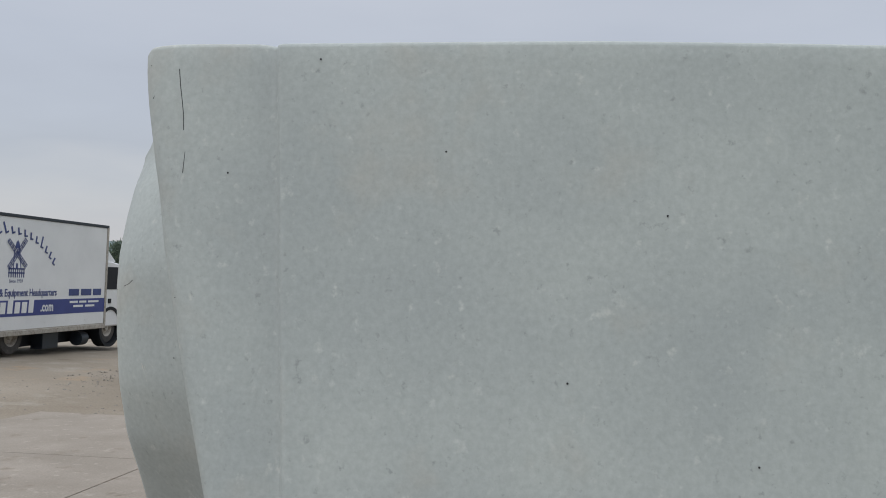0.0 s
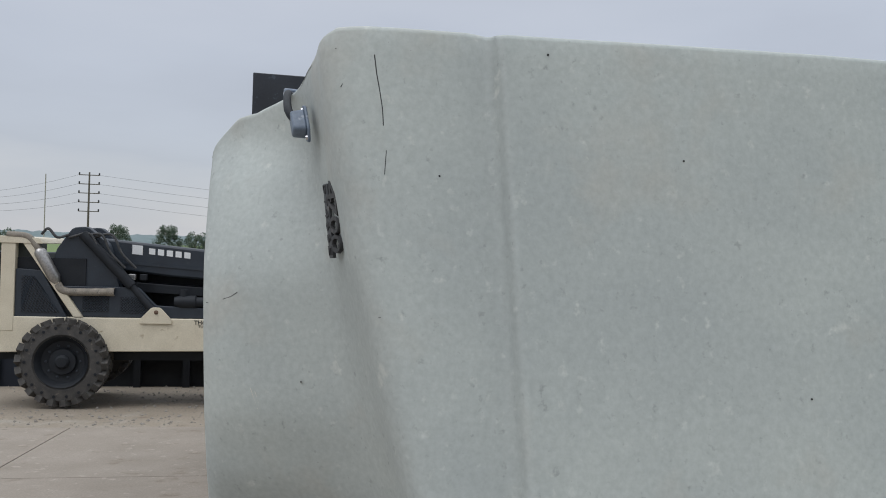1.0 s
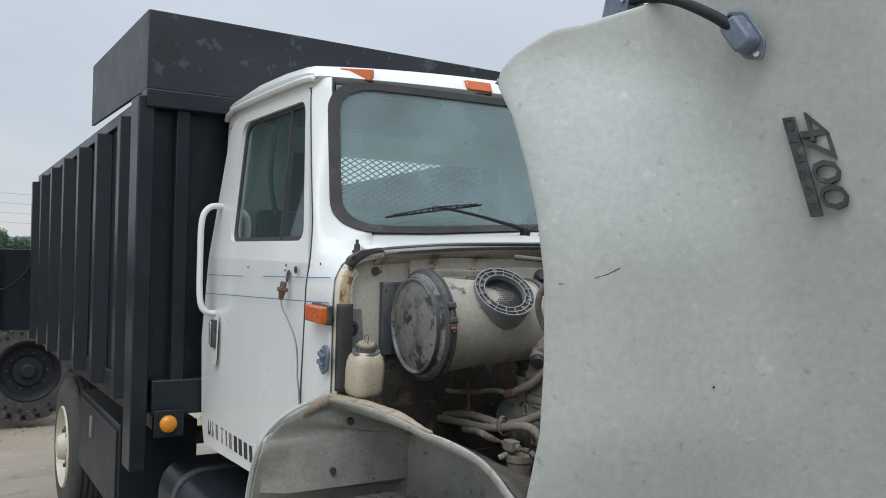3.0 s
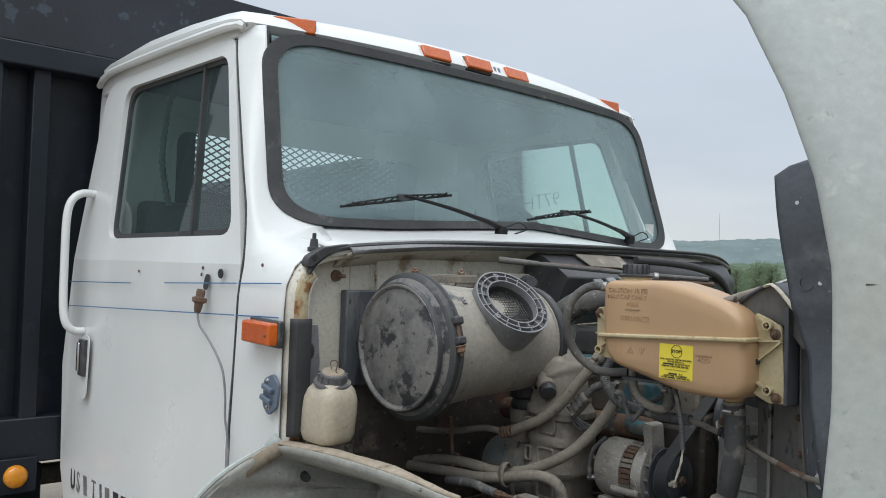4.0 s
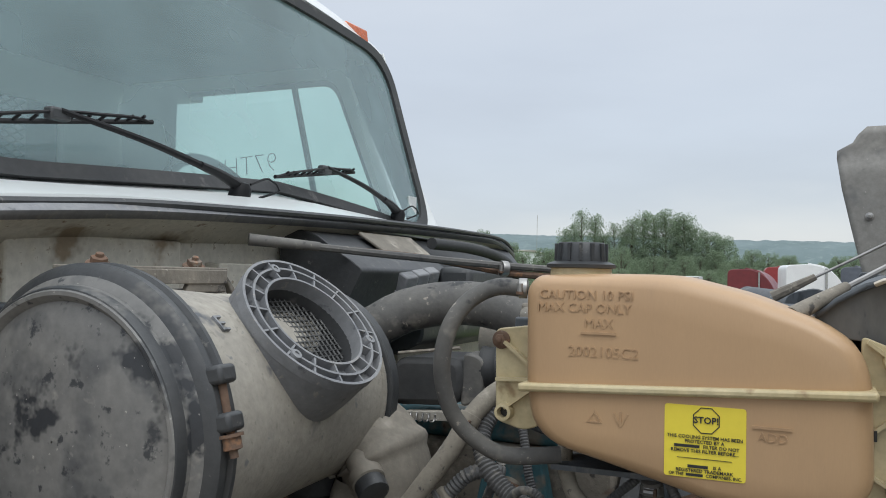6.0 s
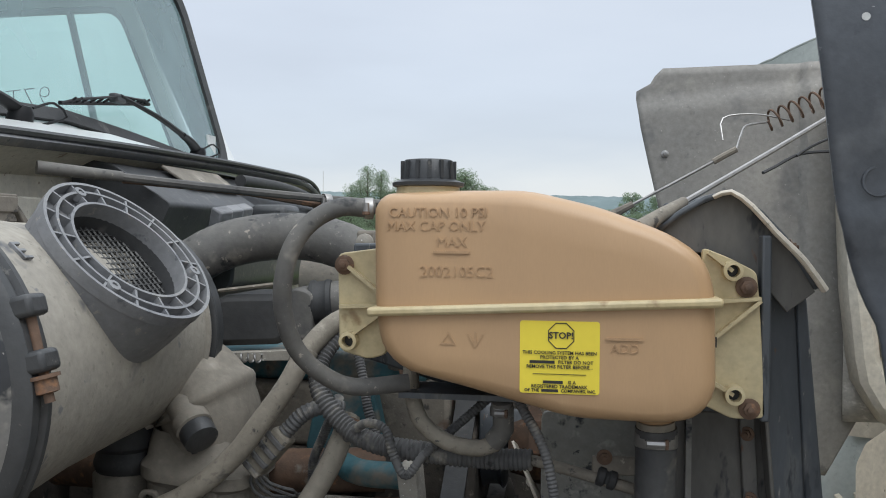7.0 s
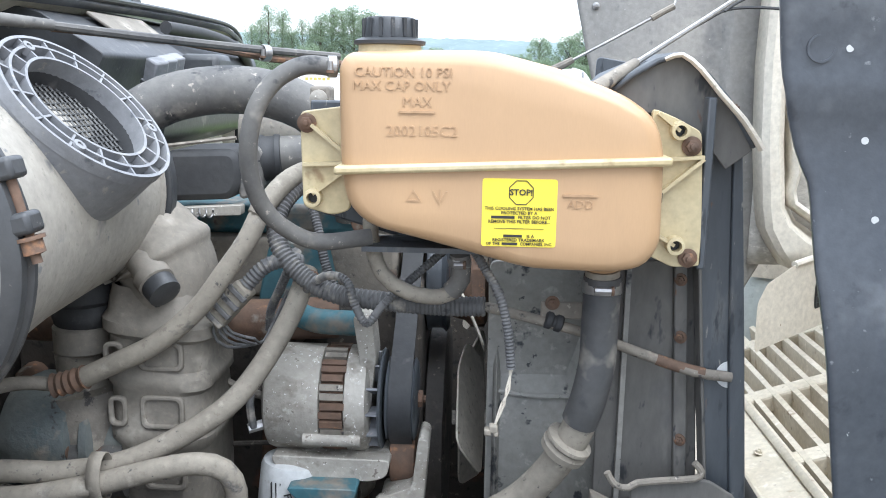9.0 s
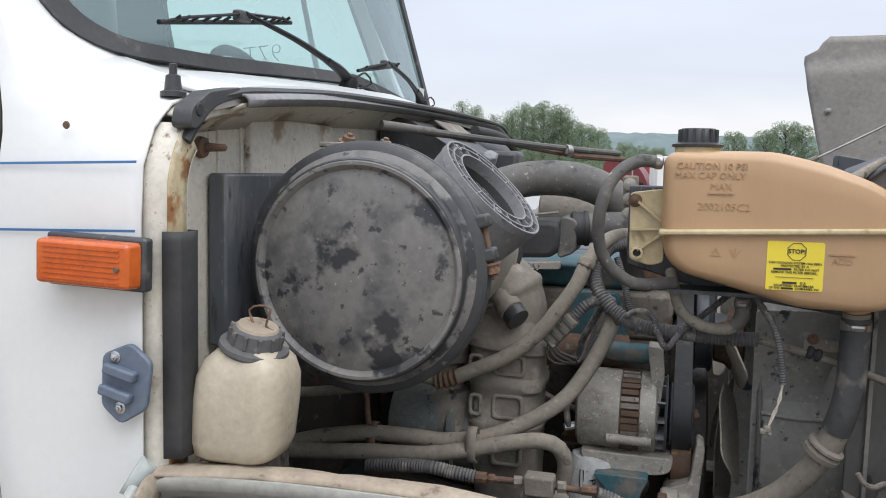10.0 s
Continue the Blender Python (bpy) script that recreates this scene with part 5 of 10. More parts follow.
def air_cleaner():
    c = Vector((0.195, -0.807, 1.483))
    ax = (c - Vector((0.204, -0.379, 1.491))).normalized()
    body = part("air_cleaner", lathe(c - ax * 0.428, ax, ((0, 0.09), (0.004, 0.120), (0.02, 0.132), (0.03, 0.134), (0.032, 0.129), (0.10, 0.130), (0.22, 0.134), (0.30, 0.142), (0.375, 0.149), (0.388, 0.152)), 72), FILTBODY, truck,
                "drum-shaped air cleaner coated in tan dust")
    part("end_band", lathe(c - ax * 0.433, ax, ((0, 0.12), (0.005, 0.136), (0.025, 0.138), (0.03, 0.132)), 48, caps=False), BLACKPLASTIC, body, solid=0.002)
    cap = part("end_cap", lathe(c - ax * 0.03, ax, ((0, 0.152), (0.004, 0.160), (0.018, 0.160), (0.022, 0.1555), (0.026, 0.149), (0.040, 0.1475), (0.0445, 0.1435), (0.0445, 0.1395), (0.041, 0.136), (0.0375, 0.1335), (0.0395, 0.128), (0.043, 0.118), (0.047, 0.08), (0.049, 0.03), (0.0495, 0.001)), 80, caps=False), FILTCAP, body,
               "round end cap with smeared dust")
    part("cap_rim", lathe(c + ax * 0.0005, ax, ((-0.003, 0.1485), (0.008, 0.1485), (0.012, 0.1465), (0.0125, 0.1445)), 80, caps=False), BLACKPLASTIC, cap)
    ring = part("clamp_ring", lathe(c - ax * 0.048, ax, ((0, 0.150), (0.003, 0.166), (0.007, 0.171), (0.012, 0.171), (0.015, 0.1665), (0.019, 0.1665), (0.022, 0.1705), (0.030, 0.1705), (0.036, 0.165), (0.039, 0.153)), 80, caps=False), BLACKPLASTIC, body, "black clamp ring with a tee bolt")
    # tee bolt of the ring, at the upper right
    d = Vector((math.cos(radians(14)), 0, math.sin(radians(14))))
    up = Vector((-d.z, 0, d.x))
    p = c + d * 0.170 - ax * 0.024
    for o in (0.030, -0.014):
        m = Matrix.Translation(p + up * o) @ Euler((0, radians(-14), 0)).to_matrix().to_4x4()
        part("clamp_lug", bm_box((-0.012, -0.012, -0.010), (0.012, 0.012, 0.008), m=m), BLACKPLASTIC, ring, bevel=0.004)
    part("tee_bolt", rod(p + up * 0.038 + d * 0.002, p - up * 0.048 + d * 0.002, 0.0042, 10), RUST, ring)
    part("tee_nut", lathe(p - up * 0.026 + d * 0.002, -up, ((0, 0.012), (0.003, 0.012), (0.0032, 0.009), (0.014, 0.009), (0.015, 0.006)), 12), RUST, ring)
    # inlet neck with concentric rings and a screen
    n = Vector((0.70, -0.10, 0.70)).normalized()
    e = Vector((0.322, -0.572, 1.592))
    a, b, _ = frame_from(n)
    rows = []
    for h, r in ((-0.16, 0.05), (-0.12, 0.078), (-0.085, 0.088), (-0.05, 0.093), (-0.01, 0.096), (0.0, 0.097)):
        rows.append([e + n * h + (a * math.cos(t) + b * math.sin(t)) * r for t in (2 * math.pi * k / 56 for k in range(56))])
    neck = part("inlet_neck", grid(rows, closed=True), FILTNECK, body, "flared inlet neck with ringed mouth")
    for r0, r1, lo in ((0.097, 0.0935, -0.010), (0.084, 0.081, -0.010), (0.068, 0.065, -0.022)):
        part("mouth_ring", lathe(e, n, ((lo, r0), (0.003, r0), (0.003, r1), (lo, r1)), 56, caps=False), FILTNECK, neck)
    part("mouth_floor", lathe(e, n, ((-0.010, 0.095), (-0.009, 0.067)), 56, caps=False), FILTNECK, neck)
    part("throat", lathe(e, n, ((-0.006, 0.0672), (-0.02, 0.064), (-0.034, 0.0625)), 48, caps=False), RUBBER, neck)
    for k in range(16):
        t = 2 * math.pi * (k + 0.3) / 16
        q = a * math.cos(t) + b * math.sin(t)
        m = Matrix((( *a * -math.sin(t) + b * math.cos(t), 0), (*q, 0), (*n, 0), (0, 0, 0, 1))).transposed()
        m.translation = e
        part("mouth_web", bm_box((-0.0012, 0.067, -0.009), (0.0012, 0.095, 0.0022), m=m), FILTNECK, neck, smooth=False)
    for t in (0.6, 2.7, 4.8):
        q = e + (a * math.cos(t) + b * math.sin(t)) * 0.0825
        part("mouth_boss", lathe(q - n * 0.005, n, ((0, 0.008), (0.009, 0.0065), (0.0092, 0.003), (0.004, 0.0028)), 12), FILTNECK, neck)
    # Black disc over the body stands in for the throat's dark depth.
    bm = lathe(e, n, ((-0.033, 0.0635), (-0.0325, 0.001)), 40, caps=False)
    scr = part("throat_disc", bm, INK, neck)
    bm = bmesh.new()
    for k in range(-8, 9):
        w = math.sqrt(max(0.0, 0.061 ** 2 - (k * 0.008) ** 2))
        if w > 0.01:
            for (u, v) in ((a, b), (b, a)):
                rod(e - n * 0.028 + u * k * 0.008 - v * w, e - n * 0.028 + u * k * 0.008 + v * w, 0.0013, 4, bm)
    tagged(part("screen", bm, SCREENWIRE, neck, "wire mesh screen", smooth=False), kind="stuff")
    words("E", 0.030, Matrix.Translation((0.2945, -0.706, 1.5935)) @ Matrix(((0, -0.743, 0.669, 0), (1, 0, 0, 0), (0, 0.669, 0.743, 0), (0, 0, 0, 1))), FILTNECK, body, depth=0.0015)
    part("seam_line", tube([(0.2965 - 0.0006 * k, -0.735 + 0.015 * k, 1.568 - 0.0004 * k) for k in range(9)], 0.0011, 6), BLACKPLASTIC, body)
    # bracket to the bulkhead on top
    br = part("filter_bracket", bm_box((0.10, -0.76, 1.620), (0.165, -0.54, 1.624)), BLACKPLASTIC, truck, "dusty cream steel bracket over the air cleaner", bevel=0.001)
    part("bracket_top", bm_box((0.118, -0.765, 1.645), (0.168, -0.535, 1.652)), CASTDUST, br, bevel=0.0015)
    part("bracket_flange", bm_box((0.1665, -0.762, 1.632), (0.1705, -0.538, 1.649)), CASTDUST, br, bevel=0.001)
    for yy in (-0.729, -0.574):
        part("bracket_leg", slab(rounded([(yy - 0.040, 1.621), (yy + 0.040, 1.621), (yy + 0.022, 1.650), (yy - 0.022, 1.650)], 0.004, 2), lambda u, v, w: (0.160 + w, u, v), 0.008), CASTDUST, br, bevel=0.0015)
        part("bracket_stay", slab([(yy - 0.036, 1.645), (yy - 0.026, 1.651), (yy - 0.048, 1.606), (yy - 0.058, 1.606)] if yy < -0.6 else [(yy + 0.026, 1.651), (yy + 0.036, 1.645), (yy + 0.075, 1.606), (yy + 0.060, 1.606)], lambda u, v, w: (0.158 + w, u, v), 0.010), CASTDUST, br, bevel=0.0015)
        bolt((0.146, yy, 1.652), (0.35, -0.2, 1), 0.010, br)
    # outlet boot below: two soft bulges and a tan collar
    part("outlet_boot", lathe((0.216, -0.39, 1.378), (0.02, 0.02, -1), ((0, 0.036), (0.012, 0.040), (0.022, 0.044), (0.034, 0.043), (0.040, 0.037), (0.046, 0.040), (0.054, 0.0425), (0.064, 0.040), (0.068, 0.036)), 32), RUBBER, truck, "black bulged rubber boot")
    part("boot_collar", lathe((0.214, -0.39, 1.312), (0.02, 0.02, -1), ((0, 0.036), (0.003, 0.040), (0.034, 0.0405), (0.037, 0.034)), 32), DUCT, truck, "tan collar of the boot")
    return body


air_cleaner()


def coolant_tank():
    out = [(0.574, 1.640), (0.585, 1.652), (0.66, 1.655), (0.729, 1.655), (0.80, 1.638), (0.868, 1.612), (0.898, 1.590), (0.908, 1.560), (0.910, 1.46), (0.895, 1.437), (0.865, 1.430), (0.775, 1.431), (0.735, 1.441), (0.669, 1.458), (0.605, 1.474), (0.582, 1.495), (0.575, 1.535)]
    out = rounded(out, 0.018, 3)
    cx, cz = 0.745, 1.545
    rows = []
    for y, ins in ((-0.5635, 0.045), (-0.563, 0.018), (-0.560, 0.009), (-0.553, 0.003), (-0.54, 0.0), (-0.46, 0.0), (-0.447, 0.003), (-0.440, 0.009), (-0.437, 0.018), (-0.4365, 0.045)):
        row = []
        for x, z in out:
            d = Vector((cx - x, 0, cz - z))
            row.append(Vector((x, y, z)) + d.normalized() * ins)
        rows.append(row)
    bm = grid(rows, closed=True)
    bm.faces.ensure_lookup_table()
    bm.verts.ensure_lookup_table()
    n = len(out)
    bm.faces.new(bm.verts[:n][::-1])
    bm.faces.new(bm.verts[-n:])
    tank = part("coolant_tank", bm, TANK, truck, "amber plastic coolant tank with a black cap and yellow label", angle=50)
    # weld seam
    seam = []
    for k in range(33):
        t = k / 32
        seam.append((0.572 + 0.340 * t, 1.5335 + 0.0155 * t))
    part("seam_flange", slab([(x, z + 0.0045) for x, z in seam] + [(x, z - 0.0045) for x, z in seam[::-1]], lambda u, v, w: (u, -0.571 + w, v), 0.141), TANKEDGE, tank, "pale moulded seam", bevel=0.003)
    # mounting ears
    left = rounded([(0.526, 1.590), (0.578, 1.597), (0.580, 1.484), (0.560, 1.478), (0.528, 1.487)], 0.007, 3)
    part("mounting_ear", slab(left, lambda u, v, w: (u, -0.512 + w, v), 0.01), TANKEDGE, tank, "pale ribbed mounting ear", bevel=0.002)
    right = rounded([(0.900, 1.600), (0.925, 1.590), (0.952, 1.576), (0.955, 1.545), (0.962, 1.432), (0.930, 1.430), (0.898, 1.445)], 0.006, 3)
    part("mounting_ear", slab(right, lambda u, v, w: (u, -0.512 + w, v), 0.01), TANKEDGE, tank, "pale ribbed mounting ear", bevel=0.002)
    for p, q in (((0.532, 1.582), (0.578, 1.545)), ((0.540, 1.502), (0.578, 1.530)), ((0.530, 1.534), (0.578, 1.536)), ((0.905, 1.505), (0.955, 1.548)), ((0.905, 1.546), (0.955, 1.550)), ((0.928, 1.577), (0.905, 1.595)), ((0.905, 1.47), (0.93, 1.455))):
        d = Vector((q[0] - p[0], 0, q[1] - p[1]))
        m = Matrix.Translation((p[0], -0.513, p[1])) @ Matrix.Rotation(-math.atan2(d.z, d.x), 4, "Y")
        part("ear_rib", bm_box((0, -0.008, -0.0018), (d.length, 0.003, 0.0018), m=m), TANKEDGE, tank, smooth=False)
    for x, z in ((0.540, 1.498), (0.928, 1.577), (0.931, 1.455)):
        part("ear_boss", lathe((x, -0.510, z), (0, -1, 0), ((0, 0.0105), (0.014, 0.0095), (0.0145, 0.0062), (0.002, 0.006)), 16), TANKEDGE, tank)
        part("ear_hole", lathe((x, -0.5125, z), (0, -1, 0), ((0, 0.006), (0.001, 0.0058)), 12), INK, tank)
    for x, z in ((0.534, 1.578), (0.942, 1.561), (0.946, 1.441)):
        bolt((x, -0.514, z), (0, -1, 0), 0.0074, tank)
    part("clip", bm_box((0.906, -0.524, 1.502), (0.913, -0.515, 1.512)), INK, tank)
    # cap
    part("cap_neck", lathe((0.622, -0.505, 1.648), (0, 0, 1), ((0, 0.034), (0.014, 0.033)), 24), TANKEDGE, tank)
    cap = part("filler_cap", lathe((0.622, -0.505, 1.660), (0, 0, 1), ((0, 0.034), (0.001, 0.0375), (0.0045, 0.038), (0.007, 0.032), (0.008, 0.0285), (0.0255, 0.027), (0.0285, 0.0245), (0.029, 0.001)), 40), BLACKPLASTIC, tank, "ribbed black filler cap")
    for k in range(14):
        t = 2 * math.pi * k / 14
        m = Matrix.Translation((0.622, -0.505, 1.670)) @ Matrix.Rotation(t, 4, "Z")
        part("cap_rib", bm_box((0.0262, -0.0018, -0.0015), (0.0295, 0.0018, 0.0170), m=m), BLACKPLASTIC, cap, smooth=False)
    # moulded writing
    for txt, x, z, sz in (("CAUTION 10 PSI", 0.642, 1.632, 0.0135), ("MAX CAP ONLY", 0.640, 1.6185, 0.0135), ("MAX", 0.656, 1.603, 0.014), ("2002105C2", 0.661, 1.574, 0.0155), ("ADD", 0.823, 1.503, 0.0125)):
        words(txt, sz, side_to(x, -0.5634, z), EMBOSS, tank, depth=0.0012, name="moulded_writing")
    for x0, x1, z in ((0.638, 0.674, 1.5935), (0.805, 0.840, 1.5125)):
        part("level_mark", bm_box((x0, -0.5655, z - 0.0012), (x1, -0.562, z + 0.0012)), EMBOSS, tank)
    tri_ = [(0.645, 1.503), (0.661, 1.503), (0.653, 1.516)]
    part("moulded_mark", pane_frame(tri_, [(0.6478, 1.5045), (0.6582, 1.5045), (0.653, 1.5128)], lambda u, v, w: (u, -0.5645 + w, v), 0.002), EMBOSS, tank, smooth=False)
    part("moulded_mark", slab([(0.672, 1.514), (0.680, 1.500), (0.688, 1.514), (0.686, 1.514), (0.681, 1.505), (0.681, 1.516), (0.679, 1.516), (0.679, 1.505), (0.674, 1.514)], lambda u, v, w: (u, -0.5645 + w, v), 0.002), EMBOSS, tank, smooth=False)
    # warning label
    lab = part("warning_label", slab(rounded([(0.7235, 1.4585), (0.7995, 1.4585), (0.7995, 1.5285), (0.7235, 1.5285)], 0.003, 3), lambda u, v, w: (u, -0.5642 + w, v), 0.0008), STICKER, tank, "yellow cooling system warning label", smooth=False)
    oc = [(0.763 + 0.0135 * math.cos(radians(22.5 + 45 * k)), 1.5145 + 0.0135 * math.sin(radians(22.5 + 45 * k))) for k in range(8)]
    ic = [(0.763 + 0.0126 * math.cos(radians(22.5 + 45 * k)), 1.5145 + 0.0126 * math.sin(radians(22.5 + 45 * k))) for k in range(8)]
    part("octagon", pane_frame(oc, ic, lambda u, v, w: (u, -0.5649 + w, v), 0.0005), INK, lab, smooth=False)
    words("STOP!", 0.0088, side_to(0.763, -0.5650, 1.5145), INK, lab, depth=0.0002, bold=0.0002)
    for txt, z, sz in (("THIS COOLING SYSTEM HAS BEEN", 1.4980, 0.0046), ("PROTECTED BY A", 1.4935, 0.0046), ("FILTER DO NOT", 1.4890, 0.0046), ("REMOVE THIS FILTER BEFORE...", 1.4845, 0.0046), ("REGISTERED TRADEMARK", 1.4655, 0.0046), ("IS A", 1.4697, 0.0046), ("OF THE", 1.4615, 0.0042), ("COMPANIES, INC.", 1.4615, 0.0042)):
        dx = 0.0155 if txt == "FILTER DO NOT" else {"IS A": 0.012, "OF THE": -0.0262, "COMPANIES, INC.": 0.0182}.get(txt, 0.0)
        words(txt, sz, side_to(0.7615 + dx, -0.5650, z), INK, lab, depth=0.0002, bold=0.00006)
    for x0, x1, z, h in ((0.733, 0.757, 1.4890, 0.0028), (0.746, 0.765, 1.4697, 0.0028), (0.7445, 0.7605, 1.4615, 0.0026), (0.736, 0.787, 1.4775, 0.0004)):
        part("label_bar", bm_box((x0, -0.5650, z - h / 2), (x1, -0.5644, z + h / 2)), INK, lab, smooth=False)
    # steel hanger behind, with the soot-stained underside
    hang = part("tank_bracket", slab([(0.520, 1.60), (0.985, 1.60), (0.985, 1.405), (0.86, 1.405), (0.66, 1.43), (0.52, 1.47)], lambda u, v, w: (u, -0.428 + w, v), 0.006), RAIL, truck, "dark steel plate carrying the coolant tank", bevel=0.003)
    part("bracket_lip", bm_box((0.590, -0.50, 1.436), (0.74, -0.428, 1.442), m=Matrix.Translation((0, 0, 0.0)) ), RAIL, hang)
    part("bracket_edge", bm_box((0.957, -0.512, 1.428), (0.966, -0.428, 1.612)), RAIL, hang, bevel=0.002)
    part("tank_outlet", lathe((0.857, -0.505, 1.433), (0, 0, -1), ((0, 0.022), (0.008, 0.018), (0.03, 0.0175)), 20), TANK, tank)
    return tank


coolant_tank()

# hoses and pipes
def hose(name, pts, r, material, label, **kw):
    return part(name, tube(pts, r, **kw), material, truck, label)


h_a = hose("overflow_hose", [(0.570, -0.535, 1.636), (0.541, -0.55, 1.638), (0.514, -0.56, 1.624), (0.496, -0.57, 1.598), (0.486, -0.57, 1.562), (0.484, -0.56, 1.526), (0.492, -0.545, 1.491), (0.513, -0.53, 1.465), (0.545, -0.515, 1.449), (0.600, -0.495, 1.452)], 0.0095, HOSEDARK, "black overflow hose looping from the tank", step=0.008)
clamp_band((0.566, -0.537, 1.637), (1, 0.3, 0), 0.0098, h_a, 0.009)
h_b = hose("heater_hose", [(0.56, -0.22, 1.49), (0.512, -0.30, 1.508), (0.480, -0.36, 1.500), (0.455, -0.40, 1.468), (0.440, -0.43, 1.430), (0.415, -0.445, 1.392), (0.384, -0.455, 1.350), (0.335, -0.465, 1.309), (0.283, -0.47, 1.283), (0.246, -0.472, 1.265)], 0.0128, HOSE, "dusty grey heater hose")
part("ribbed_fitting", tube([(0.250, -0.472, 1.267), (0.230, -0.473, 1.260), (0.212, -0.475, 1.256)], 0.0155, 14, 0.0045, ribs=0.0028), RUST, h_b)
part("heater_pipe", tube([(0.215, -0.475, 1.257), (0.18, -0.485, 1.262), (0.148, -0.5, 1.259), (0.094, -0.52, 1.246), (0.03, -0.55, 1.24), (-0.01, -0.57, 1.24)], 0.0085, 10), CASTDUST, h_b)
clamp_band((0.453, -0.405, 1.464), (0.3, 0.4, 0.8), 0.0135, h_b, 0.014, HOSE, "hose_collar")
h_c = hose("heater_hose", [(0.505, -0.385, 1.388), (0.500, -0.402, 1.366), (0.487, -0.42, 1.330), (0.458, -0.45, 1.278), (0.425, -0.478, 1.239), (0.368, -0.502, 1.204), (0.31, -0.522, 1.182), (0.245, -0.535, 1.174), (0.202, -0.545, 1.178), (0.126, -0.555, 1.180), (0.05, -0.565, 1.170), (-0.01, -0.575, 1.155)], 0.0132, HOSE, "dusty grey heater hose")
part("hose_collar", lathe((0.5025, -0.396, 1.376), (0.25, 0.5, 1), ((0, 0.015), (0.003, 0.017), (0.010, 0.017), (0.013, 0.015)), 18), RUST, h_c)
h_d = hose("lower_heater_hose", [(-0.01, -0.595, 1.148), (0.078, -0.582, 1.152), (0.134, -0.574, 1.155), (0.22, -0.565, 1.158), (0.295, -0.553, 1.170), (0.359, -0.543, 1.185), (0.405, -0.533, 1.190), (0.433, -0.523, 1.178), (0.443, -0.513, 1.146), (0.435, -0.503, 1.096), (0.42, -0.495, 1.03)], 0.0132, HOSE, "dusty grey heater hose with a square bend")
for cxx, czz in ((0.297, 1.1765), (0.128, 1.1675)):
    st = grid([[(cxx + w, -0.548 + 0.022 * math.cos(t) * 0.85, czz + 0.029 * math.sin(t)) for t in (2 * math.pi * k / 28 for k in range(28))] for w in (-0.008, 0.008)], closed=True)
    part("hose_strap", st, HOSE if cxx > 0.2 else RUST, h_d, "metal strap round two hoses", solid=0.0016)
part("strap_stem", rod((0.122, -0.56, 1.197), (0.115, -0.565, 1.29), 0.005, 8), RUST, truck)
h_e = hose("wiring_loom", [(0.56, -0.27, 1.485), (0.503, -0.33, 1.493), (0.480, -0.36, 1.481), (0.467, -0.388, 1.450), (0.478, -0.41, 1.416), (0.509, -0.42, 1.385), (0.549, -0.43, 1.368), (0.615, -0.44, 1.363), (0.68, -0.445, 1.361), (0.730, -0.45, 1.363)], 0.0125, LOOM, "corrugated wiring loom", step=0.0026, ribs=0.0016, seg=16)
hose("coolant_pipe", [(0.700, -0.447, 1.363), (0.728, -0.45, 1.363), (0.788, -0.455, 1.351), (0.851, -0.46, 1.336), (0.916, -0.466, 1.315), (0.974, -0.472, 1.298), (1.016, -0.472, 1.293)], 0.0062, CASTDUST, "thin rusty steel pipe", seg=10)
part("pipe_rust", tube([(0.930, -0.4675, 1.3105), (0.955, -0.470, 1.303), (0.985, -0.472, 1.2965)], 0.0066, 10), RUST, truck)
h_f = hose("bypass_hose", [(0.592, -0.44, 1.462), (0.598, -0.47, 1.441), (0.610, -0.475, 1.406), (0.639, -0.475, 1.385), (0.677, -0.475, 1.380), (0.699, -0.482, 1.396), (0.700, -0.492, 1.428)], 0.0092, HOSE, "short grey bypass hose")
part("elbow", tube([(0.690, -0.478, 1.388), (0.701, -0.483, 1.404), (0.700, -0.494, 1.436)], 0.0115, 14), HOSEDARK, h_f)
clamp_band((0.700, -0.491, 1.424), (0, 0.2, 1), 0.0115, h_f, 0.010)
hose("thin_loom", [(0.50, -0.40, 1.36), (0.540, -0.45, 1.395), (0.566, -0.458, 1.391), (0.577, -0.462, 1.363), (0.591, -0.462, 1.342), (0.610, -0.455, 1.364), (0.644, -0.445, 1.395), (0.690, -0.43, 1.435)], 0.0055, LOOM, "thin corrugated loom", step=0.0019, ribs=0.0009, seg=10)
for pts_ in ([(0.50, -0.34, 1.47), (0.515, -0.36, 1.43), (0.525, -0.37, 1.39), (0.545, -0.38, 1.345)], [(0.49, -0.38, 1.41), (0.465, -0.36, 1.36), (0.445, -0.34, 1.32), (0.44, -0.33, 1.29)]):
    hose("thin_loom", pts_, 0.0065, LOOM, "thin corrugated loom", step=0.0019, ribs=0.0010, seg=10)
h_h = hose("sensor_lead", [(0.715, -0.49, 1.44), (0.726, -0.505, 1.425), (0.745, -0.52, 1.395), (0.755, -0.525, 1.357), (0.760, -0.527, 1.314)], 0.0056, LOOM, "corrugated sensor lead with a loose plug", step=0.0019, ribs=0.0009, seg=10)
for o in (-0.0016, 0.0016):
    part("wire", tube([(0.760 + o, -0.527, 1.316), (0.757 - o, -0.527, 1.290), (0.752 + o, -0.527, 1.272), (0.744, -0.527, 1.248)], 0.0014, 6), HOOD_IN, h_h)
for dx, dz, w in ((0.0, 0.0, 0.0048), (-0.006, -0.004, 0.0042), (0.003, -0.006, 0.003)):
    part("plug", bm_box((0.742 + dx - w, -0.534, 1.244 + dz - w), (0.742 + dx + w, -0.523, 1.244 + dz + w)), HOSE, h_h, bevel=0.002)
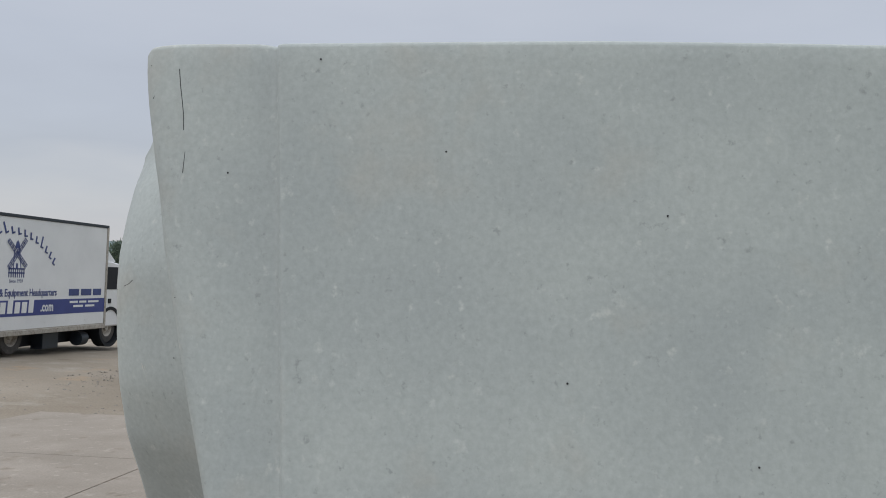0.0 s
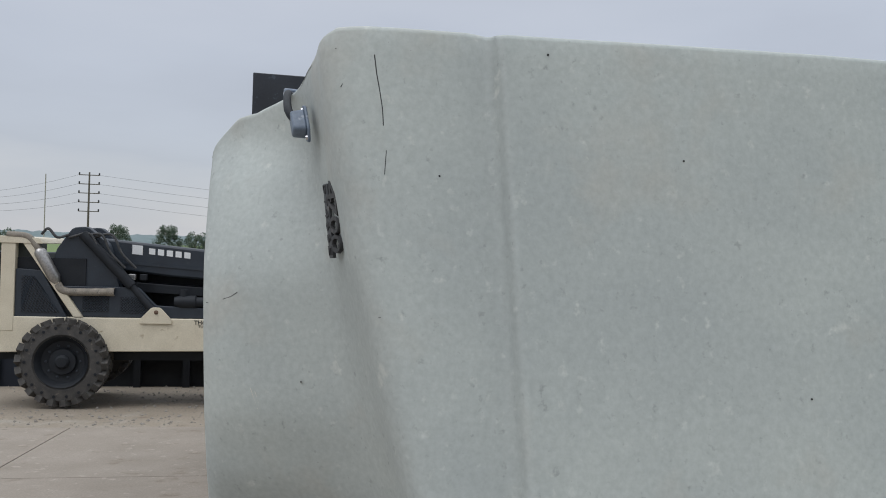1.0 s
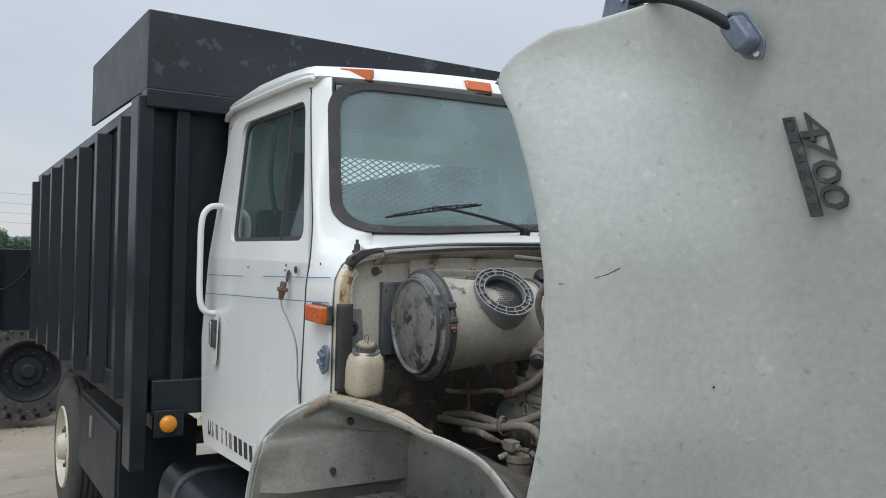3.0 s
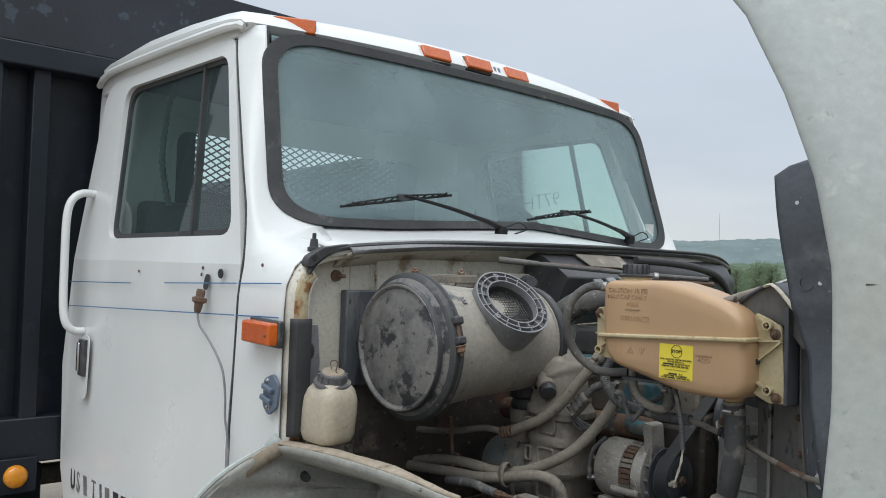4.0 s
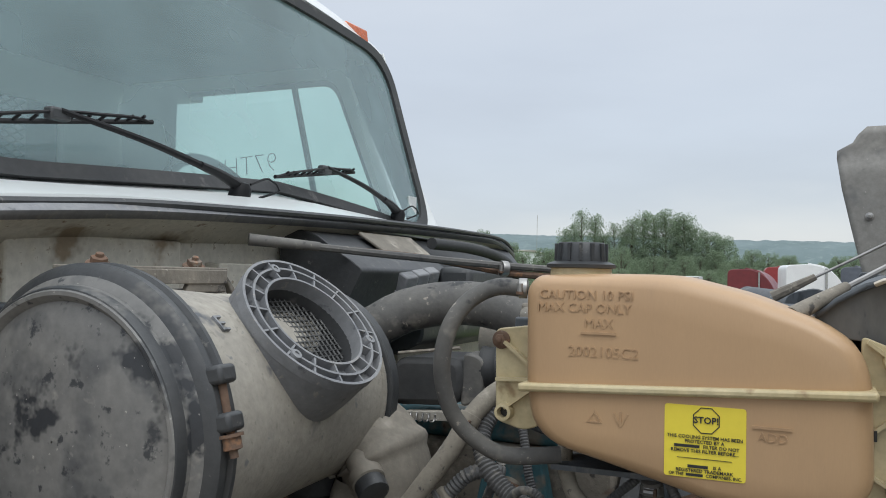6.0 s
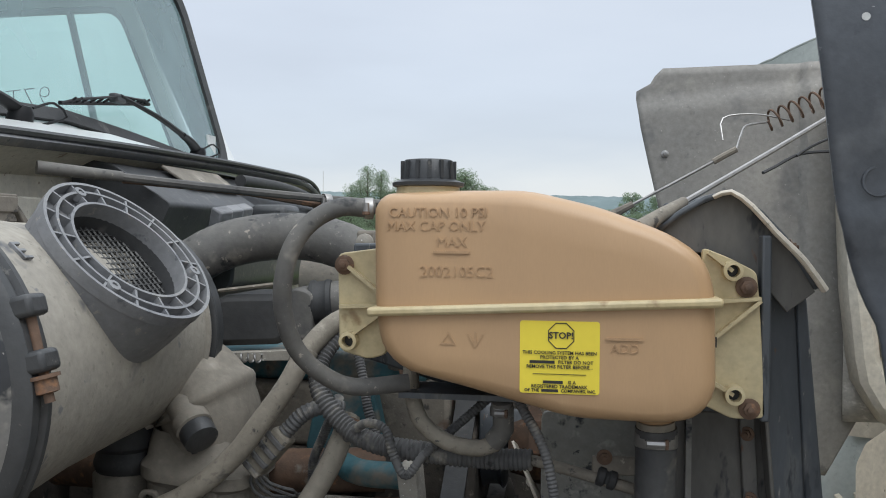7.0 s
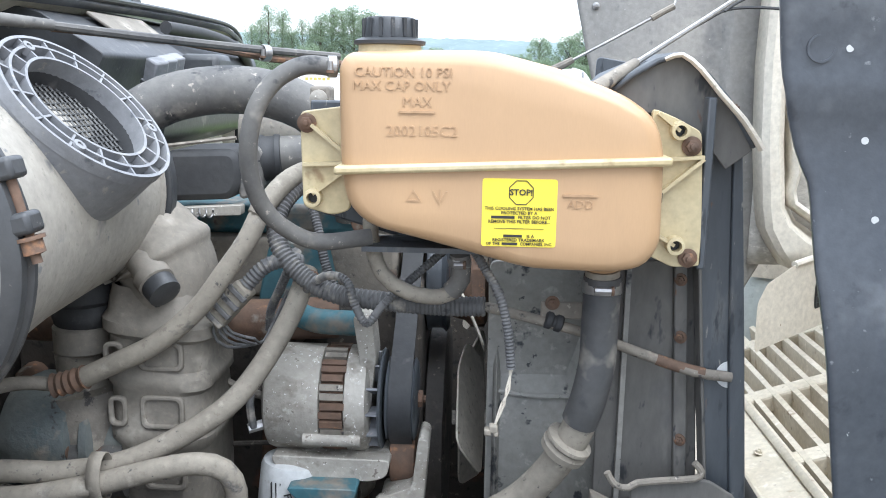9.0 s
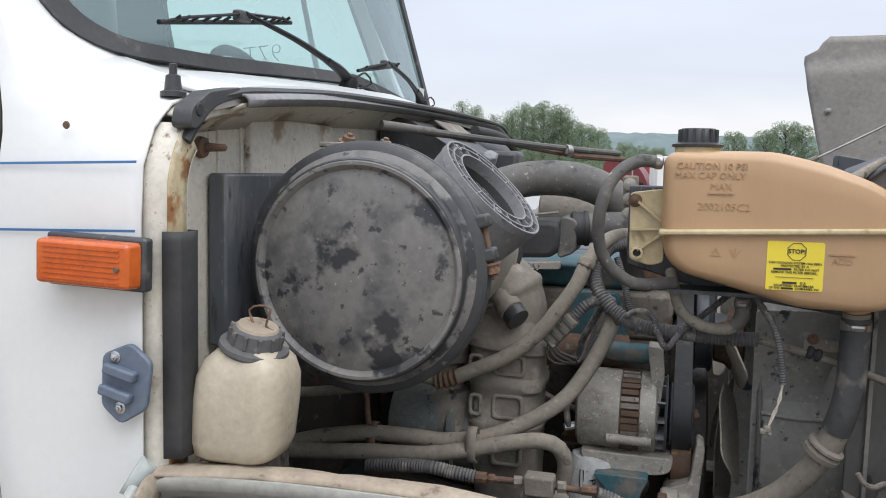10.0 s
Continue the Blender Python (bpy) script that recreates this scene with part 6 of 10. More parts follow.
h_i = hose("radiator_hose", [(0.857, -0.508, 1.425), (0.858, -0.505, 1.400), (0.858, -0.5, 1.358), (0.857, -0.5, 1.314), (0.849, -0.5, 1.269), (0.834, -0.49, 1.216), (0.807, -0.48, 1.167), (0.77, -0.47, 1.124), (0.721, -0.46, 1.091), (0.667, -0.45, 1.071), (0.619, -0.44, 1.060), (0.555, -0.43, 1.045), (0.481, -0.42, 1.005)], 0.0192, HOSE, "fat lower radiator hose, black at the top and dusty below", seg=20)
part("dark_sleeve", tube([(0.8575, -0.507, 1.418), (0.858, -0.505, 1.400), (0.858, -0.5, 1.358), (0.8572, -0.5, 1.314), (0.849, -0.5, 1.269), (0.8415, -0.495, 1.242)], 0.0208, 20), HOSESLEEVE, h_i, "black hose length, dust creeping up it")
clamp_band((0.8578, -0.505, 1.405), (0, 0.05, 1), 0.0197, h_i, 0.014)
part("rubber_ring", lathe((0.828, -0.488, 1.208), (0.45, -0.2, 0.87), ((-0.012, 0.022), (-0.010, 0.0275), (-0.002, 0.0285), (0.002, 0.0235), (0.006, 0.0285), (0.010, 0.028), (0.012, 0.022)), 24), HOSE, h_i)
part("hose_bracket", bm_box((0.588, -0.466, 1.028), (0.604, -0.415, 1.086)), RUST, h_i, bevel=0.003)
bolt((0.596, -0.468, 1.078), (0, -1, 0), 0.007, h_i)
h_j = hose("brake_line", [(0.13, -0.58, 1.135), (0.233, -0.6, 1.150), (0.279, -0.6, 1.146), (0.314, -0.6, 1.143)], 0.0115, LOOM, "corrugated brake line with rusty fittings", step=0.0027, ribs=0.0015)
part("line_pipe", tube([(0.31, -0.6, 1.143), (0.40, -0.6, 1.144), (0.50, -0.592, 1.138)], 0.005, 10), RUST, h_j)
for x0, x1, r in ((0.315, 0.332, 0.009), (0.335, 0.345, 0.0075), (0.375, 0.388, 0.0095), (0.442, 0.455, 0.0095), (0.478, 0.500, 0.0085)):
    part("fitting", rod((x0, -0.6, 1.1435), (x1, -0.598, 1.1435), r, 8), RUST if r < 0.0095 else CASTDUST, h_j)
part("fitting_block", bm_box((0.392, -0.617, 1.128), (0.438, -0.585, 1.160)), CASTDUST, h_j, bevel=0.004)
part("line_tail", tube([(0.500, -0.592, 1.138), (0.53, -0.585, 1.126), (0.56, -0.578, 1.105), (0.585, -0.57, 1.075)], 0.0105, 14, 0.0027, ribs=0.0015), LOOM, h_j)
sep = part("fuel_separator", lathe((0.420, -0.575, 1.118), (0, 0, -1), ((0, 0.030), (0.003, 0.039), (0.02, 0.040), (0.022, 0.036), (0.10, 0.036), (0.11, 0.03)), 28), DUCT, truck, "dusty fuel filter head")
part("spigot", rod((0.408, -0.60, 1.121), (0.392, -0.628, 1.105), 0.0095, 12), CASTDUST, sep)

# intake plumbing
h_k = hose("intake_pipe", [(0.10, -0.10, 1.54), (0.17, -0.20, 1.545), (0.225, -0.25, 1.562), (0.276, -0.232, 1.592), (0.345, -0.21, 1.606), (0.42, -0.20, 1.600), (0.485, -0.19, 1.568), (0.52, -0.17, 1.50), (0.53, -0.15, 1.42)], 0.034, HOSEDARK, "fat black intake pipe", seg=24, step=0.02)
ab = part("resonator_box", slab(rounded([(0.268, 1.452), (0.380, 1.458), (0.392, 1.49), (0.386, 1.528), (0.278, 1.524)], 0.022, 5), lambda u, v, w: (u, -0.275 + w, v), 0.13), RUBBER, truck, "dusty black rubber resonator box", bevel=0.022)
part("box_sleeve", slab(rounded([(0.384, 1.455), (0.418, 1.468), (0.420, 1.530), (0.388, 1.538)], 0.012, 4), lambda u, v, w: (u, -0.268 + w, v), 0.11), HOSEDARK, ab, bevel=0.01)
part("box_strap", tube([(0.285, -0.272, 1.530), (0.33, -0.274, 1.536), (0.385, -0.272, 1.543)], 0.0030, 6), CASTDUST, ab)
part("box_mount", slab(rounded([(0.300, 1.434), (0.392, 1.438), (0.392, 1.452), (0.300, 1.446)], 0.003, 3), lambda u, v, w: (u, -0.285 + w, v), 0.02), ALU, ab, bevel=0.002)
part("mount_spring", tube([(0.315 + 0.0016 * k, -0.292 + 0.006 * math.cos(k * 1.05), 1.441 + 0.006 * math.sin(k * 1.05)) for k in range(26)], 0.0013, 5, 0.004), STEEL, ab)
cp = part("charge_pipe", tube([(0.412, -0.235, 1.512), (0.46, -0.228, 1.516), (0.52, -0.218, 1.516), (0.58, -0.20, 1.505), (0.63, -0.17, 1.48), (0.66, -0.13, 1.44)], 0.029, 24), HOSEDARK, truck, "fat dusty charge pipe")
part("pipe_coupling", lathe((0.405, -0.236, 1.511), (0.98, 0.16, 0.06), ((0, 0.026), (0.003, 0.033), (0.008, 0.034), (0.012, 0.0315), (0.022, 0.0315), (0.026, 0.034), (0.032, 0.033), (0.034, 0.029)), 28), RUBBER, cp, "black rubber coupling")
part("far_tank", lathe((0.30, 0.05, 1.53), (1, 0.05, 0), ((0, 0.03), (0.004, 0.045), (0.2, 0.045), (0.204, 0.03)), 24), DUCT, truck, "dusty tan cylinder on the engine")
rows_d = []
for z, x0, x1, y0, y1 in ((1.368, 0.262, 0.374, -0.438, -0.312), (1.352, 0.259, 0.377, -0.444, -0.306), (1.334, 0.257, 0.381, -0.447, -0.30), (1.326, 0.252, 0.391, -0.453, -0.30), (1.312, 0.252, 0.391, -0.453, -0.30), (1.305, 0.257, 0.382, -0.447, -0.30), (1.268, 0.257, 0.381, -0.446, -0.29), (1.260, 0.253, 0.387, -0.451, -0.29), (1.246, 0.253, 0.387, -0.451, -0.29), (1.238, 0.257, 0.381, -0.446, -0.29),
                          (1.19, 0.257, 0.381, -0.446, -0.28), (1.182, 0.253, 0.387, -0.450, -0.28), (1.170, 0.253, 0.386, -0.450, -0.28), (1.162, 0.257, 0.380, -0.446, -0.28), (1.10, 0.26, 0.380, -0.44, -0.28), (1.02, 0.27, 0.378, -0.43, -0.28)):
    rows_d.append([(x, y, z - 0.10 * (x - 0.32)) for x, y in rounded([(x0, y0), (x1, y0), (x1, y1), (x0, y1)], 0.045, 6)])
duct = part("intake_duct", grid(rows_d, closed=True), DUCT, truck, "tall ribbed intake duct under tan dust")
rows_e = []
for ang in list(range(150, -1, -3)) + [-1, -2]:
    t = radians(max(ang, 0))
    drop_ = 0.012 * min(ang, 0)
    swell = {84: 1.05, 81: 1.10, 78: 1.10, 75: 1.05, 36: 1.05, 33: 1.10, 30: 1.10, 27: 1.05}.get(ang, 1.0)
    cx, cz = 0.262 + 0.062 * math.cos(t), 1.368 + drop_ + 0.062 * math.sin(t)
    rows_e.append([(cx + 0.060 * swell * math.cos(v) * math.cos(t), -0.375 + 0.070 * swell * math.sin(v), cz + 0.060 * swell * math.cos(v) * math.sin(t)) for v in (2 * math.pi * q / 40 for q in range(40))])
part("duct_elbow", grid(rows_e, closed=True), DUCT, duct, "ringed rubber elbow under tan dust", angle=60)
part("elbow_clamp", lathe((0.262, -0.375, 1.424), (1, 0, 0.2), ((-0.004, 0.058), (-0.004, 0.0605), (0.006, 0.0605), (0.006, 0.058)), 36, caps=False), STEEL, duct, solid=0.001)
for z0, z1, xa, xb in ((1.268, 1.306, 0.305, 0.362), (1.192, 1.236, 0.305, 0.360), (1.270, 1.304, 0.262, 0.288), (1.194, 1.234, 0.264, 0.288), (1.11, 1.158, 0.305, 0.36)):
    oo = rounded([(xa, z0), (xb, z0), (xb, z1), (xa, z1)], 0.01, 3)
    ii = rounded([(xa + 0.006, z0 + 0.006), (xb - 0.006, z0 + 0.006), (xb - 0.006, z1 - 0.006), (xa + 0.006, z1 - 0.006)], 0.008, 3)
    part("duct_rib", pane_frame(oo, ii, lambda u, v, w: (u, -0.4495 + w, v), 0.008), DUCT, duct, bevel=0.002)
ga = Vector((0.60, -0.42, -0.50)).normalized()
g0 = Vector((0.296, -0.425, 1.416))
sn = part("pressure_sensor", lathe(g0, ga, ((-0.012, 0.0045), (0.004, 0.0045), (0.004, 0.008), (0.010, 0.008), (0.010, 0.0165), (0.014, 0.018), (0.044, 0.0185), (0.046, 0.0225), (0.060, 0.0225), (0.062, 0.019)), 28), DUCT, truck, "tan restriction gauge on a stub")
part("gauge_foot", lathe(g0, ga, ((0.060, 0.0195), (0.066, 0.021), (0.080, 0.020), (0.082, 0.012)), 24), BLACKPLASTIC, sn)
part("gauge_key", bm_box((-0.004, -0.026, 0.064), (0.004, 0.0, 0.078), m=Matrix.Translation(g0) @ ga.to_track_quat("Z", "Y").to_matrix().to_4x4()), BLACKPLASTIC, sn, bevel=0.002)
cc = Matrix.Translation((0.418, -0.424, 1.352)) @ Euler((radians(-10), radians(-48), 0)).to_matrix().to_4x4()
cn = part("harness_connector", bm_box((-0.034, -0.012, -0.013), (0.030, 0.012, 0.013), m=cc), HOSE, truck, "dusty grey harness plug", bevel=0.004)
for k in range(4):
    part("latch_rib", bm_box((-0.03 + k * 0.015, -0.016, -0.014), (-0.024 + k * 0.015, -0.008, 0.014), m=cc), LOOM, cn, bevel=0.001)
part("harness_tail", tube([(0.437, -0.425, 1.375), (0.46, -0.42, 1.398), (0.485, -0.41, 1.405), (0.50, -0.40, 1.40)], 0.010, 14, 0.0026, ribs=0.0014), LOOM, cn)
for k in range(4):
    part("wire", tube([(0.400, -0.424, 1.335), (0.392 + 0.008 * k, -0.42, 1.312), (0.405 + 0.012 * k, -0.41, 1.290 + 0.004 * k), (0.445, -0.38, 1.29), (0.47, -0.35, 1.32 + 0.01 * k)], 0.002, 6), LOOM, cn)


def alternator():
    c = Vector((0.443, -0.335, 1.200))
    x = Vector((1, 0, 0))
    alt = part("alternator", lathe(c, x, ((0, 0.030), (0.0, 0.060), (0.004, 0.068), (0.012, 0.071), (0.075, 0.071), (0.077, 0.066)), 40), ALU, truck, "corroded bare alternator with a rusty core")
    part("drive_end", lathe(c + x * 0.107, x, ((0, 0.066), (0.002, 0.071), (0.020, 0.071), (0.028, 0.069), (0.032, 0.058), (0.034, 0.03)), 40), ALU, alt)
    for k in range(36):
        t = 2 * math.pi * k / 36
        m = Matrix.Translation(c + x * 0.076) @ Matrix.Rotation(t, 4, "X")
        part("stator_bar", bm_box((0.001 * (k % 3), -0.0045, 0.060), (0.0335 - 0.0012 * (k * 7 % 4), 0.0038 + 0.0004 * (k % 3), 0.0705 + 0.0009 * (k * 5 % 3)), m=m), (RUST, CASTDUST, RUST, CASTDUST, RUST)[k * 3 % 5], alt, smooth=False)
    part("stator_core", lathe(c + x * 0.076, x, ((0, 0.064), (0.032, 0.064)), 36, caps=False), RUST, alt)
    for ang in (-100, -150, -55):
        t = radians(ang)
        q = Vector((0, math.cos(t) * 0.072, math.sin(t) * 0.072))
        part("through_bolt_lug", lathe(c + q + x * 0.055, x, ((0, 0.009), (0.075, 0.009)), 10), ALU, alt)
    part("fan", lathe(c + x * 0.150, x, ((0, 0.02), (0.001, 0.066), (0.003, 0.068), (0.005, 0.066), (0.006, 0.02)), 40), RAIL, alt, "slotted cooling fan")
    for k in range(12):
        m = Matrix.Translation(c + x * 0.134) @ Matrix.Rotation(2 * math.pi * k / 12, 4, "X")
        part("fan_vane", bm_box((0, -0.0015, 0.035), (0.017, 0.0015, 0.065), m=m), FILTNECK, alt, smooth=False)
    part("pulley", lathe(c + x * 0.158, x, ((0, 0.05), (0.002, 0.056), (0.006, 0.052), (0.034, 0.052), (0.038, 0.056), (0.041, 0.05), (0.042, 0.02)), 40), RAIL, alt)
    part("shaft_nut", lathe(c + x * 0.198, x, ((0, 0.012), (0.008, 0.011), (0.009, 0.005), (0.012, 0.005)), 6), RUST, alt)
    # mounts, above and below
    part("adjusting_arm", tube([(0.455, -0.27, 1.302), (0.50, -0.315, 1.300), (0.565, -0.33, 1.302)], 0.017, 14), TEAL, alt, "teal adjusting arm")
    part("arm_end", slab(rounded([(0.560, 1.325), (0.585, 1.322), (0.590, 1.27), (0.583, 1.20), (0.573, 1.20), (0.568, 1.27)], 0.006, 3), lambda u, v, w: (u, -0.375 + w, v), 0.05), ALU, alt, bevel=0.003)
    part("mount_foot", slab(rounded([(0.452, 1.138), (0.612, 1.136), (0.606, 1.112), (0.585, 1.105), (0.48, 1.108), (0.462, 1.118)], 0.008, 3), lambda u, v, w: (u, -0.395 + w, v), 0.10), ALU, alt, bevel=0.004)
    part("pivot_bracket", slab(rounded([(0.478, 1.110), (0.575, 1.110), (0.560, 1.082), (0.556, 0.98), (0.505, 0.98), (0.512, 1.075)], 0.01, 3), lambda u, v, w: (u, -0.428 + w, v), 0.10), TEAL, truck, "teal alternator bracket", bevel=0.006)
    part("terminal_stud", rod((0.446, -0.385, 1.178), (0.425, -0.395, 1.174), 0.007, 8), STEEL, alt)
    part("terminal_lead", tube([(0.432, -0.395, 1.176), (0.428, -0.395, 1.21), (0.434, -0.385, 1.245), (0.45, -0.36, 1.27)], 0.0055, 8), LOOM, alt)
    return alt


alternator()
# belts and pulleys
def belt(x0, x1, wheels, th=0.006, name="drive_belt"):
    """A flat belt round circles (y, z, r), taken in order round the outside."""
    pts = []
    n = len(wheels)
    for k in range(n):
        (y0, z0, r0), (y1, z1, r1) = wheels[k], wheels[(k + 1) % n]
        d = Vector((y1 - y0, z1 - z0))
        a_ = math.atan2(d.y, d.x) + math.acos(max(-1, min(1, (r0 - r1) / d.length)))
        pts.append(((y0 + r0 * math.cos(a_), z0 + r0 * math.sin(a_)), (y1 + r1 * math.cos(a_), z1 + r1 * math.sin(a_)), a_))
    line = []
    for k in range(n):
        a0, a1 = pts[k - 1][2], pts[k][2]
        y0, z0, r0 = wheels[k]
        while a1 > a0:
            a1 -= 2 * math.pi
        for j in range(9):
            a_ = a0 + (a1 - a0) * j / 8
            line.append((y0, z0, r0, a_))
    rows = []
    for x, dr in ((x0, 0), (x0, th), (x1, th), (x1, 0)):
        rows.append([(x, y + (r + dr) * math.cos(a_), z + (r + dr) * math.sin(a_)) for y, z, r, a_ in line])
    rows.append(rows[0])
    return part(name, grid(rows, closed=True), RUBBER, truck, "wide black drive belt")


belt(0.607, 0.637, ((-0.335, 1.20, 0.050), (-0.12, 1.32, 0.075), (-0.05, 0.95, 0.09)))
part("idler_pulley", lathe((0.606, -0.335, 1.118), (1, 0, 0), ((0, 0.03), (0.002, 0.036), (0.034, 0.036), (0.036, 0.03)), 28), RUST, truck, "rusty idler pulley")
tn = part("belt_tensioner", slab(rounded([(0.592, 1.03), (0.652, 1.03), (0.662, 1.165), (0.648, 1.170), (0.640, 1.100), (0.597, 1.082)], 0.008, 3), lambda u, v, w: (u, -0.395 + w, v), 0.06), ALU, truck, "bare alloy belt tensioner", bevel=0.004)
part("tensioner_drum", lathe((0.592, -0.395, 1.052), (1, 0, 0), ((0, 0.03), (0.004, 0.034), (0.028, 0.034), (0.032, 0.028), (0.05, 0.026), (0.052, 0.012), (0.062, 0.011)), 24), ALU, tn)
for k in range(10):
    m = Matrix.Translation((0.635, -0.395, 1.052)) @ Matrix.Rotation(2 * math.pi * k / 10, 4, "X")
    part("tensioner_rib", bm_box((0, -0.002, 0.012), (0.012, 0.002, 0.027), m=m), ALU, tn, smooth=False)
part("crank_pulley", lathe((0.640, -0.05, 1.05), (1, 0, 0), ((0, 0.16), (0.004, 0.17), (0.03, 0.17), (0.034, 0.16), (0.036, 0.05)), 48), GRIME, truck)
fp = part("fan_pulley", lathe((0.640, -0.12, 1.32), (1, 0, 0), ((0, 0.075), (0.003, 0.085), (0.01, 0.08), (0.025, 0.08), (0.032, 0.086), (0.036, 0.08), (0.038, 0.03), (0.07, 0.03), (0.072, 0.02)), 40), RAIL, truck, "dark fan pulley")
part("fan_hub", lathe((0.680, -0.12, 1.30), (1, 0, 0), ((0, 0.045), (0.02, 0.05), (0.03, 0.06), (0.05, 0.06), (0.055, 0.05)), 8), RUST, truck, "rusty fan hub")
for k in range(7):
    t = 2 * math.pi * k / 7 + 0.35
    m = Matrix.Translation((0.715, -0.06, 1.22)) @ Matrix.Rotation(t, 4, "X") @ Matrix.Rotation(radians(24), 4, "Z")
    part("fan_blade", slab(rounded([(-0.03, 0.05), (0.03, 0.05), (0.055, 0.12), (0.05, 0.255), (-0.035, 0.26), (-0.045, 0.12)], 0.02, 4), lambda u, v, w: m @ Vector((w - 0.6 * u * u, u, v)), 0.003), HOOD_IN, truck, "pale plastic fan blade")
# fan shroud, radiator and its side rails
def shroud():
    rows = []
    cy, cz, r = 0.0, 1.13, 0.36
    for x, rr in ((0.745, r + 0.004), (0.748, r + 0.012), (0.752, r), (0.84, r), (0.85, r + 0.01), (0.90, r + 0.07)):
        rows.append([(x, cy + rr * math.cos(t), cz + rr * math.sin(t)) for t in (2 * math.pi * k / 72 for k in range(72))])
    sh = part("fan_shroud", grid(rows, closed=True), SHROUD, truck, "grey fan shroud with black blotches", solid=0.004)
    part("shroud_wall", pane_frame([(-0.44, 0.72), (0.44, 0.72), (0.44, 1.56), (-0.44, 1.56)] , [(-0.30, 0.88), (0.30, 0.88), (0.30, 1.38), (-0.30, 1.38)], lambda u, v, w: (0.895 + w, u, v), 0.006), SHROUD, sh)
    part("shroud_panel", slab(rounded([(0.735, 0.74), (0.895, 0.74), (0.90, 1.40), (0.735, 1.395)], 0.01, 3), lambda u, v, w: (u, -0.345 - 0.04 * (1.2 - v) + w, v), 0.004), SHROUD, sh, "grey shroud side with black blotches", bevel=0.002)
    part("shroud_seam", tube([(0.745, -0.352, 1.222), (0.80, -0.356, 1.217), (0.87, -0.356, 1.219)], 0.0035, 8), SHROUD, sh)
    rad = part("radiator", bm_box((0.905, -0.42, 0.74), (0.965, 0.42, 1.55)), RAIL, truck, "dark radiator core", bevel=0.004)
    part("radiator_side", slab([(0.872, 0.74), (1.015, 0.74), (0.999, 1.10), (0.978, 1.42), (0.868, 1.42)], lambda u, v, w: (u, -0.43 + w, v), 0.008), SHEETDUST, rad, "dust-filmed side sheet of the radiator", bevel=0.002)
    part("side_fold", slab([(0.950, 1.42), (0.966, 1.42), (0.985, 1.10), (0.994, 0.80), (0.980, 0.80), (0.969, 1.10)], lambda u, v, w: (u, -0.440 + w, v), 0.012), SHEETDUST, rad, bevel=0.002)
    for z in (1.40, 1.33, 1.20, 1.13):
        bolt((0.958 + 0.06 * (1.40 - z), -0.441, z), (-0.5, -1, 0), 0.0055, rad)
    # leaning side rail; a pale disc stands for daylight through its pipe hole
    outer = [(0.962, 1.612), (0.985, 1.612), (0.985, 1.552), (1.008, 1.548), (1.030, 1.307), (1.0525, 1.043), (1.075, 0.70), (1.03, 0.70), (1.008, 1.043), (0.986, 1.267), (0.972, 1.42), (0.970, 1.55)]
    rail = part("radiator_rail", slab(outer, lambda u, v, w: (u, -0.466 + w, v), 0.006), RAIL, truck, "scuffed dark side rail of the radiator", bevel=0.002)
    part("rail_flange", slab([(0.998, 1.548), (1.0085, 1.548), (1.0305, 1.307), (1.053, 1.043), (1.0755, 0.70), (1.057, 0.70), (1.034, 1.043), (1.012, 1.307)], lambda u, v, w: (u, -0.473 + w, v), 0.009), RAIL, rail, bevel=0.002)
    part("rail_fold", slab([(0.9995, 1.548), (1.0085, 1.548), (1.0305, 1.307), (1.053, 1.043), (1.0755, 0.70), (1.066, 0.70), (1.044, 1.043), (1.0215, 1.307)], lambda u, v, w: (u, -0.464 + w, v), 0.06), RAIL, rail, bevel=0.002)
    part("rail_edge", slab([(0.968, 1.56), (0.972, 1.56), (0.974, 1.42), (0.988, 1.267), (1.010, 1.043), (1.006, 1.043), (0.984, 1.267), (0.970, 1.42)], lambda u, v, w: (u, -0.470 + w, v), 0.03), SHEETDUST, rail, bevel=0.0015)
    part("pipe_hole", lathe((1.016, -0.4665, 1.294), (0, -1, 0), ((0, 0.0165), (0.001, 0.016)), 24), PAPER, rail, "pale disc for daylight through the hole")
    bolt((0.988, -0.472, 1.562), (0, -1, 0), 0.0075, rail)
    bolt((0.992, -0.47, 1.60), (1, 0, 0), 0.006, rail)
    # pipe clip bracket
    clip = part("pipe_clip", bm_box((0.795, -0.456, 1.352), (0.862, -0.448, 1.372)), CASTDUST, truck, bevel=0.002)
    part("clip_loop", lathe((0.800, -0.456, 1.352), (0.95, 0, -0.3), ((0, 0.008), (0.002, 0.0105), (0.008, 0.0105), (0.010, 0.008), (0.012, 0.008), (0.014, 0.0105), (0.020, 0.0105), (0.022, 0.008)), 16), RUBBER, clip)
    bolt((0.808, -0.458, 1.372), (0, -1, 0), 0.006, clip)
    # bolted plate at the foot
    pl = part("foot_plate", slab(rounded([(0.905, 1.165), (0.995, 1.172), (1.03, 1.15), (1.045, 0.93), (0.91, 0.93)], 0.008, 3), lambda u, v, w: (u, -0.49 + w, v), 0.006), SHEETDUST, truck, "dusty steel foot plate with a slotted bolt", bevel=0.002)
    part("plate_fold", slab([(0.862, 1.14), (0.893, 1.125), (0.895, 0.93), (0.878, 0.93), (0.88, 1.10), (0.862, 1.12)], lambda u, v, w: (u, -0.505 + w, v), 0.05), CASTDUST, pl, bevel=0.002)
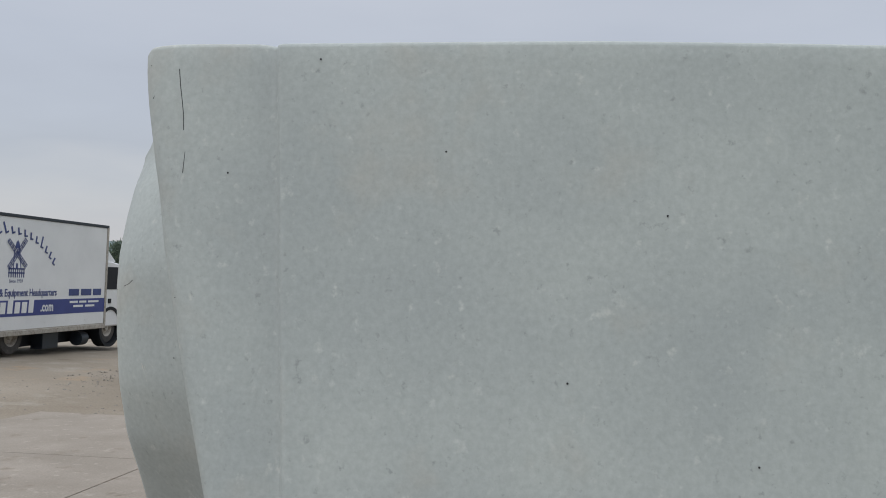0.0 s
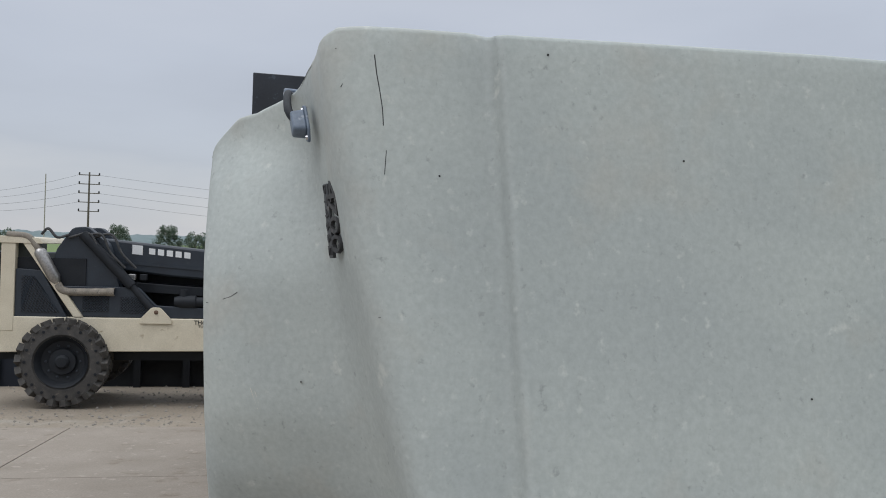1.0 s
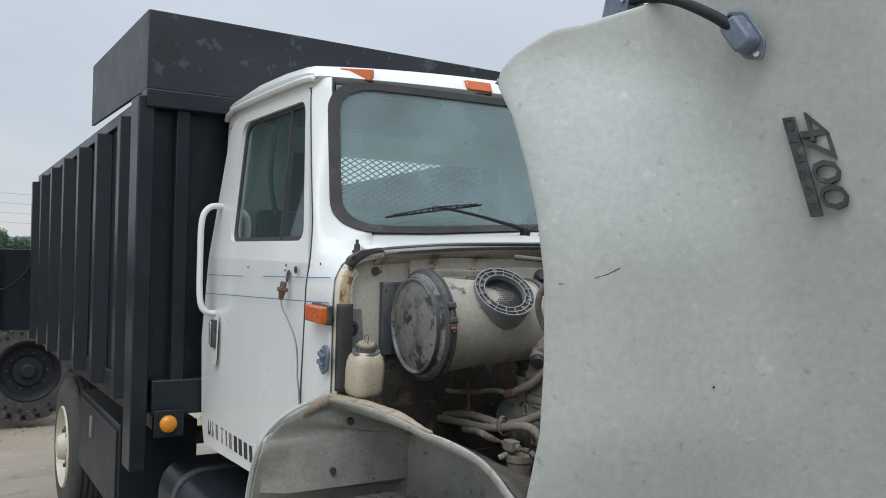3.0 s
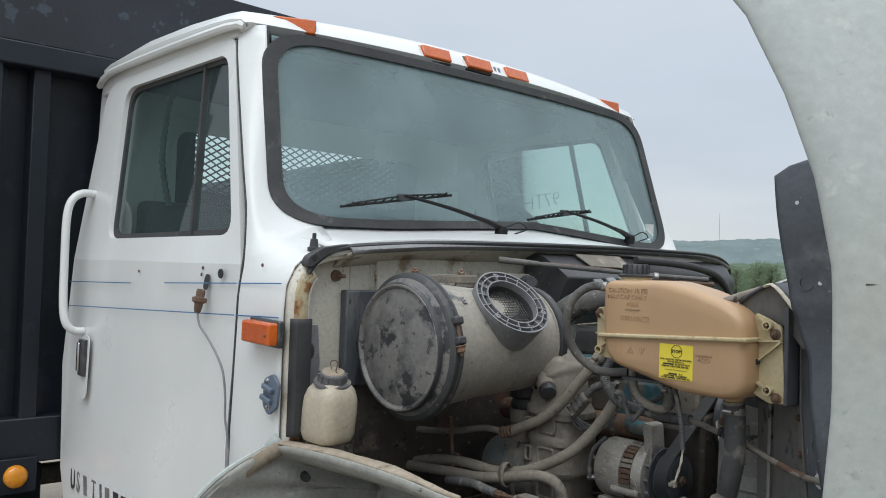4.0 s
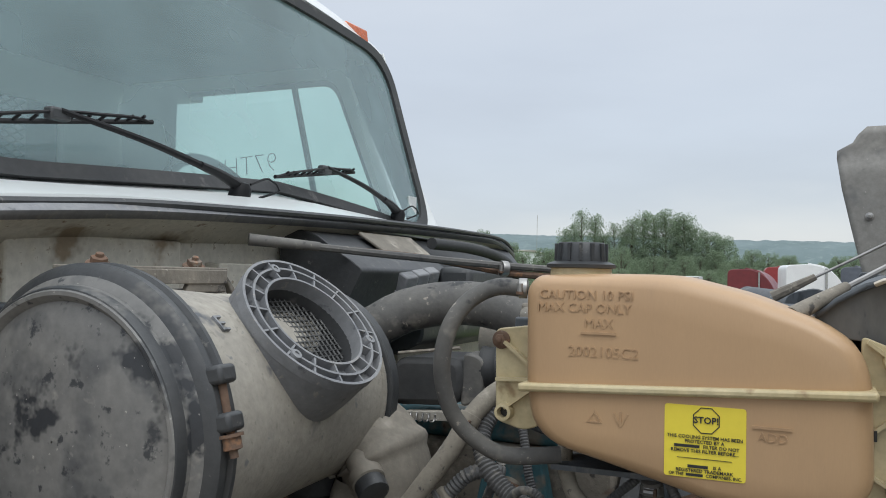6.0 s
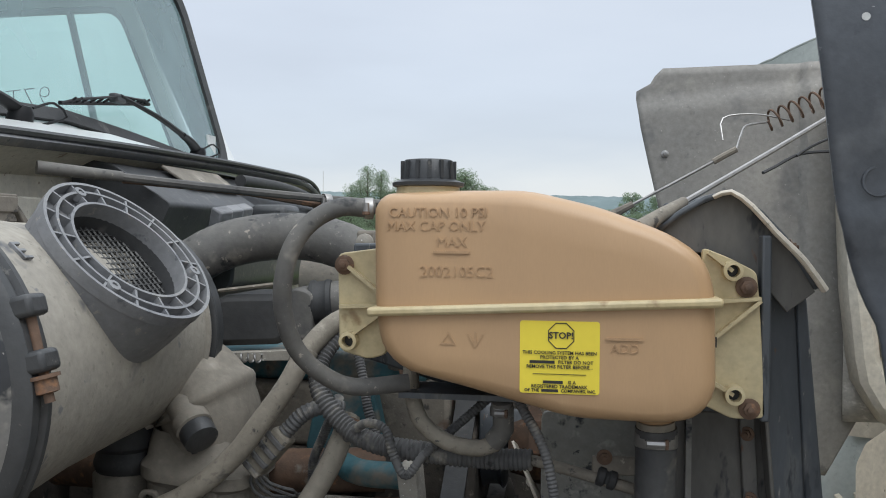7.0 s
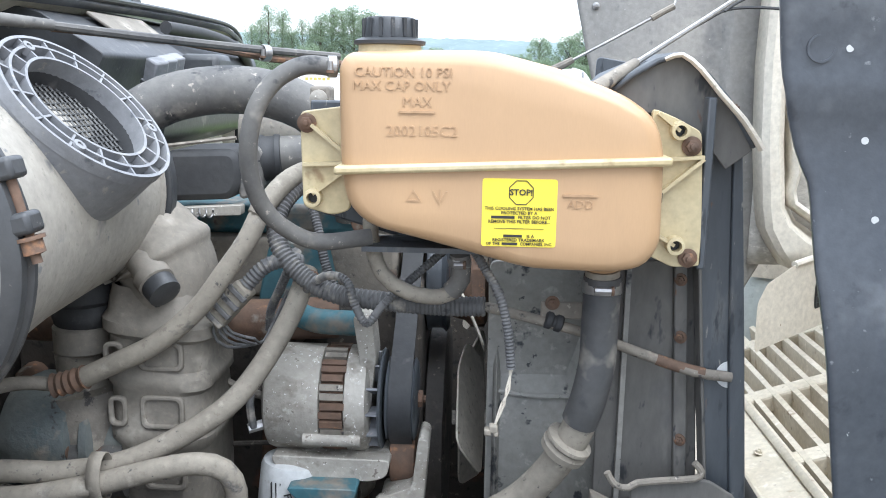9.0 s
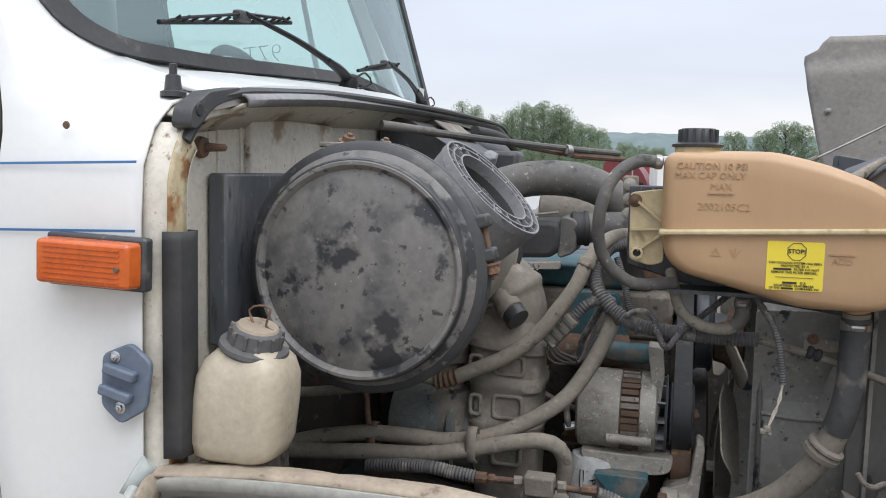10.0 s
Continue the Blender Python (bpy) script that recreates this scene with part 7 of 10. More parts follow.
    part("plate_lip", tube([(0.876, -0.497, 1.181), (0.886, -0.497, 1.1655), (0.902, -0.496, 1.162), (0.912, -0.495, 1.168), (0.945, -0.494, 1.172), (0.978, -0.493, 1.175), (0.986, -0.492, 1.183), (0.977, -0.491, 1.194)], 0.0042, 8), CASTDUST, pl)
    part("slot", slab(rounded([(0.945, 1.138), (0.985, 1.138), (0.985, 1.126), (0.945, 1.126)], 0.005, 3), lambda u, v, w: (u, -0.4912 + w, v), 0.001), CASTDUST, pl)
    bolt((0.974, -0.491, 1.132), (0, -1, 0), 0.0100, pl, RUST)
    # ragged top baffle of rubber sheet
    rows = []
    for k in range(6):
        y = -0.27 - 0.046 * k
        rows.append([(0.855 + 0.001 * k, y, 1.617), (0.873 + 0.001 * k, y, 1.634 + 0.0015 * math.sin(k)), (0.905, y, 1.648 + 0.001 * math.sin(k * 1.7)), (0.930, y, 1.658 - 0.0004 * k), (0.958, y, 1.634), (0.980, y, 1.610), (1.000, y, 1.580), (1.012, y, 1.560)])
    part("top_baffle", grid(rows), RAIL, truck, "torn rubber baffle over the radiator", solid=0.005)
    part("baffle_curtain", slab([(0.857, 1.614), (0.874, 1.631), (0.905, 1.645), (0.930, 1.655), (0.958, 1.631), (0.980, 1.607), (1.000, 1.577), (1.012, 1.556), (0.985, 1.535), (0.955, 1.572), (0.915, 1.592), (0.880, 1.596)], lambda u, v, w: (u, -0.492 + w, v), 0.004), SHEETDUST, truck, "torn dusty rubber curtain beside the radiator", bevel=0.001)
    part("baffle_edge", tube([(0.912, -0.50, 1.650), (0.928, -0.505, 1.655), (0.948, -0.507, 1.640), (0.970, -0.508, 1.615), (0.996, -0.508, 1.588), (1.017, -0.505, 1.559)], (0.005, 0.008), 8, squash=0.5), HOOD_IN, truck)
    part("top_tank", bm_box((0.80, -0.40, 1.55), (0.975, 0.42, 1.615)), RAIL, truck, "dark top tank of the radiator", bevel=0.01)


shroud()


# engine block and accessories behind
def engine_block():
    blk = part("engine_block", bm_box((0.02, -0.22, 0.62), (0.62, 0.25, 1.30)), GRIME, truck, "oily dark engine block", bevel=0.01)
    part("cylinder_head", bm_box((0.04, -0.20, 1.30), (0.60, 0.22, 1.39)), CASTDUST, blk, bevel=0.008)
    part("valve_cover", bm_box((0.06, -0.17, 1.39), (0.56, 0.17, 1.435)), TEAL, blk, "teal valve cover under dust", bevel=0.012)
    part("cover_front", slab(rounded([(0.40, 1.30), (0.52, 1.30), (0.50, 1.395), (0.42, 1.395)], 0.015, 3), lambda u, v, w: (u, -0.245 + w, v), 0.03), TEAL, blk, bevel=0.004)
    part("timing_cover", bm_box((0.60, -0.24, 0.7), (0.64, 0.24, 1.34)), GRIME, blk, bevel=0.01)
    part("manifold", tube([(0.05, -0.28, 1.28), (0.2, -0.30, 1.285), (0.4, -0.29, 1.29), (0.52, -0.26, 1.29)], 0.03, 16, 0.03), RUST, blk, "rusty exhaust manifold")
    part("starter_casting", lathe((0.155, -0.40, 1.13), (1, 0, 0), ((0, 0.05), (0.004, 0.062), (0.08, 0.064), (0.085, 0.055), (0.12, 0.052), (0.125, 0.04)), 28), CASTDARK, blk, "dusty cast housing")
    tc = part("turbo_casting", lathe((0.205, -0.39, 1.276), (0.12, 0.0, -1), ((0, 0.028), (0.002, 0.032), (0.05, 0.034), (0.054, 0.050), (0.075, 0.060), (0.16, 0.062), (0.18, 0.05)), 28), CASTDUST, blk, "dusty turbo housing")
    part("turbo_scroll", lathe((0.115, -0.385, 1.16), (1, 0, 0), ((0, 0.02), (0.004, 0.066), (0.03, 0.078), (0.095, 0.078), (0.10, 0.062), (0.104, 0.060), (0.112, 0.074), (0.122, 0.074), (0.128, 0.056), (0.17, 0.054)), 36), CASTTEAL, tc, "scroll of the turbo, worn teal over dust")
    for ang in range(0, 360, 45):
        t_ = radians(ang)
        bolt((0.213, -0.385 + 0.069 * math.cos(t_), 1.16 + 0.069 * math.sin(t_)), (-1, 0, 0), 0.0055, blk)
    part("oil_pipe", tube([(0.05, -0.36, 1.05), (0.2, -0.38, 1.03), (0.35, -0.37, 1.01), (0.5, -0.33, 0.99)], 0.016, 12), CASTDUST, blk)
    part("side_cover", slab(rounded([(0.38, 0.80), (0.56, 0.80), (0.56, 1.10), (0.40, 1.12)], 0.02, 3), lambda u, v, w: (u, -0.235 + w, v), 0.02), RUST, blk, bevel=0.006)
    can = part("coolant_filter", lathe((0.478, -0.365, 1.124), (-0.10, -0.05, -1), ((0, 0.030), (0.004, 0.040), (0.012, 0.043), (0.10, 0.043), (0.112, 0.036), (0.116, 0.02)), 32), PAPER, truck, "white spin-on coolant filter with black print")
    mm = Matrix.Translation((0.482, -0.4105, 1.068)) @ Euler((radians(90), radians(80), radians(12))).to_matrix().to_4x4()
    words("FW4072", 0.014, mm, INK, can, depth=0.0008)
    for k in range(3):
        part("print_bar", bm_box((0.456 + k * 0.006, -0.4085, 1.06), (0.4575 + k * 0.006, -0.404, 1.105)), INK, can, smooth=False)
    # wiring and clutter on the firewall side
    box_ = part("fuse_box", slab(rounded([(-0.01, 1.50), (0.10, 1.54), (0.158, 1.655), (0.115, 1.682), (0.062, 1.716), (-0.01, 1.73)], 0.008, 3), lambda u, v, w: (u, -0.16 + w, v), 0.38), BLACKPLASTIC, truck, "dusty black fuse box with a tan lid", bevel=0.006)
    part("box_lid", slab(rounded([(-0.02, 0.0), (0.205, 0.0), (0.205, 0.062), (0.0, 0.060)], 0.004, 2), lambda u, v, w: (0.066 + v * 0.80 + w * 0.6, u, 1.7225 - v * 0.60 + w * 0.8), 0.005), DUCT, box_, "tan lid", bevel=0.0015)
    for k in range(3):
        rm = Matrix.Translation((0.206 - 0.015 * k, -0.085 + 0.080 * k, 1.634 + 0.005 * k)) @ Euler((radians(8), radians(24), radians(-24))).to_matrix().to_4x4()
        y = 0.0
        part("relay_base", bm_box((-0.015, -0.016, -0.046), (0.015, 0.016, -0.020), m=rm), BLACKPLASTIC, box_, bevel=0.002)
        part("relay", bm_box((-0.0125, -0.0135, -0.022), (0.0125, 0.0135, 0.016), m=rm), FILTNECK, box_, "grey dusty relay", bevel=0.003)
        for q in (-0.010, 0.010):
            part("relay_wire", tube([rm @ Vector((0.0, y + q, -0.036)), rm @ Vector((0.006, y + q * 1.2, -0.060)), rm @ Vector((-0.02, y + q, -0.095))], 0.0022, 6), DUCT if q < 0 else RUBBER, box_)
    part("breaker_block", bm_box((0.15, 0.17, 1.595), (0.225, 0.26, 1.665)), BLACKPLASTIC, truck, "black moulded breaker block on the firewall", bevel=0.012)
    # Black block and bar added over the pale far firewall for dark fittings.
    part("far_fittings", slab(rounded([(-0.01, 1.46), (0.09, 1.50), (0.105, 1.66), (0.05, 1.725), (-0.01, 1.728)], 0.02, 4), lambda u, v, w: (u, 0.23 + w, v), 0.66), BLACKPLASTIC, truck, "black block of fittings under the far cowl", bevel=0.01)
    part("fittings_bar", tube([(0.095, 0.26, 1.716), (0.11, 0.45, 1.712), (0.115, 0.62, 1.698), (0.11, 0.75, 1.672), (0.10, 0.84, 1.62), (0.095, 0.88, 1.55)], 0.013, 10), RUBBER, truck, "black curved bar over the fittings")
    part("solenoid", lathe((0.05, -0.22, 1.62), (0.8, -0.5, 0.3), ((0, 0.03), (0.03, 0.03), (0.04, 0.018), (0.06, 0.016)), 18), BLACKPLASTIC, truck, "small black solenoid")
    for pts in ([(0.072, -0.335, 1.696), (0.22, -0.19, 1.680), (0.369, -0.043, 1.667), (0.47, 0.06, 1.661)], [(0.10, -0.20, 1.690), (0.25, -0.07, 1.676), (0.375, -0.03, 1.654), (0.48, 0.07, 1.648)]):
        part("support_rod", tube(pts, 0.0062, 8, 0.05), RUST if pts[0][1] > -0.3 else HOSEDARK, truck, "long steel rod across the engine bay")
    part("rod_grip", tube([(0.060, -0.347, 1.697), (0.10, -0.308, 1.693), (0.14, -0.27, 1.689)], (0.0095, 0.0075), 12), HOSEDARK, truck)
    clamp_band((0.369, -0.043, 1.662), (0.7, 0.7, -0.05), 0.012, truck, 0.012)
    # heater valve gear beside the tank
    hv = part("heater_valve", bm_box((0.505, -0.36, 1.545), (0.53, -0.32, 1.615)), CASTDUST, truck, "dusty alloy valve body", bevel=0.004)
    for z in (1.55, 1.575, 1.60):
        part("valve_cell", lathe((0.517, -0.36, z), (0, -1, 0), ((0, 0.011), (0.006, 0.011), (0.008, 0.006)), 12), ALU, hv)
    part("thermostat_housing", lathe((0.60, -0.10, 1.36), (0.3, -0.3, 1), ((0, 0.05), (0.03, 0.05), (0.05, 0.035), (0.08, 0.03)), 24), CASTDUST, blk)
    part("rusty_bracket", slab(rounded([(0.53, 1.49), (0.60, 1.49), (0.61, 1.44), (0.55, 1.42)], 0.008, 3), lambda u, v, w: (u, -0.30 + w, v), 0.02), RUST, blk, bevel=0.003)
    # far side of the bay, seen past the engine
    part("far_inner_wall", slab([(-0.02, 0.75), (0.95, 0.75), (0.95, 1.20), (0.6, 1.36), (-0.02, 1.42)], lambda u, v, w: (u, 0.62 + w, v), 0.01), GRIME, truck)
    part("left_battery_box", bm_box((0.12, 0.36, 1.15), (0.42, 0.58, 1.42)), BLACKPLASTIC, truck, "dark reservoir on the far side", bevel=0.01)
    part("near_inner_wall", slab([(0.0, 0.72), (0.95, 0.72), (0.95, 0.98), (0.45, 1.06), (0.0, 1.06)], lambda u, v, w: (u, -0.66 + w, v), 0.008), GRIME, truck)
    part("bay_floor", bm_box((-0.02, -0.66, 0.58), (1.0, 0.62, 0.62)), GRIME, truck)
    rnd = random.Random(5)
    for k in range(26):
        x, y, z = rnd.uniform(0.05, 0.60), rnd.uniform(-0.33, -0.26), rnd.uniform(0.85, 1.27)
        pts = [(x, y, z), (x + rnd.uniform(-0.08, 0.08), y - rnd.uniform(0, 0.04), z + rnd.uniform(-0.08, 0.02)), (x + rnd.uniform(-0.15, 0.15), y + rnd.uniform(-0.02, 0.04), z + rnd.uniform(-0.15, 0.0))]
        part("fuel_line", tube(pts, rnd.uniform(0.003, 0.009), 8), rnd.choice((CASTDUST, GRIME, RUST, HOSEDARK)), blk)
    for k in range(22):
        x, z = rnd.uniform(0.04, 0.6), rnd.uniform(0.8, 1.28)
        s = rnd.uniform(0.012, 0.035)
        part("casting_boss", lathe((x, -0.215, z), (0, -1, 0), ((0, s), (rnd.uniform(0.01, 0.05), s * 0.9), (0.055, s * 0.4)), 12), rnd.choice((CASTDUST, GRIME, GRIME, RUST)), blk)


engine_block()

# washer bottle
def washer_bottle():
    rows = []
    for z, w, d in ((1.262, 0.044, 0.035), (1.268, 0.053, 0.043), (1.285, 0.059, 0.048), (1.335, 0.060, 0.049), (1.365, 0.058, 0.048), (1.385, 0.050, 0.043), (1.396, 0.038, 0.036), (1.400, 0.03, 0.03)):
        rows.append([(0.098 + x + 0.10 * (z - 1.33), -0.930 + y, z) for x, y in rounded([(-w, -d), (w, -d), (w, d), (-w, d)], min(w, d) * 0.75, 6)])
    bm = grid(rows, closed=True)
    bm.verts.ensure_lookup_table()
    n = len(rows[0])
    bm.faces.new(bm.verts[:n][::-1])
    bm.faces.new(bm.verts[-n:])
    b = part("washer_bottle", bm, BOTTLE, truck, "yellowed plastic washer bottle with a grey screw cap")
    ax = Vector((0.26, -0.12, 1)).normalized()
    c = Vector((0.108, -0.932, 1.394))
    part("bottle_neck", lathe(c - ax * 0.02, ax, ((0, 0.03), (0.022, 0.03)), 24), BOTTLE, b)
    cap = part("screw_cap", lathe(c, ax, ((0, 0.040), (0.004, 0.043), (0.009, 0.042), (0.011, 0.033), (0.028, 0.030), (0.031, 0.026), (0.032, 0.001)), 36), LOOM, b, "grey screw cap caked with mud")
    part("cap_mud", lathe(c + ax * 0.031, ax, ((0, 0.026), (0.003, 0.024), (0.004, 0.001)), 20), DUSTTOP, cap)
    for k in range(12):
        m = Matrix.Translation(c) @ ax.to_track_quat("Z", "Y").to_matrix().to_4x4() @ Matrix.Rotation(2 * math.pi * k / 12, 4, "Z")
        part("cap_rib", bm_box((0.030, -0.002, 0.012), (0.034, 0.002, 0.028), m=m), LOOM, cap, smooth=False)
    t = c + ax * 0.034
    part("pull_ring", tube([t + Vector((-0.006, 0, 0)), t + Vector((-0.012, 0, 0.018)), t + Vector((0.002, 0, 0.024)), t + Vector((0.016, 0, 0.020)), t + Vector((0.010, 0, 0.0)), t + Vector((0.02, 0, -0.006))], 0.0014, 6, 0.006), RUST, cap)
    part("bottle_foot", bm_box((0.06, -0.955, 1.225), (0.135, -0.885, 1.2635)), GRIME, b, bevel=0.004)


washer_bottle()

# ---- hood inside, splash panels, grille ----
PANEL_NEAR = [(0.973, 1.853), (1.012, 1.872), (1.15, 1.90), (1.30, 1.88), (1.36, 1.6), (1.36, 1.2), (1.25, 1.0), (1.115, 1.0), (1.106, 1.12), (1.098, 1.185), (1.078, 1.286), (1.063, 1.376), (1.049, 1.452), (1.040, 1.53), (1.026, 1.559), (1.012, 1.603), (1.004, 1.635), (0.994, 1.70), (0.982, 1.785)]
PANEL_FAR = [(0.947, 1.692), (0.931, 1.76), (0.911, 1.85), (0.899, 1.931), (0.918, 1.948), (0.932, 1.950), (0.946, 1.974), (0.960, 1.984), (1.054, 1.999), (1.116, 1.994), (1.145, 1.975), (1.20, 1.985), (1.335, 1.985), (1.342, 1.80), (1.352, 1.62), (1.372, 1.46), (1.38, 1.25), (1.30, 1.10), (1.16, 1.10), (1.13, 1.30), (1.05, 1.5), (0.965, 1.62)]
for s_, edge in ((-1, PANEL_NEAR), (1, PANEL_FAR)):
    yy = 0.57 if s_ > 0 else 0.596

    def wave(u, v, s_=s_, yy=yy):
        """Shallow mouldings of the panel: steps across it and a crease along it."""
        if s_ < 0:
            return s_ * (yy + 0.010 * math.sin(v * 15) + 0.006 * math.exp(-((v - 1.62) / 0.02) ** 2) + 0.10 * (u - 1.05))
        return s_ * (yy - 0.012 * max(0.0, min(1.0, (1.905 - v + 0.10 * (u - 0.9)) / 0.012)) - 0.02 * max(0.0, min(1.0, (u - 1.245) / 0.012)) + 0.012 * math.sin(u * 9))
    cut = bmesh.new()
    nv = 60
    lines = []
    for k in range(nv + 1):
        v = 1.0 + k * (2.0 - 1.0) / nv
        xs_ = []
        for (xa, va), (xb, vb) in zip(edge, edge[1:] + edge[:1]):
            if (va <= v < vb) or (vb <= v < va):
                xs_.append(xa + (xb - xa) * (v - va) / (vb - va))
        if len(xs_) >= 2:
            lo_, hi_ = min(xs_), max(xs_)
            lines.append([(lo_ + (hi_ - lo_) * j / 40, wave(lo_ + (hi_ - lo_) * j / 40, v), v) for j in range(41)])
    flap = part("splash_panel", grid(lines, cut), FLAP if s_ < 0 else DUSTPANEL, hood, "black plastic wheel-house splash panel" if s_ < 0 else "dusty grey wheel-house splash panel with a torn top", solid=0.007)
    for u, v in ((1.06, 1.66), (1.085, 1.575), (1.10, 1.50), (1.02, 1.80)) if s_ < 0 else ((0.964, 1.791), (1.321, 1.720), (1.338, 1.553), (1.345, 1.47), (1.348, 1.40)):
        dsk = lathe((u, wave(u, v) + (0.004 if s_ > 0 else -0.004) * -1, v), (0, -1, 0), ((0, 0.0085), (0.004, 0.008), (0.005, 0.004), (0.008, 0.0035)), 14)
        part("rivet", dsk, PAPER if s_ < 0 else STEEL, flap)
    if s_ < 0:
        rg = lathe((1.035, wave(1.035, 1.66) - 0.0035, 1.66), (0, -1, 0), ((0, 0.0135), (0.0015, 0.0135), (0.0015, 0.0115), (0, 0.0115)), 24, caps=False)
        part("moulded_ring", rg, FLAP, flap)
# cream inner structure of the hood on the far side: two moulded uprights that turn outwards at the foot
rows_h = []
for x, z, w in ((1.318, 1.98, 0.0), (1.316, 1.80, 0.0), (1.314, 1.667, 0.0), (1.322, 1.50, 0.0), (1.338, 1.36, 0.0), (1.347, 1.314, 0.012), (1.372, 1.270, 0.03), (1.402, 1.228, 0.05)):
    rows_h.append([(x - 0.004, 0.505, z), (x, 0.452, z), (x + 0.012, 0.443, z), (x + 0.030 + w, 0.445, z + w * 0.5), (x + 0.045 + w, 0.462, z + w * 0.6), (x + 0.052 + w, 0.50, z + w * 0.7), (x + 0.075 + w, 0.52, z + w * 0.8)])
part("hood_brace", grid(rows_h), CREAMCLEAN, hood, "cream moulded brace inside the hood", solid=0.006)
rows_i = []
for x, z in ((1.384, 1.98), (1.385, 1.80), (1.3865, 1.668), (1.395, 1.52), (1.405, 1.436), (1.398, 1.395), (1.404, 1.370), (1.45, 1.338), (1.494, 1.311), (1.53, 1.30)):
    rows_i.append([(x - 0.010, 0.50, z - 0.004), (x - 0.007, 0.462, z - 0.003), (x, 0.455, z), (x + 0.007, 0.462, z + 0.003), (x + 0.010, 0.50, z + 0.004)])
part("hood_brace", grid(rows_i), CREAMCLEAN, hood, "thin cream rib beside the brace", solid=0.004)
clip_ = part("rusty_clip", lathe((1.392, 0.450, 1.635), (0, -1, 0), ((0, 0.013), (0.006, 0.013), (0.008, 0.008), (0.018, 0.008)), 9), RUST, hood, "rusty clip on the hood brace")
part("clip_tail", tube([(1.392, 0.445, 1.628), (1.396, 0.440, 1.615), (1.392, 0.440, 1.605)], 0.0045, 8), RUST, clip_)
part("fibre_mat", grid([[(1.33 + 0.03 * i, 0.515 + 0.004 * noise.noise((i * 1.7, j * 0.9, 2)), 1.22 + 0.04 * j) for i in range(15)] for j in range(20)]), MATFIBRE, hood, "rough beige fibre skin inside the hood", solid=0.004)
liner = []
for i in range(13):
    z = 1.12 + 1.02 * i / 12
    row = []
    for k in range(15):
        x, y = hood_section(min(z, 2.0))[k]
        row.append((x - 0.022, y * 0.985, z))
    liner.append([(x, -y, z) for x, y, z in row[:0:-1]] + row)
part("hood_liner", grid(liner), HOOD_IN, hood, "dusty beige inside of the hood")
for z in (1.5, 1.8):
    part("liner_rib", tube([(1.80, -0.6, z), (1.805, 0.0, z), (1.80, 0.6, z)], 0.02, 8, 0.1), HOOD_IN, hood)
# header panel and grille at the foot of the tilted hood
def header_at(u, v, w):
    return (1.330 + 0.225 * u + 0.02 * (1.18 - v) - w * 0.55, 0.345 + 0.155 * u - w * 0.8, v - 0.008 + 0.036 * u)


hp = part("header_panel", slab(rounded([(-0.1, 1.085), (2.1, 1.085), (2.1, 1.245), (0.3, 1.245), (0.0, 1.225), (-0.1, 1.19)], 0.02, 4), header_at, 0.02), CREAMCLEAN, hood, "cream front panel of the hood with vent holes", bevel=0.008)
for u0 in (0.60, 1.40):
    hole = part("vent_hole", slab(rounded([(u0, 1.128), (u0 + 0.36, 1.128), (u0 + 0.36, 1.196), (u0, 1.196)], 0.026, 5), lambda u, v, w: header_at(u, v, 0.021 + w), 0.002), INK, hp)
    for k in range(6):
        part("vent_bar", slab([(u0 + 0.03 + k * 0.055, 1.132), (u0 + 0.036 + k * 0.055, 1.132), (u0 + 0.036 + k * 0.055, 1.192), (u0 + 0.03 + k * 0.055, 1.192)], lambda u, v, w: header_at(u, v, 0.0235 + w), 0.001), RAIL, hole, smooth=False)
    for k in range(4):
        part("vent_bar", slab([(u0 + 0.02, 1.140 + k * 0.014), (u0 + 0.34, 1.140 + k * 0.014), (u0 + 0.34, 1.1415 + k * 0.014), (u0 + 0.02, 1.1415 + k * 0.014)], lambda u, v, w: header_at(u, v, 0.0235 + w), 0.001), RAIL, hole, smooth=False)
part("panel_lip", tube([header_at(u, 1.246, 0.012) for u in (0.3, 0.8, 1.4, 2.1)], 0.008, 8, 0.05), CREAMCLEAN, hp)


def lean(bm):
    """The grille rises towards the front."""
    for v in bm.verts:
        v.co.z += 0.33 * (v.co.x - 1.378)
    return bm


gr = part("grille", lean(bm_box((1.14, -0.62, 0.930), (1.297, 0.86, 0.968))), GRILLE, hood, "cream plastic grille lying face down", bevel=0.006)
part("grille_edge", lean(bm_box((1.80, -0.62, 0.93), (1.84, 0.86, 0.975))), GRILLE, gr, bevel=0.006)
part("grille_edge", lean(tube([(1.300, -0.6, 0.972), (1.301, 0.0, 0.974), (1.300, 0.84, 0.972)], 0.009, 8, 0.1)), GRILLE, gr)
part("grille_edge", lean(tube([(1.215, -0.6, 0.970), (1.216, 0.0, 0.972), (1.215, 0.84, 0.970)], 0.007, 8, 0.1)), GRILLE, gr)
for k in range(13):
    x = 1.325 + k * 0.0385
    part("grille_bar", lean(slab([(x - 0.004, 0.972), (x + 0.006, 0.974), (x + 0.012, 0.915), (x + 0.004, 0.914)], lambda u, v, w: (u, -0.60 + w, v), 1.44)), GRILLE, gr, smooth=False)
for k in range(5):
    y = -0.525 + k * 0.30
    part("grille_upright", lean(bm_box((1.30, y - 0.024, 0.930), (1.82, y + 0.024, 0.9715))), GRILLE, gr, smooth=False, bevel=0.006)
    bolt((1.262, y + 0.05, 0.932), (0.2, 0, 1), 0.007, gr, GRILLE, "clip")
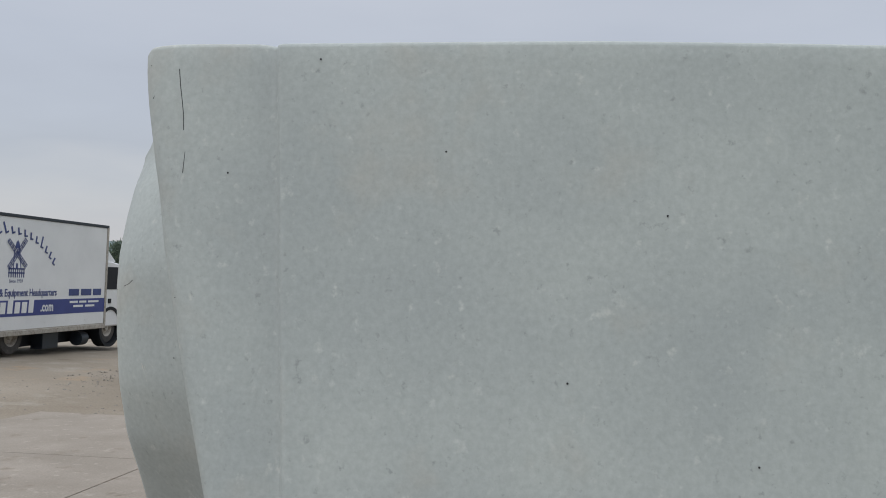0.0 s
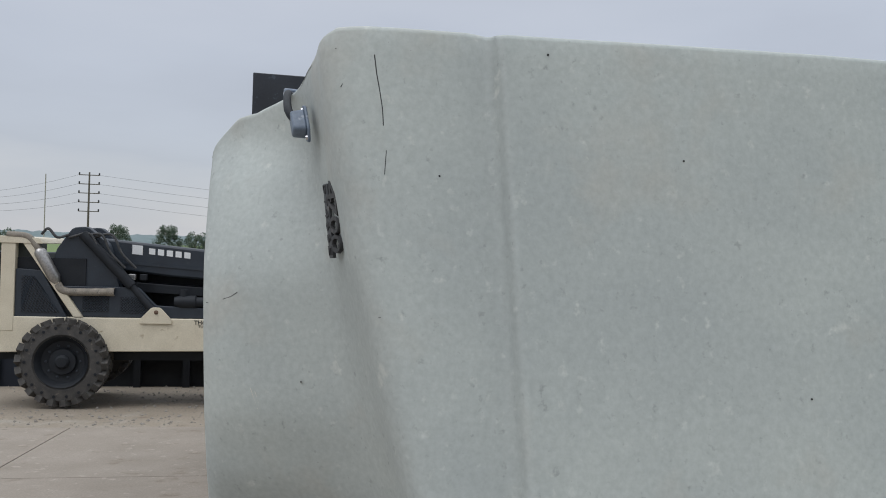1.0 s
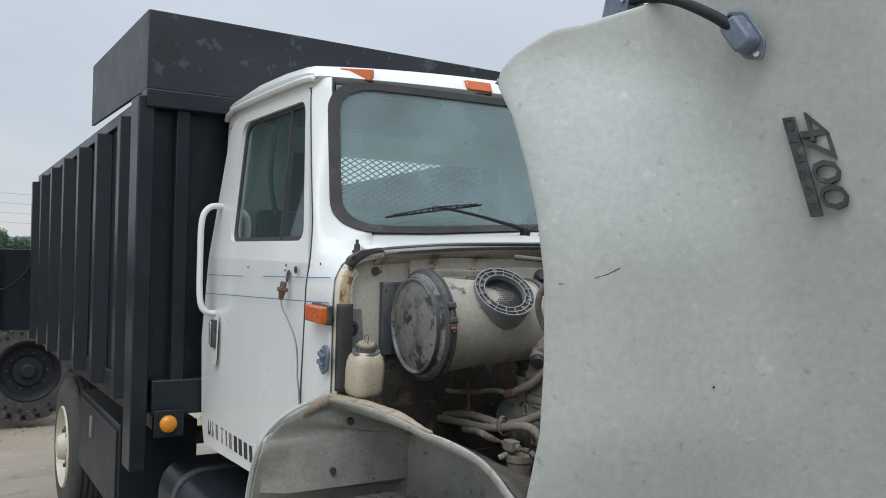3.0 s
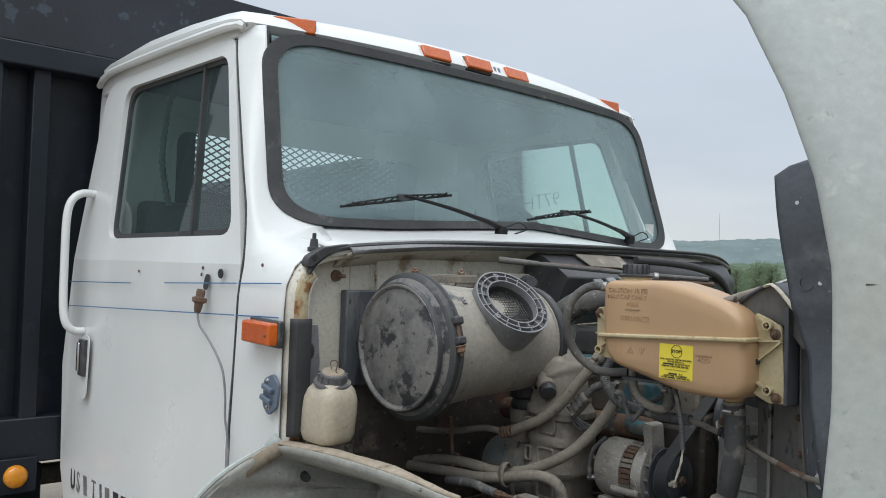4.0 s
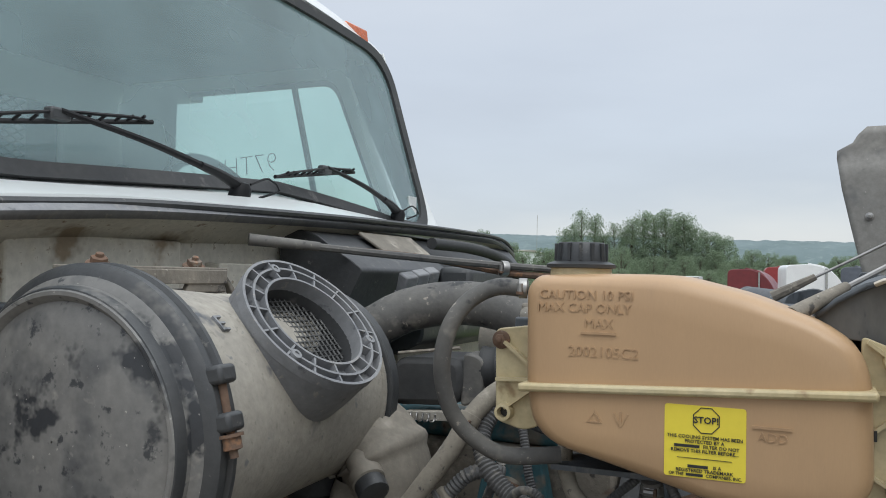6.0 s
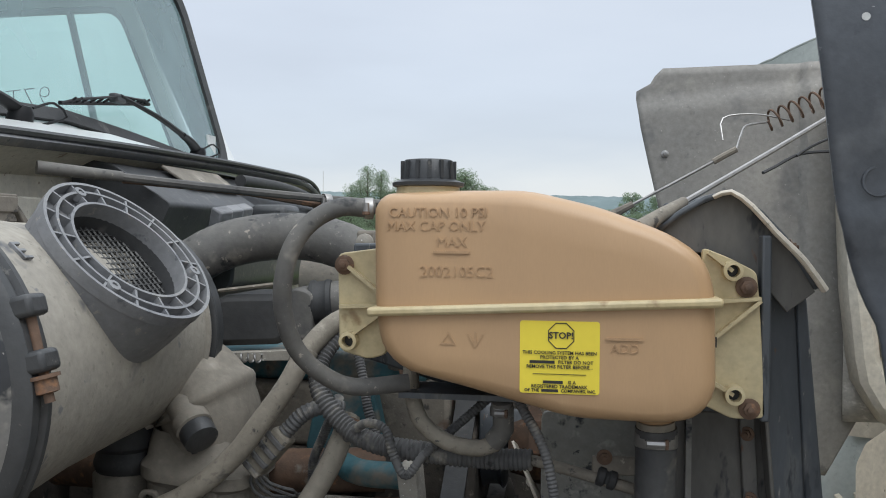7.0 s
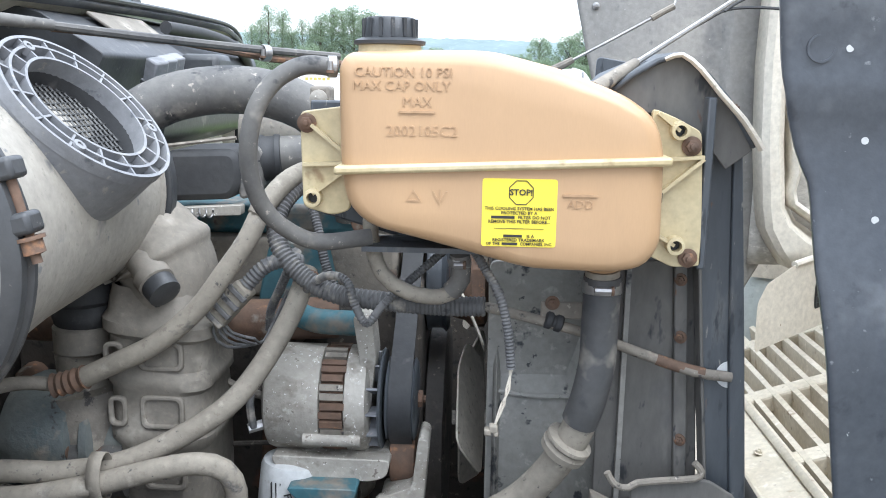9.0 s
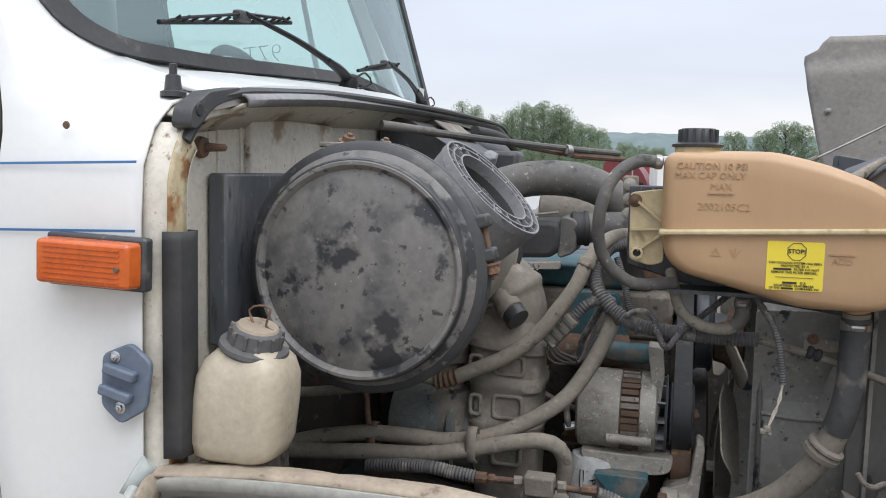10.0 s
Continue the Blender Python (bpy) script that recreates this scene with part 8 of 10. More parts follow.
cab_ = part("hood_cable", tube([(1.035, -0.42, 1.165), (1.07, -0.41, 1.11), (1.105, -0.42, 1.065), (1.15, -0.47, 1.03), (1.20, -0.55, 1.01)], 0.0105, 12), RUBBER, hood, "black hood cable in a split sleeve")
part("cable_sleeve", tube([(1.098, -0.418, 1.072), (1.15, -0.47, 1.03), (1.20, -0.55, 1.01)], 0.0125, 12, 0.0026, ribs=0.0014), RUBBER, cab_)
part("bumper", slab(rounded([(1.12, 0.50), (1.34, 0.50), (1.34, 0.78), (1.12, 0.78)], 0.03, 4), lambda u, v, w: (u, -1.1 + w, v), 2.2), PAPER, truck, "pale steel front bumper", bevel=0.01)
# hood stays: coil spring and wires over the radiator
def coil(p0, p1, r, turns, wr):
    p0, p1 = Vector(p0), Vector(p1)
    a, b, d = frame_from(p1 - p0)
    n = turns * 10
    return tube([p0 + (p1 - p0) * k / n + (a * math.cos(2 * math.pi * k / 10) + b * math.sin(2 * math.pi * k / 10)) * r for k in range(n + 1)], wr, 6, 0.008)


part("coil_spring", coil((1.083, 0.10, 1.800), (1.262, 0.10, 1.876), 0.016, 11, 0.0020), RUST, truck, "stretched coil spring of the hood stay")
part("spring_wire", tube([(1.014, -0.03, 1.743), (1.030, 0.02, 1.772), (1.045, 0.06, 1.79), (1.083, 0.10, 1.800)], 0.0018, 6), STEEL, truck)
part("spring_wire", tube([(1.002, 0.02, 1.762), (1.005, 0.04, 1.80), (1.06, 0.06, 1.808), (1.12, 0.1, 1.803)], 0.0014, 6), STEEL, truck)
part("stay_cable", tube([(0.825, -0.038, 1.640), (0.92, -0.035, 1.691), (1.014, -0.032, 1.743)], 0.0022, 8), STEEL, truck, "thin steel hood stay cable")
part("cable_end", tube([(0.98, -0.033, 1.724), (0.997, -0.033, 1.734), (1.014, -0.032, 1.743)], 0.0048, 8), CASTDUST, truck)
part("cable_end", tube([(0.80, -0.038, 1.627), (0.83, -0.038, 1.643), (0.86, -0.037, 1.659)], (0.009, 0.005), 8), CASTDUST, truck)
part("stay_cable", tube([(0.88, -0.467, 1.642), (1.0, -0.331, 1.710), (1.128, -0.187, 1.784), (1.33, 0.04, 1.90)], 0.0032, 8), STEEL, truck, "steel hood stay cable")
part("cable_end", tube([(0.838, -0.515, 1.617), (0.862, -0.488, 1.632), (0.888, -0.458, 1.647)], (0.0095, 0.0055), 10), CASTDUST, truck, "swaged cable end")
part("loose_wire", tube([(1.12, 0.30, 1.73), (1.15, 0.33, 1.745), (1.197, 0.35, 1.769), (1.255, 0.35, 1.774), (1.334, 0.35, 1.770)], 0.0032, 6), RUBBER, truck)
part("loose_wire", tube([(1.19, 0.34, 1.765), (1.207, 0.35, 1.777), (1.249, 0.35, 1.798), (1.325, 0.35, 1.821)], 0.0026, 6), RUBBER, truck)
part("stay_plate", slab(rounded([(1.275, 1.83), (1.335, 1.83), (1.335, 1.905), (1.275, 1.905)], 0.006, 3), lambda u, v, w: (u, 0.43 - w, v), 0.006), RUST, truck, bevel=0.001)
for q in ((1.29, 1.87), (1.32, 1.868)):
    part("rivet", lathe((q[0], 0.424, q[1]), (0, -1, 0), ((0, 0.006), (0.004, 0.005)), 10), RUST, truck)
# clutter on the far side of the bay, seen over the tank
part("air_drum", lathe((0.745, 0.20, 1.605), (0.13, -0.10, -0.012), ((0, 0.01), (0.002, 0.036), (0.17, 0.036), (0.172, 0.01)), 24), RAIL, truck, "dusty dark drum on the far side of the bay")
part("drum_bracket", slab(rounded([(0.80, 1.58), (0.90, 1.58), (0.90, 1.628), (0.86, 1.642), (0.82, 1.632)], 0.01, 3), lambda u, v, w: (u, 0.07 + w, v), 0.006), RAIL, truck, bevel=0.002)
part("side_plate", slab(rounded([(0.925, 1.58), (1.06, 1.58), (1.05, 1.635), (0.99, 1.662), (0.93, 1.672)], 0.01, 3), lambda u, v, w: (u, 0.22 + w, v), 0.008), RAIL, truck, "worn steel plate beside the radiator", bevel=0.002)

# ---- fittings on the hood ----
def hood_at(y, z, lift=0.001):
    """A point on the hood's outer skin on the near side."""
    sec = [Vector(p) for p in hood_section(z)]
    for a, b in zip(sec, sec[1:]):
        if min(a.y, b.y) - 1e-6 <= y <= max(a.y, b.y) + 1e-6 and a.y != b.y:
            t = (y - a.y) / (b.y - a.y)
            p = a + (b - a) * t
            n = Vector((-(b - a).y, (b - a).x)).normalized()
            return Vector((p.x + abs(n.x) * lift, p.y - abs(n.y) * lift, z))
    return Vector((sec[0].x, y, z))


def crack(pts, r, material, label=""):
    line = []
    for (y0, z0), (y1, z1) in zip(pts, pts[1:]):
        line += [hood_at(y0 + (y1 - y0) * k / 6, z0 + (z1 - z0) * k / 6, 0.0004) for k in range(6)]
    part("paint_crack", tube(line, r, 5, 0.02), material, hood, label)


crack([(-0.887, 2.158), (-0.882, 2.122), (-0.875, 2.086), (-0.870, 2.056), (-0.867, 2.018)], 0.0011, INK, "dark crack in the paint")
crack([(-0.861, 1.978), (-0.864, 1.924)], 0.0007, INK)
crack([(-0.929, 2.142), (-0.932, 2.122), (-0.939, 2.110), (-0.949, 2.092)], 0.0010, INK)
crack([(-0.968, 2.163), (-0.955, 2.170)], 0.0010, INK)
crack([(-0.927, 2.055), (-0.919, 2.063)], 0.0008, INK)
crack([(-0.906, 1.936), (-0.900, 1.942), (-0.886, 1.948)], 0.0005, INK)
crack([(-1.178, 1.671), (-1.160, 1.678), (-1.143, 1.690)], 0.0008, INK)
crack([(-1.218, 1.660), (-1.205, 1.660)], 0.0008, INK)
crack([(-0.878, 1.674), (-0.872, 1.668), (-0.860, 1.671)], 0.0006, INK)
crack([(-1.110, 1.476), (-1.100, 1.450), (-1.090, 1.425)], 0.0004, HOOD_IN)
crack([(-1.100, 1.470), (-1.088, 1.440)], 0.0004, HOOD_IN)
crack([(-0.936, 2.01), (-0.932, 1.99)], 0.0005, INK)
for y, z in ((-0.566, 2.169), (-0.762, 1.934), (0.132, 1.861), (-0.052, 1.537), (-0.78, 1.40), (-1.0, 1.50), (0.3, 1.40), (-0.3, 1.98)):
    p = hood_at(min(y, 0.0) if y < 0 else 0.0, z)
    part("paint_chip", lathe((p.x - 0.001, y, z), (1, 0, 0) if y > -0.85 else (0.5, -1, 0), ((0, 0.0022), (0.0014, 0.0018)), 8), INK, hood)
# badge: black raised figures, reading downwards, over a strip of smaller letters
b_tl = Vector((1.590, -0.967, 1.925))
b_run = Vector((0.0418, 0.0172, -0.1522))
b_up = Vector((0.0577, 0.0238, 0.0046))
b_out = Vector((0.38, -0.92, 0.02)).normalized()


def glyph(ch, u0, u1, v0, v1, lift, depth, name, material, parent):
    """One raised character stretched into a cell of the badge (u along the reading, v across it)."""
    ob = words(ch, 1.0, Matrix.Identity(4), material, parent, name, 0.5)
    me = ob.data
    base = root_of(parent).location
    co = [v.co + base for v in me.vertices]
    lo = [min(c[k] for c in co) for k in range(3)]
    hi = [max(c[k] for c in co) for k in range(3)]
    for v, c in zip(me.vertices, co):
        u = u0 + (u1 - u0) * (c.x - lo[0]) / (hi[0] - lo[0])
        w = v0 + (v1 - v0) * (c.y - lo[1]) / (hi[1] - lo[1])
        h = lift + depth * (c.z - lo[2]) / (hi[2] - lo[2])
        v.co = b_tl + b_run * u + b_up * w + b_out * h - base
    return ob


bad = part("badge", slab([(0.0, 0.02), (1.0, 0.02), (1.0, 0.30), (0.0, 0.30)], lambda u, v, w: b_tl + b_run * u + b_up * v + b_out * (w - 0.004), 0.0075), BLACKPLASTIC, hood, "black badge of raised model figures", bevel=0.001)
for ch, u0, u1 in (("4", -0.02, 0.27), ("7", 0.21, 0.47), ("0", 0.46, 0.70), ("0", 0.70, 0.95)):
    glyph(ch, u0, u1, 0.34, 0.98, -0.003, 0.0095, "figure", RUBBER, bad)
for k, ch in enumerate("DT466E"):
    glyph(ch, 0.015 + k * 0.165, 0.14 + k * 0.165, 0.05, 0.27, 0.003, 0.0022, "letter", RUBBER, bad)

# fender mirror: plate, curved black arm, clamp block
mo = Vector((1.551, -1.004, 2.055))
mn = Vector((0.12, -0.97, -0.1)).normalized()
mt = Vector((-0.55, -0.10, 0.83)).normalized()
mt = (mt - mn * mt.dot(mn)).normalized()
ms = mn.cross(mt)
mm_ = Matrix(((*ms, 0), (*mt, 0), (*mn, 0), (0, 0, 0, 1))).transposed()
mm_.translation = mo
mir = part("mirror_bracket", slab(rounded([(-0.022, -0.03), (0.0, -0.052), (0.022, -0.03), (0.024, 0.03), (0.0, 0.052), (-0.024, 0.03)], 0.008, 3), lambda u, v, w: mm_ @ Vector((u, v, w)), 0.006), BLUEGREY, hood, "grey fender mirror bracket with an empty arm", bevel=0.002)
part("bracket_boss", slab(rounded([(-0.019, -0.03), (0.019, -0.03), (0.019, 0.03), (-0.019, 0.03)], 0.012, 4), lambda u, v, w: mm_ @ Vector((u * (1 - w * 5), v * (1 - w * 4), w + 0.005)), 0.03), BLUEGREY, mir, bevel=0.004)
for v in (-0.038, 0.038):
    part("screw", lathe(mm_ @ Vector((0.0, v, 0.006)), mn, ((0, 0.006), (0.004, 0.005)), 10), CHROME, mir)
part("mirror_arm", tube([mo + mn * 0.025 + mt * 0.01, mo + mn * 0.042 + Vector((-0.035, 0, 0.035)), Vector((1.44, -1.050, 2.130)), Vector((1.365, -1.048, 2.15)), Vector((1.33, -1.042, 2.15))], (0.0095, 0.0075), 12), MDARK, mir)
mh = Matrix.Translation((1.312, -1.041, 2.143)) @ Euler((0, radians(12), radians(10))).to_matrix().to_4x4()
part("clamp_block", bm_box((-0.032, -0.016, -0.026), (0.022, 0.016, 0.026), m=mh), BLUEGREY, mir, bevel=0.004)
part("clamp_plate", bm_box((0.020, -0.012, -0.026), (0.036, 0.012, 0.020), m=mh), RAIL, mir, bevel=0.003)
for v in (-0.018, 0.014):
    part("clamp_screw", rod(mh @ Vector((0.012, -0.022, v)), mh @ Vector((0.012, 0.022, v)), 0.0035, 8), CHROME, mir)

# ---- fittings on the cab ----
lamp_m = Matrix.Translation((-0.046, -1.013, 1.5035)) @ Matrix.Rotation(radians(1.5), 4, "Y")
sl = part("side_lamp", bm_box((-0.066, -0.010, -0.031), (0.066, 0.008, 0.031), m=lamp_m), BLACKPLASTIC, truck, "oblong amber side lamp", bevel=0.004)
part("lens", slab(rounded([(-0.0625, -0.0265), (0.0625, -0.0265), (0.0625, 0.0265), (-0.0625, 0.0265)], 0.006, 3), lambda u, v, w: lamp_m @ Vector((u * (1 - w * 1.2), -0.008 - w, v * (1 - w * 2))), 0.026), AMBER, sl, "amber lens", bevel=0.004)
for k in range(7):
    part("lens_rib", bm_box((-0.05, -0.0352, -0.019 + k * 0.006), (0.05, -0.0335, -0.0172 + k * 0.006), m=lamp_m), AMBER, sl, smooth=False)
part("lens_screw", lathe(lamp_m @ Vector((0.047, -0.034, -0.003)), (0, -1, 0), ((0, 0.004), (0.003, 0.003)), 10), RUST, sl)
lm = Matrix.Translation((-0.011, -1.014, 1.365)) @ Matrix.Rotation(radians(14), 4, "Y")
lt = part("hood_latch", slab(rounded([(-0.034, 0.024), (-0.002, 0.048), (0.030, 0.034), (0.036, -0.022), (0.008, -0.050), (-0.022, -0.036)], 0.008, 3), lambda u, v, w: lm @ Vector((u, -w, v)), 0.008), BLUEGREY, truck, "blue-grey plastic hood latch base", bevel=0.002)
for v in (0.012, -0.014):
    part("latch_rib", bm_box((-0.024, -0.019, v - 0.006), (0.018, -0.006, v + 0.007), m=lm), BLUEGREY, lt, bevel=0.003)
for u, v in ((-0.016, 0.026), (0.004, -0.030)):
    bolt(lm @ Vector((u, -0.008, v)), (0, -1, 0), 0.005, lt, CHROME)
for x0, x1, za, zb in ((-1.36, -0.84, 1.582, 1.593), (-0.61, -0.205, 1.601, 1.613), (-0.198, 0.0, 1.613, 1.619), (-1.35, -0.205, 1.499, 1.534), (-0.198, 0.0, 1.534, 1.540)):
    part("pinstripe", slab([(x0, za - 0.0015), (x1, zb - 0.0015), (x1, zb + 0.0015), (x0, za + 0.0015)], lambda u, v, w: (u, -(cab_y(v) + 0.0055 + w), v), 0.0006), STRIPE, door_r if x1 < -0.2 else truck, smooth=False)
gb_ = part("grab_rail", tube([(-1.275, -0.965, 1.885), (-1.272, -1.01, 1.885), (-1.27, -1.045, 1.86), (-1.265, -1.062, 1.80), (-1.258, -1.066, 1.66), (-1.25, -1.066, 1.50), (-1.243, -1.055, 1.44), (-1.240, -1.03, 1.42), (-1.238, -1.0, 1.418)], 0.0135, 12), WHITE, door_r, "white tubular grab rail")
hd = part("door_handle", bm_box((-1.20, -1.030, 1.275), (-1.155, -1.012, 1.395)), BLACKPLASTIC, door_r, "chrome and black door handle", bevel=0.004)
part("handle_bar", bm_box((-1.195, -1.038, 1.29), (-1.178, -1.028, 1.385)), CHROME, hd, bevel=0.004)
part("handle_recess", slab(rounded([(-1.215, 1.20), (-1.145, 1.20), (-1.14, 1.41), (-1.21, 1.41)], 0.03, 4), lambda u, v, w: (u, -(cab_y(v) + 0.0045 + w), v), 0.002), WHITE, door_r)
part("lock_hole", lathe((-0.285, -1.009, 1.635), (0, -1, 0), ((0, 0.013), (0.003, 0.012)), 16), INK, door_r)
for x, z in ((-0.40, 1.63), (-0.40, 1.648), (-0.80, 1.63), (-0.1, 1.66)):
    part("screw_hole", lathe((x, -cab_y(z) - 0.004, z), (0, -1, 0), ((0, 0.005), (0.002, 0.004)), 10), RUST, door_r)
pl_ = part("dangling_plug", lathe((-0.363, -1.022, 1.592), (0.0, -0.15, -1), ((0, 0.010), (0.008, 0.012), (0.020, 0.011), (0.023, 0.019), (0.033, 0.019), (0.037, 0.012), (0.058, 0.009), (0.064, 0.004)), 16), RUST, door_r, "rusty plug hanging from a hole by its cable")
part("cable", tube([(-0.362, -1.03, 1.528), (-0.350, -1.03, 1.500), (-0.305, -1.030, 1.472), (-0.255, -1.030, 1.435), (-0.220, -1.029, 1.395), (-0.205, -1.028, 1.34), (-0.200, -1.028, 1.28), (-0.188, -1.027, 1.24), (-0.182, -1.026, 1.16), (-0.190, -1.022, 1.06)], 0.0030, 8), FILTNECK, pl_)
part("plug_hole", slab(rounded([(-0.376, 1.590), (-0.350, 1.590), (-0.350, 1.632), (-0.376, 1.632)], 0.012, 4), lambda u, v, w: (u, -(cab_y(v) + 0.0048 + w), v), 0.001), INK, door_r)
part("letter_strip", slab([(-1.305, 0.872), (-0.56, 0.878), (-0.56, 0.965), (-1.305, 0.955)], lambda u, v, w: (u, -(cab_y(v) + 0.0043 + w), v), 0.0005), VANWHITE, door_r, "yellowed strip of worn lettering", smooth=False)
for ch, x, mt in (("U", -1.272, INK), ("S", -1.222, STEEL), ("T", -1.085, LOOM)):
    words(ch, 0.098, side_to(x, -(cab_y(0.915) + 0.0060), 0.913) @ Matrix.Diagonal((0.62, 1.0, 1.0, 1.0)), mt, door_r, "worn_letter", 0.0006, bold=0.002)
for x0, x1, mt in ((-1.175, -1.145, STEEL), (-1.035, -1.018, LOOM), (-0.99, -0.955, STEEL), (-0.925, -0.885, INK), (-0.865, -0.825, INK), (-0.80, -0.76, INK), (-0.735, -0.70, INK)):
    part("lettering_bar", slab([(x0, 0.882), (x1, 0.883), (x1, 0.948), (x0, 0.947)], lambda u, v, w: (u, -(cab_y(v) + 0.0050 + w), v), 0.0008), mt, door_r, smooth=False)


def wiper(pivot, c0, c1, name="wiper"):
    pv = Vector(pivot)
    a, b = Vector(c0), Vector(c1)
    mid = (a + b) / 2 + Vector((0.012, 0, 0.008))
    w = part(name, lathe(pv - Vector((0, 0, 0.012)), (0.3, 0, 1), ((0, 0.02), (0.02, 0.018), (0.03, 0.012)), 16), WIPER, truck, "black windshield wiper")
    d = (mid - pv)
    part("arm_head", tube([pv + Vector((0, 0, 0.01)), pv + d * 0.16 + Vector((0.012, 0, 0.012)), pv + d * 0.3 + Vector((0.016, 0, 0.012))], (0.014, 0.009), 10, squash=0.7), WIPER, w)
    part("arm", tube([pv + d * 0.25 + Vector((0.015, 0, 0.012)), pv + d * 0.6 + Vector((0.018, 0, 0.012)), mid + Vector((0.012, 0, 0.006))], (0.0068, 0.0042), 8), WIPER, w)
    part("blade", tube([a, (a * 3 + b) / 4, (a + b) / 2, (a + b * 3) / 4, b], 0.0042, 6, 0.05), WIPER, w)
    e = (b - a)
    up = Vector((0.014, 0, 0.008))
    part("blade_frame", tube([a + e * 0.02, a + e * 0.12 + up * 0.8, a + e * 0.3 + up * 1.2, a + e * 0.5 + up * 1.6, a + e * 0.7 + up * 1.2, a + e * 0.88 + up * 0.8, a + e * 0.98], 0.0038, 6, 0.03, squash=0.7), WIPER, w)
    for t in (0.08, 0.14, 0.2, 0.28, 0.35, 0.42, 0.58, 0.65, 0.72, 0.8, 0.86, 0.92):
        q = a + e * t
        part("frame_link", rod(q, q + up * 1.1, 0.0026, 6), WIPER, w)
    part("arm_clip", bm_box((mid.x - 0.004, mid.y - 0.018, mid.z - 0.008), (mid.x + 0.014, mid.y + 0.018, mid.z + 0.010)), BLACKPLASTIC, w, bevel=0.004)
    part("washer_tube", tube([pv + Vector((0.01, 0.02, 0.015)), pv + Vector((0.012, 0.07, 0.03)), pv + Vector((0.015, 0.10, 0.012)), pv + Vector((0.0, 0.06, -0.005))], 0.0022, 6), WIPER, w)
    return w


wiper((-0.062, -0.214, 1.785), (-0.145, -0.745, 1.822), (-0.112, -0.375, 1.882))
wiper((-0.142, 0.558, 1.800), (-0.105, -0.045, 1.832), (-0.135, 0.315, 1.884))
words("97TH213", 0.095, Matrix.Translation((-0.925, 0.885, 1.985)) @ Matrix.Rotation(radians(-5), 4, "Y") @ Matrix(((-1, 0, 0, 0), (0, 0, 1, 0), (0, 1, 0, 0), (0, 0, 0, 1))), INK, door_l, "window_writing", 0.0004, bold=-0.0028)
part("window_tag", bm_box((-0.212, 0.765, 1.815), (-0.208, 0.815, 1.872)), PAPER, truck, "small white windshield tag", smooth=False)

# cab interior
part("dashboard", slab([(-0.50, 1.62), (-0.25, 1.70), (-0.22, 1.76), (-0.27, 1.785), (-0.44, 1.77), (-0.52, 1.73)], lambda u, v, w: (u, -0.88 + w, v), 1.76), DASH, truck, "grey vinyl dashboard", bevel=0.015)
part("dash_binnacle", slab(rounded([(-0.52, 1.73), (-0.36, 1.76), (-0.38, 1.825), (-0.5, 1.82)], 0.03, 4), lambda u, v, w: (u, 0.20 + w, v), 0.5), DASH, truck, bevel=0.01)
sw = part("steering_wheel", tube([Vector((-0.60, 0.45, 1.75)) + Vector((-0.10 * math.sin(t), 0.22 * math.cos(t), 0.20 * math.sin(t))) for t in (2 * math.pi * k / 24 for k in range(25))], 0.016, 10, 0.05), RUBBER, truck, "black steering wheel")
part("steering_column", rod((-0.60, 0.45, 1.75), (-0.42, 0.45, 1.66), 0.035, 12), RUBBER, sw)
for y0, y1 in ((-0.80, -0.10), (0.20, 0.72)):
    st_ = part("seat", slab(rounded([(-1.25, 1.15), (-0.70, 1.20), (-0.68, 1.34), (-1.22, 1.32)], 0.05, 4), lambda u, v, w: (u, y0 + w, v), y1 - y0), INTERIOR, truck, "dark cab seat", bevel=0.02)
    part("seat_back", slab(rounded([(-1.32, 1.28), (-1.17, 1.28), (-1.24, 1.88), (-1.34, 1.88)], 0.04, 4), lambda u, v, w: (u, y0 + w, v), y1 - y0), INTERIOR, st_, bevel=0.02)
part("hanging_harness", tube([(-1.05, -0.80, 2.27), (-1.06, -0.82, 2.15), (-1.08, -0.82, 2.0), (-1.06, -0.80, 1.85)], 0.012, 8, ribs=0.003), INTERIOR, truck)

# ---- the yard: machines and vehicles ----
def lug_tyre(c, r, w, lugs, depth):
    """Off-road tyre on an X axle, with chunky lugs."""
    bm = lathe(Vector(c) - Vector((w / 2, 0, 0)), (1, 0, 0), ((0.03, r * 0.56), (0.0, r * 0.62), (0.01, r * 0.86), (w * 0.14, r - depth), (w * 0.86, r - depth), (w - 0.01, r * 0.86), (w, r * 0.62), (w - 0.03, r * 0.56)), 40, caps=False)
    return bm


